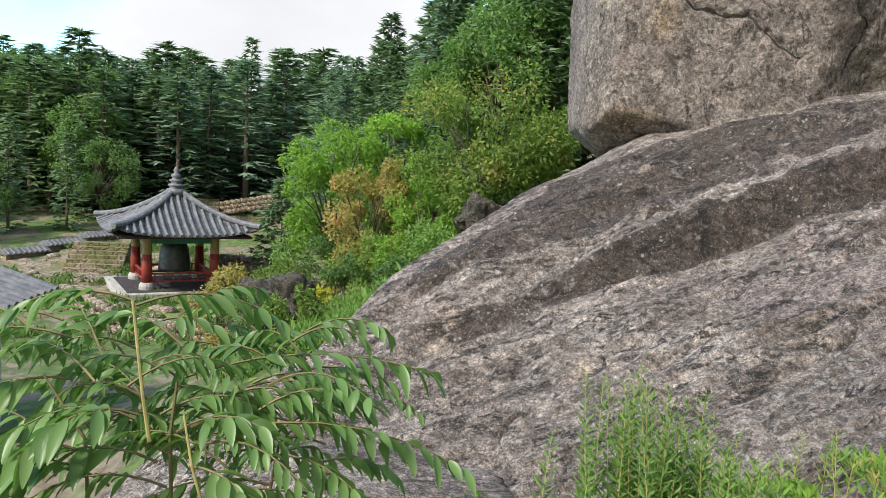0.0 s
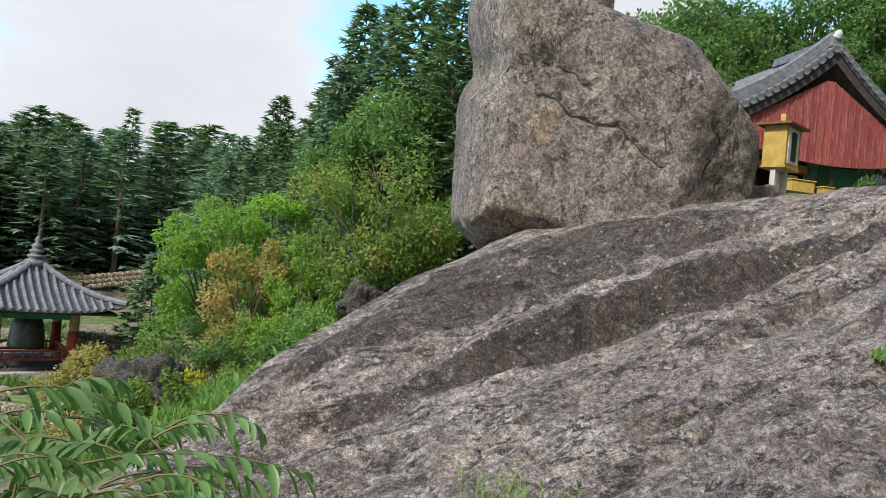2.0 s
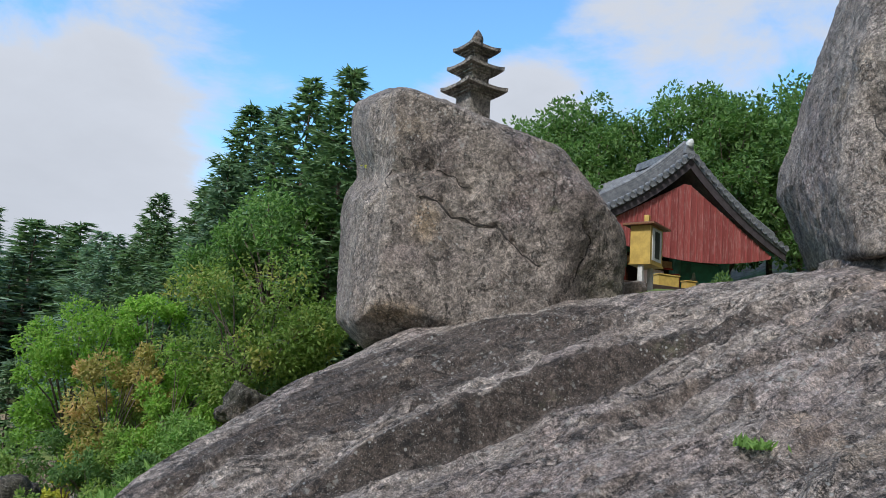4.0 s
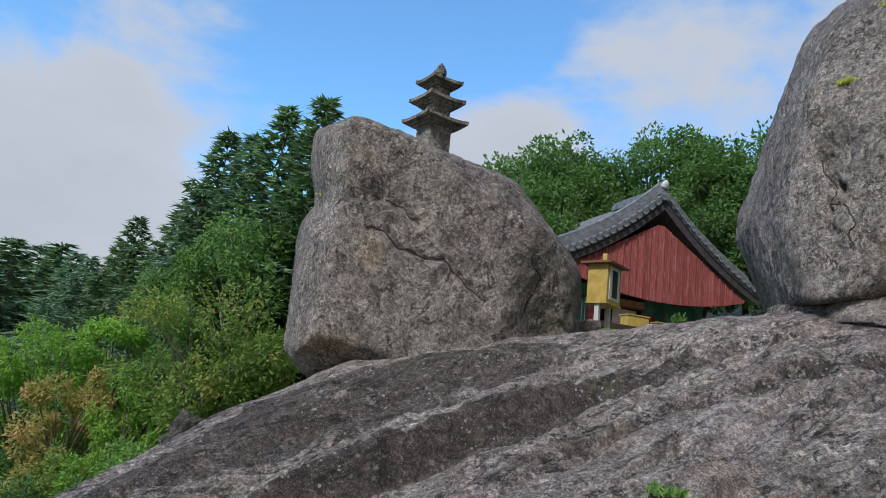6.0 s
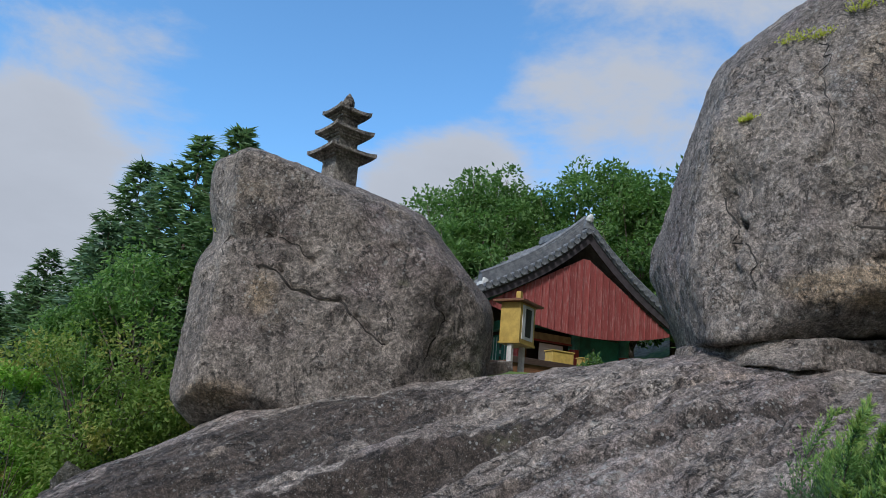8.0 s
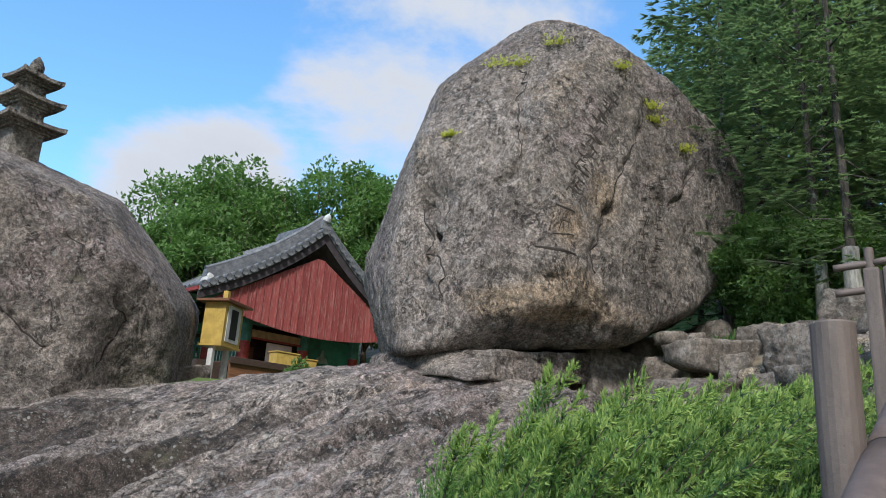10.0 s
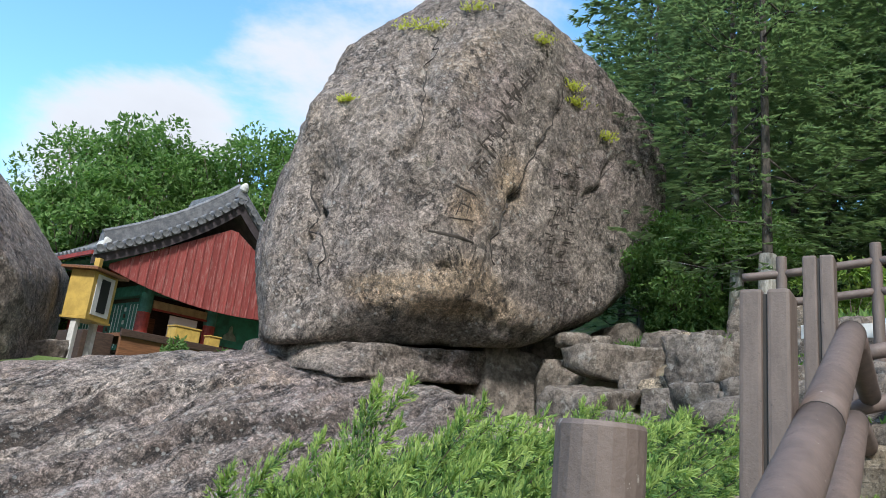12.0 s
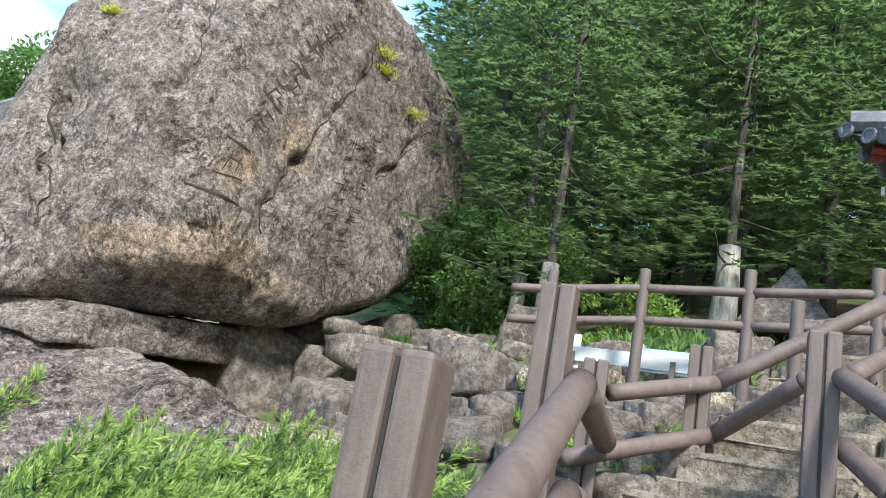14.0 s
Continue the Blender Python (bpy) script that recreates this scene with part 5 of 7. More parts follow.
# ---- bell pavilion ----
def bell_pavilion():
    yaw = math.degrees(math.atan2(.629, .777))
    e = empty("bell_pavilion", pose(-15.2, 30.55, -4.2, 0, 0, yaw), "open bell pavilion with red posts under a grey tiled hip roof", "pavilion")
    part("platform", boxed(-2.55, 2.55, -2.4, 2.4, -.35, .0, .03), M["paving"], e, "pale stone platform")
    # thin dark sheet paints the roof's shade over the pale platform
    part("platform_top", boxed(-2.2, 2.2, -2.05, 2.05, .0, .03, .01), M["shadow_wood"], e)
    for x in (-1.37, 1.37):
        for y in (-1.37, 1.37):
            part("post_base", lathe(bmesh.new(), [(.30, 0), (.30, .16), (.25, .26), (.22, .28)], 14), M["paving"], e).matrix_local = pose(x, y, 0.03)
            c = part("post", lathe(bmesh.new(), [(.20, 0.29), (.21, .9), (.19, 1.45)], 14), M["red_column"], e, smooth=True)
            c.matrix_local = pose(x, y, 0.03)
            t = part("post_head", lathe(bmesh.new(), [(.192, 1.45), (.18, 2.3)], 14), M["cream"], e, "faded painted post head")
            t.matrix_local = pose(x, y, 0.03)
    for a in range(4):
        m = pose(0, 0, 0, 0, 0, 90 * a)
        part("tie_beam", boxed(-1.5, 1.5, -1.45, -1.29, 1.92, 2.16, .02), M["teal"], e).matrix_local = m
        part("bracket_board", boxed(-1.55, 1.55, -1.47, -1.27, 2.16, 2.42, .02), M["dark_wood"], e).matrix_local = m
        for z in (.30, .62):
            part("rail", boxed(-1.2, 1.2, -1.41, -1.33, z, z + .08, .01), M["red_column"], e).matrix_local = m
        for k in range(7):
            part("baluster", boxed(-1.05 + k * .35 - .03, -1.05 + k * .35 + .03, -1.40, -1.34, .38, .62), M["red_column"], e).matrix_local = m
    # roof: four curved slopes with lifted corners
    W, H0, H1 = 2.85, 2.34, 3.95

    def surf(u, v):
        """u across (-1..1), v from eave (0) to top (1), on one side."""
        w = W * (1 - v) + 0.16 * v
        z = H0 + (H1 - H0) * (0.55 * v + 0.45 * v * v) + 0.34 * abs(u) ** 3 * (1 - v) ** 2
        return (u * w, -w, z)

    n, mrows = 16, 10
    for a in range(4):
        m = pose(0, 0, 0, 0, 0, 90 * a)
        bm = bmesh.new()
        g = [[bm.verts.new(surf(-1 + 2 * i / n, j / mrows)) for i in range(n + 1)] for j in range(mrows + 1)]
        for j in range(mrows):
            for i in range(n):
                bm.faces.new((g[j][i], g[j][i + 1], g[j + 1][i + 1], g[j + 1][i]))
        bmesh.ops.solidify(bm, geom=bm.faces[:], thickness=0.10)
        part("roof_slope", bm, M["tile"], e).matrix_local = m
        for k in range(19):
            x = -2.61 + k * .29
            line = []
            for j in range(13):
                v = j / 12
                w = W * (1 - v) + .16 * v
                if abs(x) > w * 0.985:
                    break
                p = surf(x / w, v)
                line.append((p[0], p[1], p[2] + .035))
            if len(line) > 1:
                s = Soup()
                s.tube(line, [.075] * len(line), 7)
                s.ob("cover_tile", M["tile"], e).matrix_local = m
        s = Soup()
        line = [surf(1, j / 12) for j in range(13)]
        s.tube([(p[0], p[1], p[2] + .10) for p in line], [.125] * 13, 8)
        s.ob("hip_ridge", M["tile"], e).matrix_local = m
        part("eave_board", boxed(-2.55, 2.55, -2.62, -2.54, H0 - .10, H0 - .02), M["dark_wood"], e).matrix_local = m
        part("ceiling_board", boxed(-2.55, 2.55, -2.55, -.1, H0 - .02, H0 + .03), M["dark_wood"], e).matrix_local = m @ pose(0, 0, .002 * a)
    part("roof_knob", lathe(bmesh.new(), [(.36, 3.85), (.42, 3.95), (.40, 4.12), (.22, 4.18), (.34, 4.26), (.34, 4.32), (.18, 4.38), (.28, 4.46), (.28, 4.52), (.14, 4.58), (.22, 4.66), (.20, 4.74), (.08, 4.82), (.13, 4.92), (.03, 5.1)], 14), M["tile"], e, "stacked ornament on top of the roof", True)
    bell = tagged(empty("temple_bell", pose(-15.2, 30.55, -4.2, 0, 0, yaw), "large dark bronze bell hanging in the pavilion", "bell"))
    part("bell_body", lathe(bmesh.new(), [(.66, .62), (.68, .68), (.66, .8), (.63, 1.2), (.58, 1.55), (.48, 1.80), (.30, 1.92), (.10, 1.96)], 24), M["bronze"], bell, smooth=True)
    part("bell_loop", lathe(bmesh.new(), [(.06, 1.94), (.06, 2.2)], 8), M["bronze"], bell)


bell_pavilion()


# ---- low house roof down the slope ----
def low_roof():
    e = empty("tiled_house", pose(-9.25, 14.15, -1.45, 0, 0, 12), "house with a grey ribbed tile roof below the path", "house")
    run, rise, wide = 5.0, 2.05, 3.6
    n = 12
    prof = lambda t: rise * (0.75 * t + .25 * t * t)
    bm = bmesh.new()
    g = [[bm.verts.new((-run * i / n, y, prof(i / n))) for i in range(n + 1)] for y in (-wide, 0)]
    for i in range(n):
        bm.faces.new((g[0][i], g[1][i], g[1][i + 1], g[0][i + 1]))
    bmesh.ops.solidify(bm, geom=bm.faces[:], thickness=.14)
    part("roof_slope", bm, M["tile"], e)
    for k in range(13):
        s = Soup()
        s.tube([(-run * i / n + .03, -.08 - k * .28, prof(i / n) + .03) for i in range(n + 1)], [.085] * (n + 1), 8)
        s.ob("cover_tile", M["tile"], e)
    part("wall", boxed(-run, -.9, -wide + .3, -.4, -3.2, .1), M["plaster"], e)
    part("eave_board", boxed(-.12, -.02, -wide, 0, -.14, -.02), M["dark_wood"], e)
    part("far_slope", boxed(-run - 4, -run, -wide, 0, rise - .2, rise, 0), M["tile"], e)


low_roof()


def corner_roof():
    """The eave corner of another hall at the top of the stairs."""
    e = empty("shrine_hall", pose(13.62, -0.14, 4.24, 0, 0, -34), "red shrine hall with a lifted tiled eave corner", "temple hall")
    W, z0 = 2.0, 2.3
    for a in range(4):
        m = pose(0, 0, 0, 0, 0, 90 * a)
        bm = bmesh.new()
        n = 14
        surf = lambda u, v: (u * (W * (1 - v) + .3 * v), -(W * (1 - v) + .3 * v), z0 + 1.2 * (.6 * v + .4 * v * v) + .45 * abs(u) ** 3 * (1 - v) ** 2)
        g = [[bm.verts.new(surf(-1 + 2 * i / n, j / 6)) for i in range(n + 1)] for j in range(7)]
        for j in range(6):
            for i in range(n):
                bm.faces.new((g[j][i], g[j][i + 1], g[j + 1][i + 1], g[j + 1][i]))
        bmesh.ops.solidify(bm, geom=bm.faces[:], thickness=.12)
        part("roof_slope", bm, M["tile"], e).matrix_local = m
        s = Soup()
        for k in range(14):
            x = -1.86 + k * .286
            line = []
            for j in range(9):
                v = j / 8
                w = W * (1 - v) + .3 * v
                if abs(x) > w:
                    break
                p = surf(x / w, v)
                line.append((p[0], p[1] - .02, p[2] + .04))
            if len(line) > 1:
                s.tube(line, [.085] * len(line), 8)
        tagged(s.ob("cover_tiles", M["tile"], e), kind="stuff").matrix_local = m
        s = Soup()
        s.tube([Vector(surf(1, j / 8)) + Vector((0, 0, .12)) for j in range(9)], [.13] * 9, 8)
        s.ob("hip_ridge", M["tile"], e).matrix_local = m
        end = boxed(-.07, .07, -.10, .10, .02, .24, .045)
        k = part("ridge_end", end, M["plaster"], e, "white mortar ornament on the roof corner")
        k.matrix_local = m @ pose(*(Vector(surf(.93, .04)) + Vector((0, 0, .08))), 0, 0, 45)
        s = Soup()
        for k in range(12):
            x = -1.8 + k * .327
            u = x / W
            s.tube([(x * .7, -1.2, z0 + .1), (x, -W + .1, z0 - .10 + .45 * abs(u) ** 3)], [.06, .06], 6)
        tagged(s.ob("rafters", M["red_column"], e), kind="stuff").matrix_local = m
        part("wall", boxed(-1.2, 1.2, -1.25, -1.15, 0, z0 + .2), M["red_column"], e).matrix_local = m
        disc = disc_mesh("tile_end", .085, .05)
        for k in range(15):
            u = -1 + 2 * k / 14
            share("tile_end", disc, e, m @ pose(u * W, -W - .02, surf(u, 0)[2] + .02, 90, 0, 0))
        part("eave_board", boxed(-W * .8, W * .8, -W + .06, -W + .10, z0 - .16, z0 - .06), M["white"], e).matrix_local = m


corner_roof()


# ---- stair rails ----
def rail_post(x, y, top, height, yaw, r=.068):
    """A square composite post made of two staves with a groove between them and chamfered corners."""
    e = empty("rail_post", pose(x, y, top - height, 0, 0, yaw), "brown wood-look railing post with a groove down its face", "railing post", "railing posts")
    for s in (-1, 1):
        bm = boxed(min(s * .006, s * r), max(s * .006, s * r), -r, r, 0, height, .011)
        for v in bm.verts:
            if v.co.z > height - .03:
                v.co.z -= .006 * abs(v.co.y) / r
        part("stave", bm, M["post"], e)
    part("groove", boxed(-.006, .006, -r + .012, r - .012, 0, height - .02), M["joint"], e)
    part("shoe", boxed(-r - .012, r + .012, -r - .012, r + .012, -.25, .06, .004), M["black"], e, "black metal shoe")
    return e


def round_post(x, y, top, height, r=.045):
    e = empty("round_post", pose(x, y, top - height), "round brown fence post", "fence post", "back fence")
    part("shaft", lathe(bmesh.new(), [(r, -.3), (r, height - .006), (r * .94, height)], 20), M["post"], e)
    return e


def rail(points, r, label="round brown railing rail"):
    """Lengths of round rail that meet at collars."""
    e = empty("handrail", pose(*points[0]), label, "handrail", "handrails")
    for a, b in zip(points, points[1:]):
        s = Soup()
        a, b = Vector(a), Vector(b)
        o = Vector(points[0])
        k = 6
        s.tube([a.lerp(b, i / k) - o for i in range(k + 1)], [r] * (k + 1), 18)
        s.ob("rail_length", M["rail"], e, True)
        d = (b - a).normalized()
        j = Soup()
        j.tube([b - o - d * .004, b - o + d * .004], [r * 1.015] * 2, 18)
        j.ob("collar", M["joint"], e)
        bm = bmesh.new()
        bmesh.ops.create_uvsphere(bm, u_segments=18, v_segments=10, radius=r * .995)
        bmesh.ops.translate(bm, verts=bm.verts, vec=b - o)
        part("elbow", bm, M["rail"], e, smooth=True)
    return e


LINE_YAW = math.degrees(math.atan2(2.65 - 1.86, 7.3 - 4.9))
for x, y, top, h in ((6.12, 2.28, 3.17, 1.2), (7.60, 2.80, 3.71, 1.2)):
    rail_post(x, y, top, h, LINE_YAW + 90)
rail_post(9.07, 3.29, 3.68, .95, 112, .07)
rail_post(9.72, 2.90, 3.93, .86, 104, .07)
rail_post(8.88, 2.08, 3.87, .82, 104, .07)
round_post(4.83, 1.82, 2.68, 1.2, .056)
round_post(3.55, 1.42, 2.22, 1.2, .064)
round_post(10.44, 2.51, 4.43, .95)
off = Vector((math.sin(radians(LINE_YAW)), -math.cos(radians(LINE_YAW)), 0)) * .125
top_line = [Vector(p) + off for p in ((3.4, 1.38, 1.78), (4.86, 1.86, 2.33), (6.12, 2.28, 2.80), (7.62, 2.81, 3.34))]
rail(top_line + [Vector((8.97, 3.14, 3.22))], .062)
rail([p - Vector((0, 0, .40)) for p in top_line] + [Vector((8.97, 3.14, 2.84))], .057)
rail([(9.10, 3.20, 3.50), (9.73, 2.80, 3.71), (10.12, 1.95, 4.36), (10.9, .5, 5.1)], .05)
rail([(8.87, 3.33, 3.09), (9.75, 2.80, 3.40), (9.30, 2.23, 3.70)], .05)
rail([(8.86, 2.0, 3.66), (8.38, 1.70, 3.43), (7.6, 1.2, 3.0)], .05)
rail([(8.95, 2.0, 3.36), (8.6, 1.75, 3.16), (7.8, 1.3, 2.8)], .05)
rail([(9.02, 1.98, 3.70), (9.61, 1.85, 3.96), (10.4, 1.5, 4.4)], .045)
for x, y, z in ((10.44, 4.42, 4.63), (10.74, 3.74, 4.74), (10.97, 2.97, 4.81), (11.11, 2.11, 4.87), (11.2, 1.2, 4.95)):
    round_post(x, y, z, 1.0, .046)
for dz in (-.16, -.43):
    rail([(10.30, 4.72, 4.58 + dz + .02), (10.44, 4.42, 4.63 + dz), (10.74, 3.74, 4.74 + dz), (10.97, 2.97, 4.79 + dz), (11.11, 2.11, 4.84 + dz), (11.2, 1.2, 4.9 + dz)], .037, "round brown fence rail")


# ---- stone stairs ----
def stairs():
    e = empty("stone_stairs", pose(0, 0, 0), "rough stone stairs climbing beside the railing", "stairs")
    rng = random.Random(9)
    for k in range(-5, 13):
        x = 9.35 + k * (.31 if k > 0 else .40)
        z = 3.10 + k * (.152 if k > 0 else .105)
        y = 2.95 - .02 * k
        while y > .2:
            w = rng.uniform(.45, 1.0)
            bm = boxed(-.20, .30, -w / 2 + .006, w / 2 - .006, -.26, 0, .028)
            for v in bm.verts:
                v.co += Vector((rng.gauss(0, .016), rng.gauss(0, .008), rng.gauss(0, .009)))
            ob = part("step_stone", bm, M["step_stone"], e)
            ob.matrix_local = pose(x + rng.uniform(-.025, .025) - (2.60 - y) * .12, y - w / 2, z + rng.uniform(-.012, .012), rng.gauss(0, .8), rng.gauss(0, .8), -7 + rng.gauss(0, 1.5))
            y -= w


stairs()


# ---- notice board behind the fence ----
def notice():
    e = empty("notice_board", pose(11.02, 4.05, 3.55, 0, 0, 100), "low white notice board with pale blue printed panels", "notice board")
    part("board", boxed(-.62, .45, -.012, .012, .42, .55, .004), M["white"], e)
    pale = plain("pale_blue_print", (0.50, 0.62, 0.72), .5, 5, .08, .02)
    part("panel", boxed(-.66, -.22, -.03, -.016, .40, .60, .004), pale, e, "pale blue printed panel")
    part("panel", boxed(.30, .42, -.03, -.016, .36, .66, .004), M["white"], e)
    for k in range(4):
        part("print_line", boxed(-.60, -.28 - .04 * (k % 2), -.034, -.031, .43 + .04 * k, .442 + .04 * k), M["bronze"], e)
        part("print_line", boxed(.32, .40, -.034, -.031, .42 + .05 * k, .43 + .05 * k), M["bronze"], e)
    for x in (-.5, .35):
        part("leg", boxed(x - .02, x + .02, .012, .04, -.1, .5), M["post"], e)


notice()


# ---- walls, steps and paths in the valley ----
def stone_wall(name, a, b, height, thick, label, seed, cap=None):
    a, b = Vector(a), Vector(b)
    d = (b - a)
    yaw = math.degrees(math.atan2(d.y, d.x))
    e = empty(name, pose(*a, 0, 0, yaw), label, "wall", kind="")
    L = d.xy.length
    slope = d.z / L
    rng = random.Random(seed)
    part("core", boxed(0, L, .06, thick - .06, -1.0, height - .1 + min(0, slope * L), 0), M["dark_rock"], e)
    kinds = []
    for k in range(5):
        bm = bmesh.new()
        rock_mesh(bm, (.42, .40, .30), random.Random(seed * 7 + k), 2, 8, .06)
        me = bpy.data.meshes.new("stone")
        bm.to_mesh(me)
        bm.free()
        me.materials.append(M["wall_stone"])
        me.polygons.foreach_set("use_smooth", [True] * len(me.polygons))
        kinds.append(me)
    rows = max(2, int(height / .26))
    for r in range(rows):
        x = rng.uniform(0, .2)
        while x < L:
            w = rng.uniform(.28, .5)
            share("stone", kinds[rng.randrange(5)], e, pose(x + w / 2, thick * .3, slope * x + (r + .5) * height / rows, rng.uniform(-9, 9), rng.uniform(-9, 9), rng.uniform(-25, 25)) @ Matrix.Diagonal((w / .40, thick / .5, height / rows / .27, 1)))
            x += w
    return e


stone_wall("retaining_wall", (-14.6, 33.4, -4.4), (-8.3, 29.0, -3.9), 1.25, .6, "dry-stone retaining wall of brown field stones", 3)
stone_wall("retaining_wall", (-17.3, 25.6, -4.9), (-14.0, 23.6, -5.2), 1.25, .5, "pale dry-stone terrace wall below the bell pavilion", 4)
stone_wall("retaining_wall", (-13.6, 22.6, -5.0), (-7.6, 20.4, -4.6), 1.1, .5, "low dry-stone wall under the shrubs", 8)
stone_wall("retaining_wall", (-25.5, 49.0, -3.4), (-17.0, 48.0, -1.7), .9, .5, "distant stone wall at the edge of the wood", 5)


def wide_steps(x, y, z, yaw, n, width, rise, tread, label):
    e = empty("stone_steps", pose(x, y, z, 0, 0, yaw), label, "steps")
    for k in range(n):
        bm = boxed(-width / 2, width / 2, k * tread, k * tread + tread + .2, -.6, (k + 1) * rise, .02)
        part("step", bm, M["pale_path"], e)


wide_steps(-20.4, 32.6, -4.4, 20, 7, 2.6, .17, .34, "pale stone steps leading up from the pavilion yard")
wide_steps(-22.3, 47.0, -2.3, 24, 5, 3.0, .14, .6, "pale earth steps at the edge of the wood")


def sheet(name, pts, lift, mat, label, nseg=18):
    """A patch laid over the ground along a line of (x, y, half width)."""
    vs, fs = [], []
    pts = [np.array(p, float) for p in pts]
    dense = []
    for a, b in zip(pts, pts[1:]):
        dense += [a + (b - a) * i / nseg for i in range(nseg)]
    dense.append(pts[-1])
    m = 8
    for i, p in enumerate(dense):
        q = dense[min(i + 1, len(dense) - 1)] - dense[max(i - 1, 0)]
        d = np.array((-q[1], q[0])) / math.hypot(q[0], q[1])
        wob = 1 + .12 * math.sin(i * 1.3) + .08 * math.sin(i * 2.9 + 1)
        for j in range(m + 1):
            s = (j / m * 2 - 1) * p[2] * wob
            x, y = p[0] + d[0] * s, p[1] + d[1] * s
            vs.append((x, y, gz(x, y) + lift - (.12 if j in (0, m) else 0)))
    fs = grid_faces(m + 1, len(dense))
    ob = mesh_ob(name, vs, fs, mat, smooth=True)
    return tagged(ob, label, name, kind="structure")


sheet("lawn", [(-18.5, 26.0, 2.2), (-13.5, 26.8, 2.6), (-9.5, 27.5, 1.8)], .05, M["lawn"], "mown grass round the bell pavilion")
sheet("lawn", [(-13.5, 37.5, 3.0), (-9.0, 34.0, 3.5), (-6.5, 31.5, 2.0)], .06, M["lawn"], "bright grass bank behind the pavilion")
sheet("lawn", [(-4.6, 17.4, 1.3), (-3.2, 14.6, 1.0), (-2.7, 12.0, .5)], .08, M["lawn"], "grass along the edge of the granite")
sheet("path", [(-26.0, 33.0, 1.6), (-20.5, 31.0, 2.2), (-17.6, 27.4, 1.6), (-17.8, 24.0, 1.6), (-19.5, 20.0, 2.2)], .09, M["pale_path"], "pale trodden earth yard beside the pavilion")
sheet("path", [(-26.0, 43.0, 1.0), (-21.0, 46.0, 1.0), (-15.5, 47.0, .8)], .09, M["pale_path"], "pale earth path climbing to the wood")
sheet("path", [(-24.0, 35.0, 2.0), (-20.0, 36.5, 2.0), (-15.5, 37.5, 1.2)], .09, M["pale_path"], "pale earth bank above the yard")


def capped_wall(x, y, z, yaw, length):
    e = empty("tile_capped_wall", pose(x, y, z, 0, 0, yaw), "low stone wall capped with grey roof tiles", "wall", "tile-capped walls")
    part("wall_body", boxed(0, length, -.2, .2, -.6, .75, .02), M["wall_stone"], e)
    bm = bmesh.new()
    c = [bm.verts.new(v) for v in ((-.1, -.42, .75), (length + .1, -.42, .75), (length + .1, .42, .75), (-.1, .42, .75), (-.1, -.06, 1.0), (length + .1, -.06, 1.0), (length + .1, .06, 1.0), (-.1, .06, 1.0))]
    bmesh.ops.convex_hull(bm, input=c)
    part("tile_cap", bm, M["tile"], e)
    s = Soup()
    for k in range(int(length / .3) + 1):
        for q in (-1, 1):
            s.tube([(k * .3, q * .06, 1.0), (k * .3, q * .44, .78)], [.06, .065], 6)
    s.ob("cap_tiles", M["tile"], e)


for k in range(6):
    capped_wall(-25.6 + k * .55, 33.4 + k * 2.4, -4.75 + k * .25, 75 + k * 2, 2.3)
for k in range(9):
    x, y = -25.0 + k * 1.15, 50.5 + .1 * k
    e = empty("far_fence_panel", pose(x, y, gz(x, y), 0, 0, 3), "dark low fence panel at the edge of the wood", "fence", "far fence")
    part("post", boxed(-.05, .05, -.05, .05, 0, 1.1), M["dark_wood"], e)
    part("rail", boxed(0, 1.15, -.03, .03, .85, .95), M["dark_wood"], e)
    part("rail", boxed(0, 1.15, -.03, .03, .40, .50), M["dark_wood"], e)


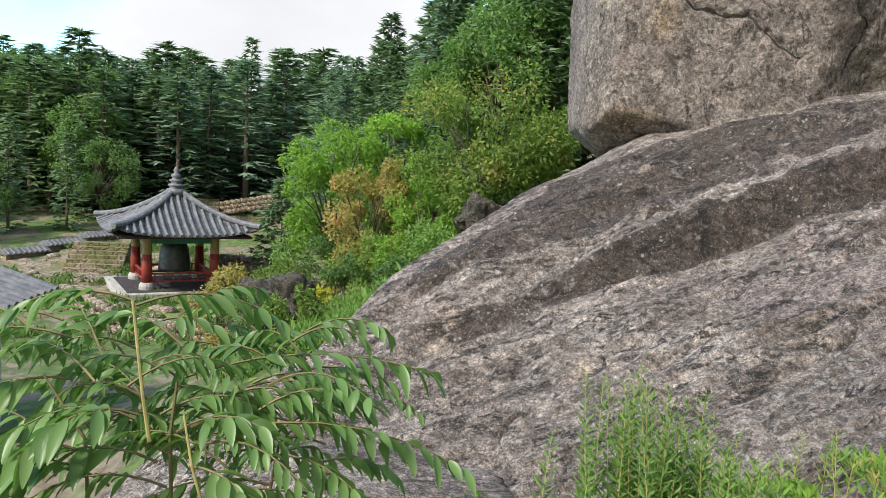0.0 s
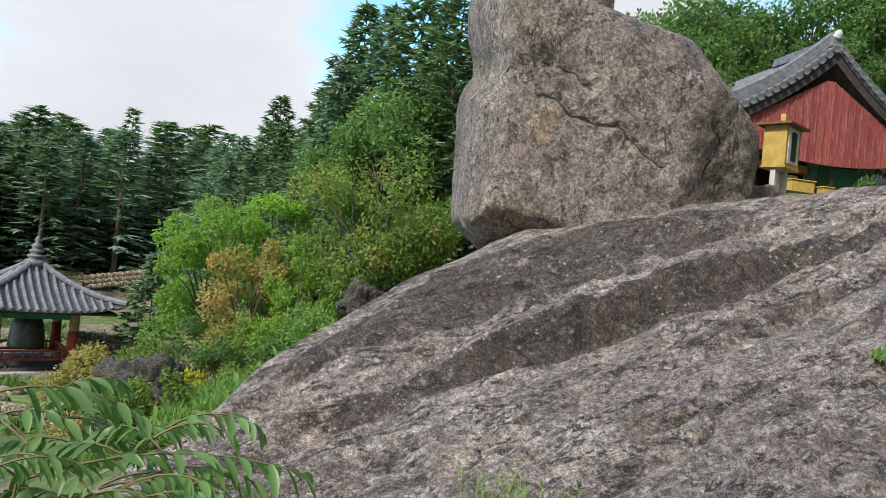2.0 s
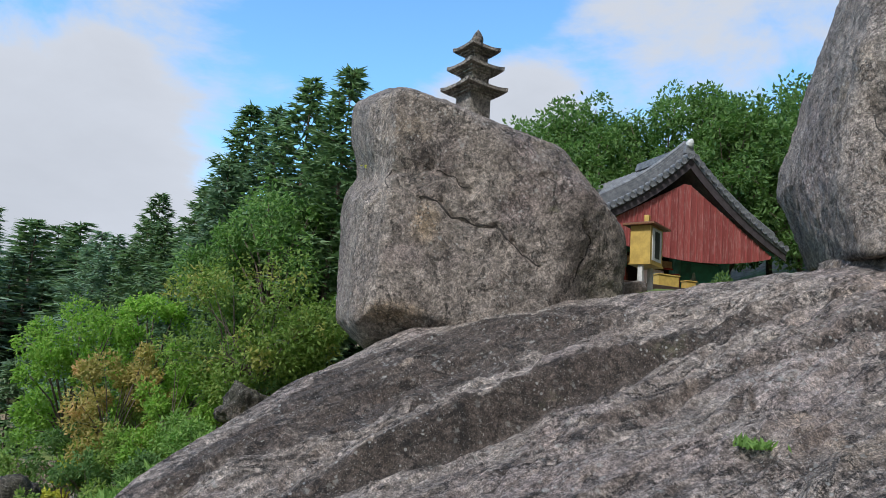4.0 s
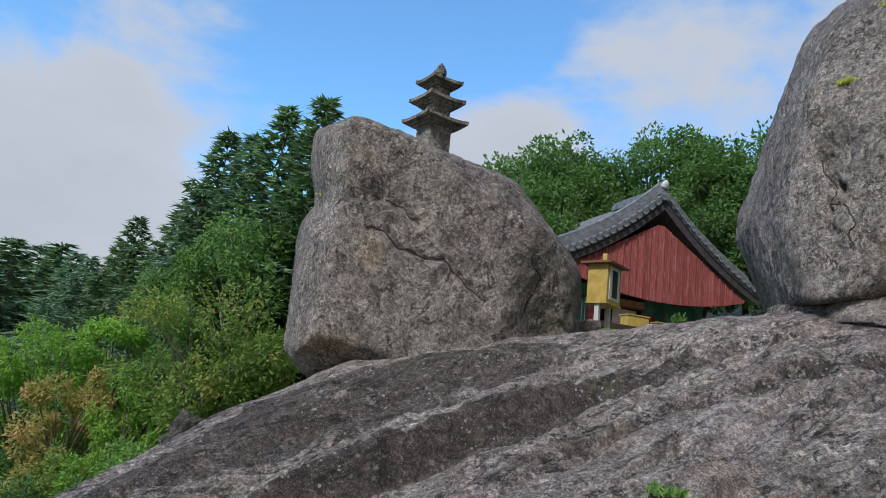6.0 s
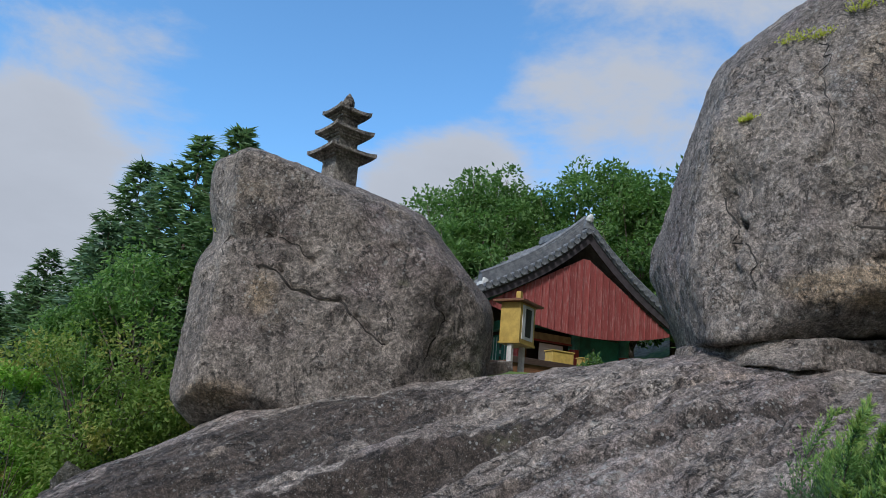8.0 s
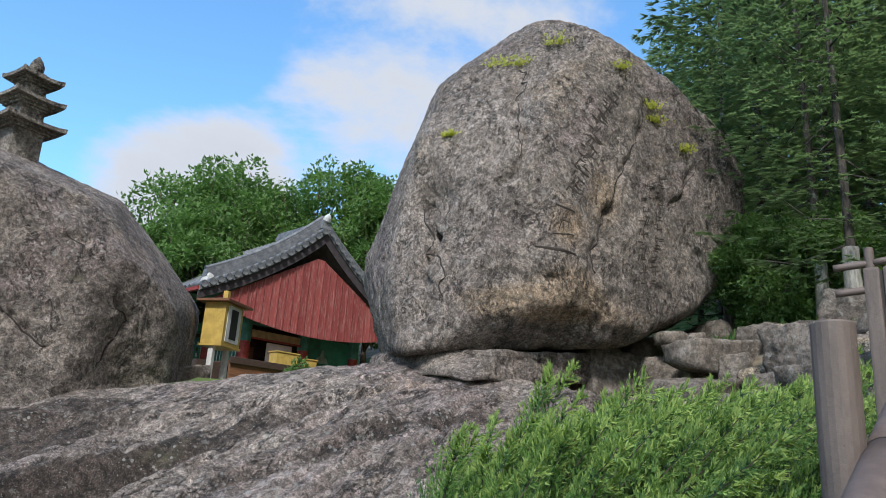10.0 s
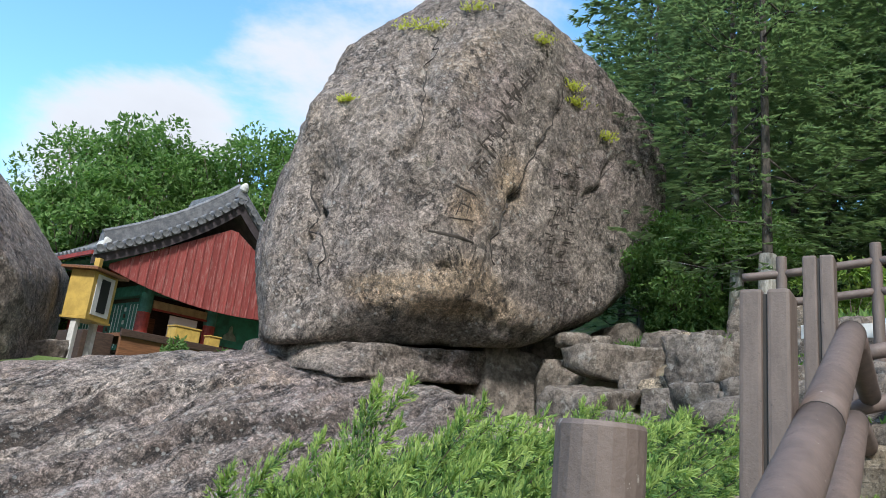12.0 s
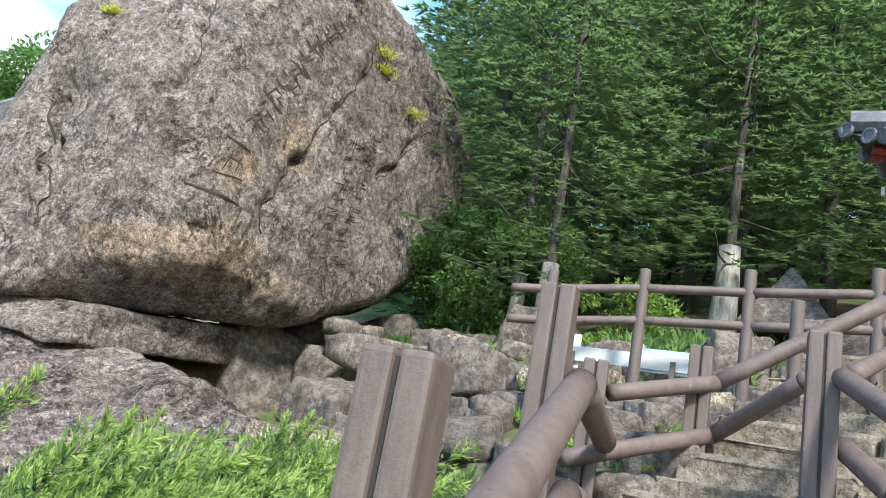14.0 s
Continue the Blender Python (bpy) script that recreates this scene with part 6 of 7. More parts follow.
# ---- trees ----
def conifer(name, at, h, spread, seed, mat, label, base=.12, density=1.0, droop=.35, bark="bark", group="conifers", spray=.42, fans=5, slim=.34, layers=0.0):
    rng = random.Random(seed)
    e = empty(name, pose(*at, 0, 0, rng.uniform(0, 360)), label, "tree", group)
    t = Soup()
    lean = Vector((rng.gauss(0, .012), rng.gauss(0, .012), 1))
    t.tube([lean * (h * k / 8) for k in range(9)], [max(.012, h * (.0085 if layers else .0135) * (1 - k / 8.2)) for k in range(9)], 8)
    s = Soup()
    count = int(h * (layers or 13 * density))
    a = rng.uniform(0, 6.28)
    for k in range(count):
        f = base + (1 - base) * ((k + rng.random()) / count) ** .92
        a += 2.4 + rng.gauss(0, .35)
        out = Vector((math.cos(a), math.sin(a), 0))
        side = Vector((-math.sin(a), math.cos(a), 0))
        lump = 1 + (.6 if layers else .28) * noise.noise(Vector((math.cos(a) * 1.2, math.sin(a) * 1.2, f * 9 + seed)))
        r = (spread * (1 - f) ** .78 * min(1, .45 + (f - base) * 4) + .12) * lump * rng.uniform(.75, 1.12)
        tilt = .30 * (f - .35) - droop * .4 + (rng.gauss(0, .12) if layers else 0)
        o = lean * (h * f)
        tip = o + out * r + Vector((0, 0, r * (tilt + .18)))
        mid = o + out * (r * .55) + Vector((0, 0, r * tilt * .5 - r * .03))
        if k % 3 == 0:
            t.tube([o, mid, tip], [.026, .014, .005], 3)
        m = max(3, int(r / (.06 if layers else .21 / density)))
        for j in range(m):
            q = .25 + .75 * ((j + rng.random() * .8) / m) ** .8
            p = o.lerp(mid, q / .55) if q < .55 else mid.lerp(tip, (q - .55) / .45)
            if layers:
                w = r * .42 * math.sin(min(1, q * 1.1) * 2.6) * rng.uniform(-1, 1)
                p = p + side * w - Vector((0, 0, abs(w) * .22 + rng.uniform(0, .05)))
                for g in range(fans):
                    ang = rng.uniform(-.9, .9) + (w / max(r, .1)) * 1.4
                    d = (out * math.cos(ang) + side * math.sin(ang) + Vector((0, 0, rng.gauss(-.10, .10)))).normalized()
                    s.blade(p, d, d.cross(Vector((rng.gauss(0, .28), rng.gauss(0, .28), 1))).normalized(), spray * rng.uniform(.55, 1.2), spray * slim)
                continue
            p = p + side * rng.gauss(0, r * .10) + Vector((0, 0, rng.gauss(0, .05)))
            for g in range(fans):
                ang = rng.uniform(-1.3, 1.3)
                d = (out * math.cos(ang) + side * math.sin(ang) + Vector((0, 0, rng.gauss(-.10, .25)))).normalized()
                s.blade(p, d, d.cross(Vector((rng.gauss(0, .5), rng.gauss(0, .5), 1))).normalized(), spray * rng.uniform(.55, 1.15), spray * slim)
    for _ in range(14):
        d = rand_dir(rng)
        d.z = abs(d.z) + .8
        d.normalize()
        s.blade(lean * (h * .97), d, d.cross(rand_dir(rng)).normalized(), spray * .8, spray * .18)
    tagged(t.ob("trunk", M[bark], e, True), kind="stuff")
    s.ob("crown", mat, e)
    return e


def broadleaf(name, at, h, crown, seed, mat, label, leaves=3500, leaf=.16, clumps=26, bare=.35, bark="bark", group="broadleaf trees", stems=1, category="tree"):
    """A trunk that forks into limbs, with leaves in uneven clumps at their ends."""
    rng = random.Random(seed)
    e = empty(name, pose(*at, 0, 0, 0), label, category, group)
    t, s = Soup(), Soup()
    cz, ch = h * (bare + (1 - bare) * .5), h * (1 - bare) * .5
    for q in range(stems):
        foot = Vector((rng.gauss(0, .12) * (stems > 1), rng.gauss(0, .12) * (stems > 1), -.2))
        head = Vector((rng.gauss(0, crown * .18), rng.gauss(0, crown * .18), h * (bare + .18)))
        t.tube([foot, foot.lerp(head, .5) + Vector((rng.gauss(0, .06), rng.gauss(0, .06), 0)), head], [h * .018 / stems ** .4, h * .014 / stems ** .4, h * .008 / stems ** .4], 7)
        for k in range(clumps // stems):
            d = rand_dir(rng)
            rr = rng.uniform(.55, 1.0) ** .6
            c = Vector((d.x * crown * rr, d.y * crown * rr, cz + d.z * ch * rr))
            size = crown * rng.uniform(.20, .36)
            a = foot.lerp(head, rng.uniform(.55, 1))
            t.tube([a, a.lerp(c, .5) + Vector((0, 0, .05 * h)), c], [h * .006, h * .004, h * .0015], 4)
            for _ in range(leaves // clumps):
                d2 = rand_dir(rng, .7)
                p = c + d2 * size * rng.uniform(.35, 1.0) ** .5 * (1 + .25 * noise.noise(d2 * 3 + c))
                along = (d2 * .6 + rand_dir(rng) + Vector((0, 0, -.25))).normalized()
                s.leaf(p, along, along.cross(Vector((rng.gauss(0, .6), rng.gauss(0, .6), 1))).normalized(), leaf * rng.uniform(.7, 1.35), leaf * .52, .12)
    t.ob("trunk", M[bark], e, True)
    s.ob("crown", mat, e)
    return e


def on(x, y, dz=-.1):
    return (x, y, gz(x, y) + dz)


# far hillside wood
protos = [conifer("conifer", on(-24, 60), 13.0, 2.5, 201, M["fir"], "tall dark green conifer in the hillside wood", .03, .62, spray=.72, fans=3),
          conifer("conifer", on(-19, 62), 12.0, 2.2, 202, M["fir_blue"], "tall blue-green conifer in the hillside wood", .04, .62, spray=.72, fans=3),
          conifer("conifer", on(-29, 58), 11.0, 2.7, 203, M["fir"], "broad dark conifer in the hillside wood", .02, .62, spray=.74, fans=3)]
rng = random.Random(12)
spots = []
for k in range(2500):
    x, y = rng.uniform(-70, 4), rng.uniform(46, 84)
    if y < 51 + 3 * math.sin(x * .3) and -27 < x < -14:
        continue
    if x > -8 and y < 50:
        continue
    if all((x - a) ** 2 + (y - b) ** 2 > 2.2 ** 2 for a, b in spots):
        spots.append((x, y))
    if len(spots) > 270:
        break
for k, (x, y) in enumerate(spots):
    s = rng.uniform(.66, .98)
    c = copy_thing(protos[k % 3], pose(x, y, gz(x, y) - .2, 0, 0, rng.uniform(0, 360)))
    c.scale = (s * 1.8, s * 1.8, s)
wood = [broadleaf("broadleaf_tree", on(-33, 52), 10, 3.4, 211, M["broad"], "rounded green broadleaf tree in the hillside wood", 5200, .34, 30, .2)]
for x, y, s in ((-37, 50, .9), (-42, 54, 1.05), (-30, 47, .8), (-48, 58, 1.1), (-27, 44.5, .55), (-36, 42, .6), (-31, 38, .5), (-40, 46, .8), (-52, 50, 1)):
    c = copy_thing(wood[0], pose(x, y, gz(x, y) - .2, 0, 0, rng.uniform(0, 360)))
    c.scale = (s, s, s)
for x, y, h in ((-30.5, 40, 7), (-27.8, 41.5, 6), (-33.0, 36.5, 6.5), (-29.0, 36.5, 4.5), (-31.5, 33, 5)):
    c = copy_thing(protos[2], pose(x, y, gz(x, y) - .2, 0, 0, rng.uniform(0, 360)))
    c.scale = (h / 11,) * 3

# firs and mixed trees behind the first boulder
for k, (x, y, top, sp, m) in enumerate(((.5, 22.6, 10.7, 1.9, "fir"), (-.6, 25.0, 11.0, 1.9, "fir"), (-2.75, 28.6, 11.1, 2.3, "fir"), (-1.6, 27.0, 10.6, 2.0, "fir_blue"), (-4.3, 29.6, 7.9, 2.2, "fir"), (-3.2, 27.0, 8.2, 1.8, "fir_blue"),
                                      (1.7, 25.5, 10.2, 2.0, "fir"), (-5.8, 32.0, 6.6, 2.3, "fir"), (-7.5, 35.0, 7.2, 2.3, "fir"), (-9.5, 38.0, 6.8, 2.3, "fir_blue"), (-11.5, 42.0, 7.5, 2.4, "fir_blue"), (-8.0, 40.0, 9.5, 2.6, "fir"), (-4.5, 38, 11.0, 2.8, "fir"), (-10.6, 31.2, .6, 1.1, "fir"))):
    g = gz(x, y) - .2
    conifer("conifer", (x, y, g), top - g, sp * 1.4, 230 + k, M[m], "dense dark green conifer behind the boulders" if m == "fir" else "blue-green pine behind the boulders", .05, 1.45, spray=.44, fans=5)
broadleaf("broadleaf_tree", on(-.6, 21.8), 6.6, 1.9, 251, M["broad"], "leafy green tree behind the boulder", 8500, .17, 34, .25)
broadleaf("broadleaf_tree", on(-2.0, 23.6), 6.4, 1.7, 252, M["broad"], "leafy green tree behind the boulder", 6500, .17, 30, .25)
broadleaf("maple_tree", on(-1.0, 19.4), 4.3, 2.05, 253, M["maple"], "spreading yellow-green maple with slender stems", 12000, .13, 44, .18, stems=3)
broadleaf("bright_tree", on(-6.0, 23.6), 6.0, 1.75, 254, M["bright"], "bright green young tree above the bank", 9500, .15, 36, .12)
broadleaf("bright_tree", on(-4.4, 24.4), 6.0, 1.2, 255, M["bright"], "bright green young tree above the bank", 5200, .15, 24, .2)
broadleaf("turning_tree", on(-4.4, 20.9), 3.9, 1.2, 256, M["autumn"], "small tree with leaves turning orange", 6000, .13, 26, .15)
broadleaf("bright_tree", on(-2.7, 20.0), 3.0, .95, 257, M["bright"], "small bright green tree above the bank", 4200, .12, 20, .1)
broadleaf("yellow_bush", on(-5.1, 19.9), 1.5, .42, 258, M["yellow"], "small yellow-green bush on the bank", 1500, .10, 12, .05, category="bush", group="")
broadleaf("bush", on(-8.4, 20.6), 2.2, 1.15, 259, M["autumn"], "rounded bush with yellowing leaves", 5200, .12, 24, .02, category="bush", group="bushes")
broadleaf("bush", on(-7.6, 21.6), 2.2, 1.0, 260, M["maple"], "green bush on the bank", 4200, .12, 22, .02, category="bush", group="bushes")
rng = random.Random(31)
for k, (x, y, h, r) in enumerate(((-5.6, 21.3, 2.4, .9), (-3.6, 19.0, 1.6, .8), (-2.9, 18.4, 1.4, .7), (-2.2, 18.0, 1.3, .6), (-4.3, 18.6, 1.5, .7), (-6.6, 20.6, 2.0, .9), (-3.0, 21.4, 2.8, .9), (-1.9, 17.0, .9, .5), (-2.7, 16.8, .8, .5), (-3.4, 17.6, 1.0, .6), (-1.6, 20.6, 2.4, .8), (-6.9, 22.4, 2.6, 1.0), (-0.2, 18.6, 1.2, .6), (-3.9, 22.4, 2.6, .8))):
    broadleaf("bush", on(x, y), h, r, 270 + k, M[("broad", "maple", "bright", "weed")[k % 4]], "leafy shrub on the grassy bank", int(2600 * r), .11, 18, .02, category="bush", group="bushes")
tuft("yellow_sprig", (1.25, 14.3, 5.3), .3, M["yellow"], 160, 290, "sprig of yellow leaves behind the boulder", "plant", .10)

# wood behind the hall
for k, (x, y, top, r) in enumerate(((10.5, 35.5, 14.4, 2.6), (12.4, 33.0, 14.2, 2.6), (14.2, 34.0, 14.0, 2.6), (16.2, 31.5, 15.2, 2.8), (18.2, 32.5, 15.6, 3.0), (20.5, 30.5, 15.2, 3.0), (17.5, 28.8, 13.6, 2.2), (22.5, 29.0, 15.5, 3.0), (13.2, 37.0, 15.2, 2.8), (9.6, 31.0, 10.6, 2.0), (8.2, 33.5, 10.4, 2.0), (19.3, 27.0, 12.6, 2.2), (25, 27, 17, 3.2), (11.6, 31.0, 11.5, 2.2), (6.8, 30.0, 7.6, 1.8), (5.5, 33, 7.5, 2.0))):
    g = gz(x, y) - .2
    broadleaf("broadleaf_tree", (x, y, g), top + .7 - g, r * 1.1, 300 + k, M["broad"], "full green broadleaf tree on the slope behind the hall", 9000, .25, 44, .15)
conifer("conifer", on(11.0, 38.5), 8.6, 1.8, 330, M["fir"], "dark conifer above the hall roof", .1, 1.0)

# dense conifer wood up the hill
LAYERED = "tall forest conifer with layered drooping boughs"
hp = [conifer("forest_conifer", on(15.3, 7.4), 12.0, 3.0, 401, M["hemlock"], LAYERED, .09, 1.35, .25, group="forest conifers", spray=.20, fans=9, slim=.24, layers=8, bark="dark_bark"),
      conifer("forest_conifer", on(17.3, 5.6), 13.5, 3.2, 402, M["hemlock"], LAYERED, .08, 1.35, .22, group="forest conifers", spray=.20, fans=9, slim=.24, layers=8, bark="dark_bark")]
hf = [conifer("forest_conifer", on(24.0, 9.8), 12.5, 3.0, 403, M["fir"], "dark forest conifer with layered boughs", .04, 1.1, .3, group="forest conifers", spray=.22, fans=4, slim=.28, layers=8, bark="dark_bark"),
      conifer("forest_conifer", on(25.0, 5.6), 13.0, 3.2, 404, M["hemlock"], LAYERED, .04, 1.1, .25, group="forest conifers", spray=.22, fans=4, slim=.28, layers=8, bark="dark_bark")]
rng = random.Random(44)
spots = [(15.3, 7.4), (17.3, 5.6)]
fixed = [(16.2, 2.2), (15.9, 9.0), (16.6, 4.6), (17.0, 3.4), (18.2, 8.0), (18.6, 12.0), (22.5, 4.4), (19.0, 10.5), (20.2, 5.8)]
for x, y in fixed:
    spots.append((x, y))
for _ in range(1500):
    x, y = rng.uniform(15.5, 42), rng.uniform(-12, 34)
    if y > 10 and x < .55 * y + 11.5 or y > 22 and x < 27:
        continue
    if math.hypot(x - 13.6, y) < 4.6:
        continue
    if all((x - a) ** 2 + (y - b) ** 2 > 2.1 ** 2 for a, b in spots):
        spots.append((x, y))
    if len(spots) > 120:
        break
for k, (x, y) in enumerate(spots[2:]):
    s = rng.uniform(.85, 1.15)
    near = math.hypot(x - 8, y - 3) < 13.5
    c = copy_thing((hp if near else hf)[k % 2], pose(x, y, gz(x, y) - .2, 0, 0, rng.uniform(0, 360)))
    c.scale = (s, s, s)
for k, (x, y, s, r) in enumerate(((12.95, 5.85, .85, .12), (13.5, 6.6, .8, .11), (14.9, 4.3, .95, .15), (15.7, 9.8, .8, .12))):
    c = copy_thing(hp[k % 2], pose(x, y, gz(x, y) - .2, 0, 0, 70 * k + 20))
    c.scale = (s * .85, s * .85, s)
    t = Soup()
    t.tube([(0, 0, 0), (.02, .02, .5), (.0, .03, 1.0), (0, .02, 1.5)], [r * 1.8, r * 1.45, r * 1.3, r * 1.2], 12)
    t.ob("lower_trunk", M["pale_bark"], c, True)
    tagged(c, "forest conifer with a pale lichen-grey trunk at the wood's edge")
broadleaf("bush", on(13.5, 7.4), 2.0, .85, 411, M["broad"], "green shrub at the wood's edge beside the boulder", 11000, .085, 34, .05, category="bush", group="bushes")
broadleaf("bush", on(13.9, 7.2), 2.3, 1.1, 412, M["broad"], "green shrub at the wood's edge beside the boulder", 12000, .09, 36, .05, category="bush", group="bushes")
broadleaf("bush", on(-4.3, 14.9), 1.1, .8, 415, M["maple"], "low shrub overgrowing the dark outcrop", 2400, .10, 16, .02, category="bush", group="bushes")
broadleaf("bush", on(-5.1, 15.3), 1.2, .8, 416, M["broad"], "low shrub overgrowing the dark outcrop", 2400, .10, 16, .02, category="bush", group="bushes")
broadleaf("bush", on(13.3, 5.0), .9, .6, 413, M["maple"], "low shrub at the wood's edge", 1600, .09, 14, .02, category="bush", group="bushes")
broadleaf("bush", on(8.85, 14.2), .6, .55, 414, M["broad"], "low green shrub before the hall", 1600, .09, 14, .02, category="bush", group="bushes")


# ---- junipers by the rail ----
def juniper(at, r, h, seed, lean):
    """A low juniper: arching plumes, each with pinnate sprays of scale-leaved twiglets."""
    rng = random.Random(seed)
    e = empty("juniper", pose(*at), "low spreading juniper with feathery bright green tips", "shrub", "junipers")
    bright, dark, tips, wood_ = Soup(), Soup(), Soup(), Soup()
    for k in range(52):
        a, q = rng.uniform(0, 6.283), math.sqrt(rng.random())
        foot = Vector((math.cos(a) * r * q * .8, math.sin(a) * r * q * .8, h * .02))
        d = Vector((math.cos(a) * .4 * q + lean[0] + rng.gauss(0, .14), math.sin(a) * .4 * q + lean[1] + rng.gauss(0, .14), .9)).normalized()
        L = h * rng.uniform(.55, 1.2) * (1.1 - .3 * q)
        bend = Vector((lean[0] * .5 + rng.gauss(0, .06), lean[1] * .5 + rng.gauss(0, .06), -.14))
        at_ = lambda t: foot + d * (L * t) + bend * (t * t * L)
        wood_.tube([at_(0), at_(.5), at_(.9)], [.008, .005, .002], 3)
        n = 26
        for j in range(n):
            t = .12 + .88 * j / n
            p = at_(t)
            ax = (at_(min(1, t + .04)) - at_(t - .04)).normalized()
            w = L * .30 * min(1, t * 3 + .3) * (1.02 - t) ** .8 + .02
            for _ in range(3):
                sd = rand_dir(rng)
                sd = (sd - ax * sd.dot(ax)).normalized()
                tip = (ax * .72 + sd * .72).normalized()
                sl = w * rng.uniform(.55, 1.1)
                for m in range(5):
                    pp = p + tip * (sl * m / 5) + ax * (.02 * m * m / 25)
                    out_ = m / 5
                    # blades low down or close to the stem get the painted inner shade
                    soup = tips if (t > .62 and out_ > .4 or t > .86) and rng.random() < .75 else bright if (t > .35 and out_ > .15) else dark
                    for _ in range(4):
                        bd = (tip + ax * .15 + rand_dir(rng) * .55).normalized()
                        soup.blade(pp, bd, bd.cross(rand_dir(rng)).normalized(), .034 * rng.uniform(.6, 1.3), .0095)
    tagged(wood_.ob("twig", M["bark"], e), kind="stuff")
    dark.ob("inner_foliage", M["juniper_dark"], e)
    bright.ob("foliage", M["juniper"], e)
    tips.ob("young_foliage", M["juniper_tip"], e)
    return e


jp = [juniper(on(6.0, 4.5, -.05), .75, 1.1, 601, (.22, -.30)), juniper(on(6.9, 4.75, -.05), .80, 1.15, 602, (.30, -.42))]
rng = random.Random(8)
for k, (x, y, s) in enumerate(((5.8, 3.9, .95), (6.5, 5.25, 1.05), (7.55, 5.2, .8), (7.2, 4.05, .85), (8.0, 4.5, .7), (6.3, 3.7, .95), (7.9, 3.75, .6), (6.25, 4.5, 1.05), (6.6, 4.85, 1.1), (7.0, 3.4, .7), (8.5, 4.9, .55), (8.3, 5.5, .6))):
    c = copy_thing(jp[k % 2], pose(x, y, gz(x, y) - .08, 0, 0, rng.uniform(-25, 25)))
    c.scale = (s, s, s * 1.15)


# ---- plants near the start of the walk ----
def compound_leaf(soup, stem, a, b, sag, pairs, size, rng):
    """An arching stalk with paired, drooping leaflets."""
    a, b = Vector(a), Vector(b)
    at_ = lambda t: a.lerp(b, t) + Vector((0, 0, sag * 4 * t * (1 - t)))
    stem.tube([at_(k / 7) for k in range(8)], [.0045 * (1 - k / 10) for k in range(8)], 4)
    for k in range(pairs):
        t = .22 + .78 * (k + .5) / pairs
        p = at_(t)
        d = (at_(min(1, t + .05)) - at_(t - .05)).normalized()
        side = d.cross(Vector((0, 0, 1))).normalized()
        for s in (-1, 1):
            along = (d * .75 + side * s * .75 + Vector((0, 0, -.45)) + rand_dir(rng) * .5).normalized()
            wide = along.cross(Vector((rng.gauss(0, .3), rng.gauss(0, .3), 1))).normalized()
            L, W = size * rng.uniform(.8, 1.2) * (1.1 - .35 * abs(t - .55)), size * .40
            nrm = wide.cross(along)
            if nrm.z < 0:
                nrm = -nrm
            pts, n = [], 6
            for i in range(n + 1):
                u = i / n
                w = W * .5 * math.sin(math.pi * min(1, u * .93 + .05)) ** .8
                c = p + along * (L * u) + Vector((0, 0, -.32 * L * u * u))
                fold = nrm * (w * .45)
                pts += [c + wide * w + fold, c, c - wide * w + fold]
            fs = []
            for i in range(n):
                o = i * 3
                fs += [(o, o + 1, o + 4, o + 3), (o + 1, o + 2, o + 5, o + 4)]
            soup.add(pts, fs)


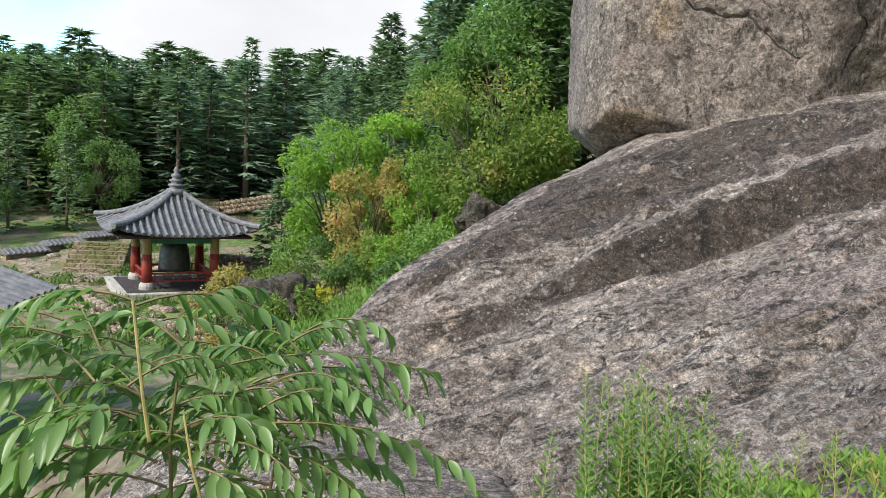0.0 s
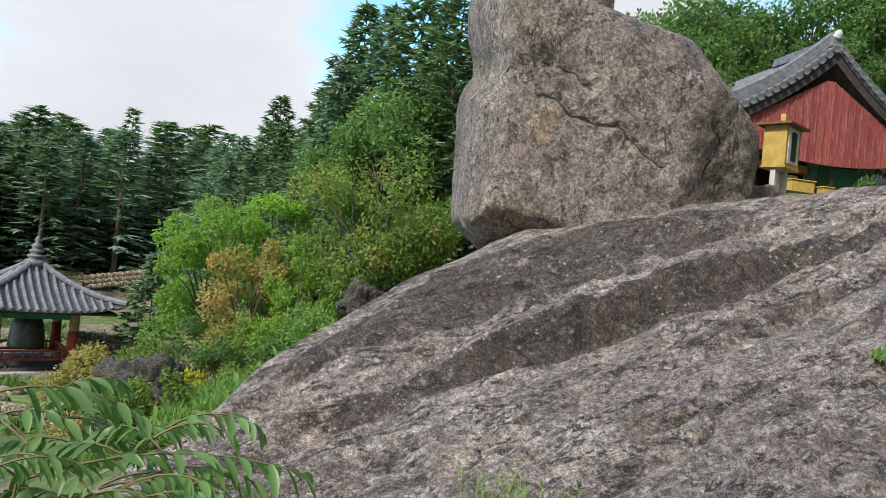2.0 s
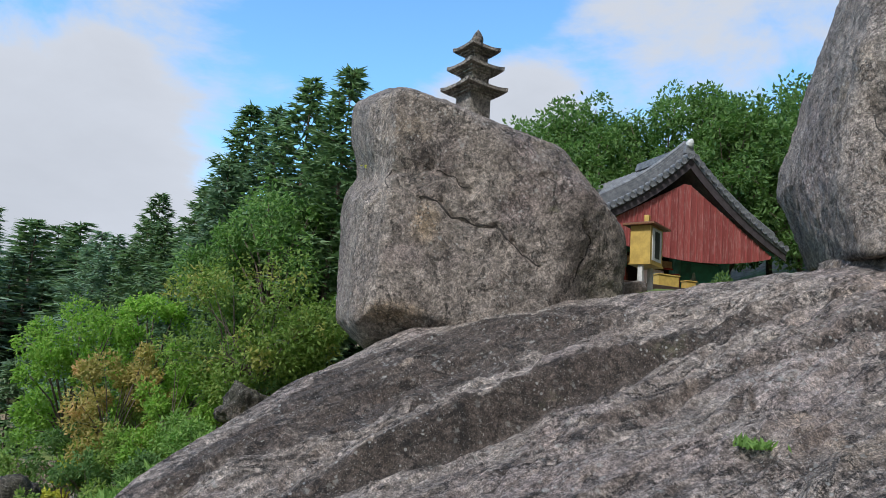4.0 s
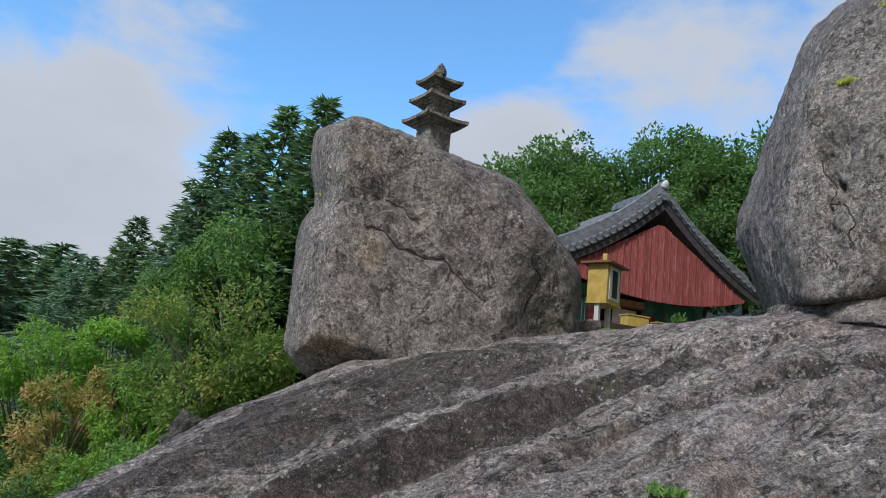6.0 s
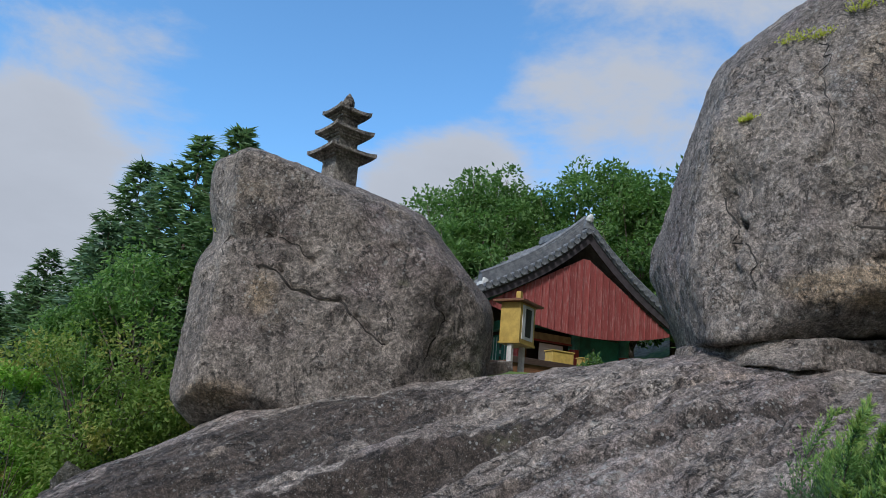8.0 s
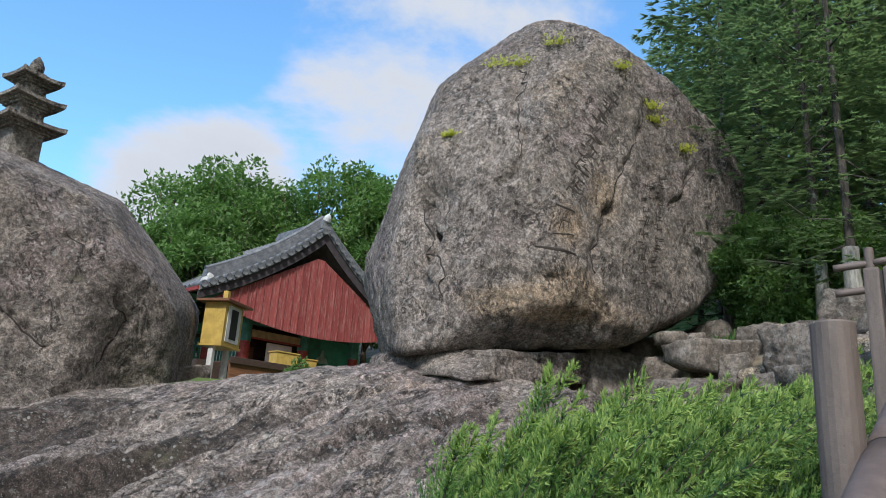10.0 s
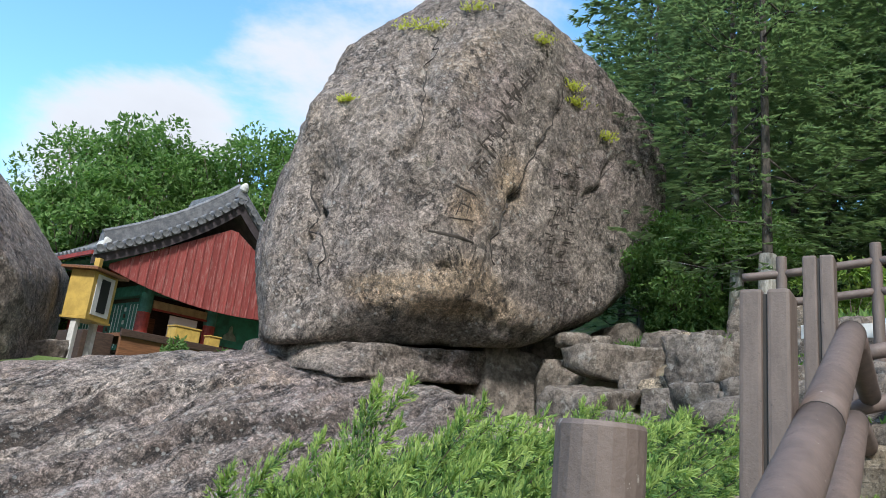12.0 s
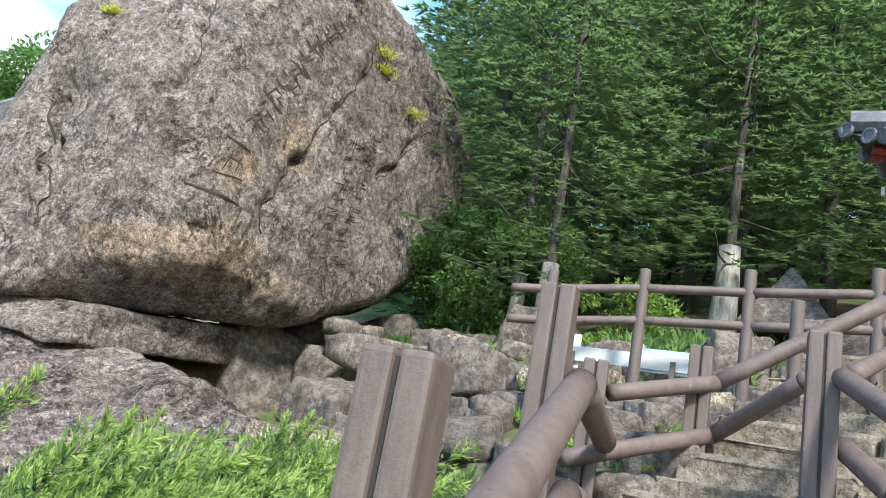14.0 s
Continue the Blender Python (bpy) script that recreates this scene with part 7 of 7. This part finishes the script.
def sapling():
    rng = random.Random(3)
    e = empty("ash_sapling", pose(-.68, 2.45, gz(-.68, 2.45)), "leafy sapling with long arching compound leaves", "sapling")
    z0 = gz(-.68, 2.45)
    leaves, stem, pale = Soup(), Soup(), Soup()
    P = lambda px, py, d=0.0: Vector(((px - 290) / 522 + (py - 780) * .00012, d + (px - 290) * .0001, .66 - (py - 780) / 522 - z0 - (px - 290) * .00011))
    stem.tube([(0, .05, -.1), (.01, .03, .3), P(285, 780), P(300, 690)], [.008, .007, .006, .004], 7)
    stem.tube([(.05, .1, -.1), (.12, .2, .25), P(430, 800, .15), P(520, 690, .25)], [.007, .006, .005, .003], 6)
    stem.tube([(-.1, 0, -.1), (-.2, -.05, .3), P(180, 780, -.1), P(120, 690, -.1)], [.007, .006, .005, .003], 6)
    pale.tube([P(292, 760, -.14), P(288, 690, -.15), P(270, 556, -.12)], [.006, .005, .004], 6)
    pale.tube([P(372, 885, -.12), P(352, 790, -.13), P(335, 720, -.1)], [.005, .004, .003], 6)
    for (x0, y0, x1, y1, d0, d1, sag, pairs, size) in (
            (300, 690, 690, 655, .05, .2, .07, 11, .115), (340, 770, 750, 790, .0, .1, .09, 12, .105), (268, 566, 455, 590, -.1, .1, .06, 8, .115), (268, 560, 20, 650, -.1, -.15, .08, 9, .12),
            (292, 800, 110, 830, -.1, -.35, .09, 7, .15), (180, 800, -30, 860, -.1, -.25, .07, 8, .15), (300, 730, 600, 800, .1, .25, .06, 9, .12), (200, 690, -20, 700, -.1, .1, .07, 8, .12),
            (285, 650, 90, 640, .1, .25, .05, 8, .11), (430, 810, 640, 900, .1, .0, .08, 8, .12), (130, 710, -40, 790, .0, -.2, .06, 8, .13), (340, 800, 520, 880, -.1, -.25, .07, 7, .14),
            (300, 700, 460, 640, .2, .4, .05, 8, .10), (280, 720, 170, 760, -.15, -.35, .06, 7, .13), (310, 760, 480, 740, -.05, -.1, .06, 8, .12), (250, 860, 60, 900, -.2, -.4, .06, 7, .16),
            (290, 840, 400, 900, -.2, -.4, .05, 6, .15), (200, 760, 60, 740, .15, .3, .05, 8, .11), (420, 790, 560, 760, .2, .4, .05, 8, .10), (280, 600, 380, 560, .1, .3, .04, 7, .10), (150, 690, 10, 610, .1, .3, .05, 8, .11),
            (460, 850, 610, 860, .2, .3, .05, 7, .11), (120, 860, -60, 900, -.2, -.3, .05, 7, .15), (360, 860, 560, 900, .0, .1, .05, 8, .12)):
        compound_leaf(leaves, stem, P(x0, y0, d0), P(x1, y1, d1), sag, pairs + 2, size * .70, rng)
    for k in range(64):                      # shorter leaves deeper in the plant
        x, y, d = rng.uniform(20, 480), rng.uniform(640, 880), rng.uniform(-.1, .5)
        a = rng.choice((-1, 1)) * rng.uniform(120, 230)
        compound_leaf(leaves, stem, P(x, y, d), P(x + a, y + rng.uniform(-30, 60), d + rng.uniform(-.15, .15)), .06, 8, rng.uniform(.05, .08), rng)
    tagged(stem.ob("branching_stem", M["twig"], e), kind="stuff")
    tagged(pale.ob("young_shoot", M["stalk"], e), kind="stuff")
    tagged(leaves.ob("foliage", M["sapling"], e, True), kind="stuff")


sapling()


def feathery_weed(at, count, h, r, seed, mat, label, leaf=.10):
    rng = random.Random(seed)
    e = empty("weed", pose(*at), label, "plant", "weeds")
    st, lf = Soup(), Soup()
    for k in range(count):
        foot = Vector((rng.gauss(0, r * .5), rng.gauss(0, r * .35), 0))
        d = Vector((rng.gauss(0, .12), rng.gauss(0, .1), 1)).normalized()
        H = h * rng.uniform(.55, 1.1)
        top = foot + d * H
        st.tube([foot, top], [.004, .0015], 3)
        n = int(H * 62)
        for j in range(n):
            t = .15 + .85 * j / n
            a = j * 2.4 + k
            out = Vector((math.cos(a), math.sin(a), rng.uniform(.35, 1.0))).normalized()
            L = leaf * (1.25 - .7 * t) * rng.uniform(.8, 1.3)
            lf.leaf(foot.lerp(top, t), out, out.cross(Vector((0, 0, 1))).normalized(), L, L * .24, .1)
    tagged(st.ob("stalk", M["stalk"], e), kind="stuff")
    tagged(lf.ob("foliage", mat, e), kind="stuff")


feathery_weed(on(1.05, 4.5, -.05), 48, .90, .36, 701, M["weed"], "tall feathery light green weed in front of the granite")
feathery_weed(on(1.45, 4.35, -.05), 26, .5, .34, 702, M["weed"], "tall feathery light green weed in front of the granite")
feathery_weed(on(2.1, 4.2, -.05), 14, .35, .4, 703, M["maple"], "low yellowing weed at the foot of the granite", .07)
feathery_weed(on(2.7, 4.1, -.05), 14, .35, .4, 704, M["maple"], "low yellowing weed at the foot of the granite", .07)
def strew(name, spots, count, blade, size, mat, label, seed):
    """Many small plants that nobody could count, in one mesh."""
    rng = random.Random(seed)
    s = Soup()
    for x, y, z in spots:
        for _ in range(count):
            p = Vector((x + rng.gauss(0, size * .4), y + rng.gauss(0, size * .4), z + rng.uniform(0, size * .2)))
            d = Vector((rng.gauss(0, .5), rng.gauss(0, .5), rng.uniform(.3, 1))).normalized()
            s.leaf(p, d, d.cross(rand_dir(rng)).normalized(), blade * rng.uniform(.6, 1.4), blade * .32, .15)
    return tagged(s.ob(name, mat), label, "plants", kind="stuff")


rng = random.Random(90)


def spread(n, x0, x1, y0, y1, dz=-.02):
    return [on(rng.uniform(x0, x1), rng.uniform(y0, y1), dz) for _ in range(n)]


strew("ground_plants", spread(26, -.4, 3.6, 3.3, 5.0), 60, .09, .22, M["weed"], "low leafy plants on the earth at the granite's foot", 1)
strew("ground_plants", spread(18, -.4, 3.6, 3.3, 5.0), 50, .09, .22, M["bright"], "low bright leafy plants at the granite's foot", 2)
strew("ground_plants", spread(22, 1.2, 4.2, 3.0, 4.8), 50, .07, .22, M["autumn"], "low reddish yellow plants at the granite's foot", 3)
tuft("rock_plant", (4.55, 6.9, float(slab_z(4.55, 6.9)) - .02), .24, M["weed"], 190, 880, "small green plant growing from a crack in the granite", "plant", .09)
strew("grass", spread(30, 9.4, 13.6, 3.1, 6.6), 90, .10, .26, M["grass"], "bright green grass between the stones", 4)
strew("grass", spread(26, 9.4, 13.6, 3.1, 6.6), 80, .09, .26, M["bright"], "bright low plants between the stones", 5)
strew("grass", spread(60, -4.8, -1.6, 11.5, 18, .02), 130, .2, .4, M["weed"], "rough grass on the bank beside the granite", 6)
strew("grass", spread(50, 12.5, 16, 1.5, 9), 120, .16, .4, M["broad"], "low undergrowth at the edge of the wood", 7)
strew("grass", [(x + rng.gauss(0, .2), 5.2 + rng.gauss(0, .25), gz(x, 5.2) - .02) for x in np.linspace(9.2, 10.6, 9)], 80, .10, .3, M["grass"], "grass between the junipers and the stones", 8)
for k, (x, y) in enumerate(((10.3, 6.95), (10.0, 6.75), (9.85, 6.3), (10.6, 7.4), (9.6, 6.6), (9.4, 6.0), (10.35, 7.5), (10.75, 7.75), (11.3, 7.75), (10.15, 7.3), (10.6, 6.3), (11.4, 6.5), (10.9, 6.1), (11.6, 7.9))):
    tuft("leafy_plant", on(x, y, -.04), .36, M["grass"] if k % 2 else M["broad"], 320, 1010 + k, "leafy green plant growing between the stones", "plant", .09)


def yard_stones():
    rng = random.Random(17)
    bm = bmesh.new()
    for _ in range(150):
        x, y = rng.uniform(-24, -12), rng.uniform(22, 37)
        if math.hypot(x + 15.2, y - 30.5) < 3.4:
            continue
        s = rng.uniform(.15, .45)
        one = bmesh.new()
        bmesh.ops.create_icosphere(one, subdivisions=1, radius=1)
        for v in one.verts:
            v.co = Vector((v.co.x * s * rng.uniform(.8, 1.1), v.co.y * s * .8, v.co.z * s * .4)) + Vector((x, y, gz(x, y) + s * .2))
        me = bpy.data.meshes.new("tmp")
        one.to_mesh(me)
        one.free()
        bm.from_mesh(me)
        bpy.data.meshes.remove(me)
    tagged(part("yard_stones", bm, M["wall_stone"], None, smooth=True), "loose flat stones lying about the pavilion yard", "stones", kind="stuff")


yard_stones()
strew("grass", [on(rng.uniform(-25, -7), rng.uniform(20, 40), 0) for _ in range(120)], 60, .3, .7, M["grass"], "rough grass about the pavilion yard", 21)
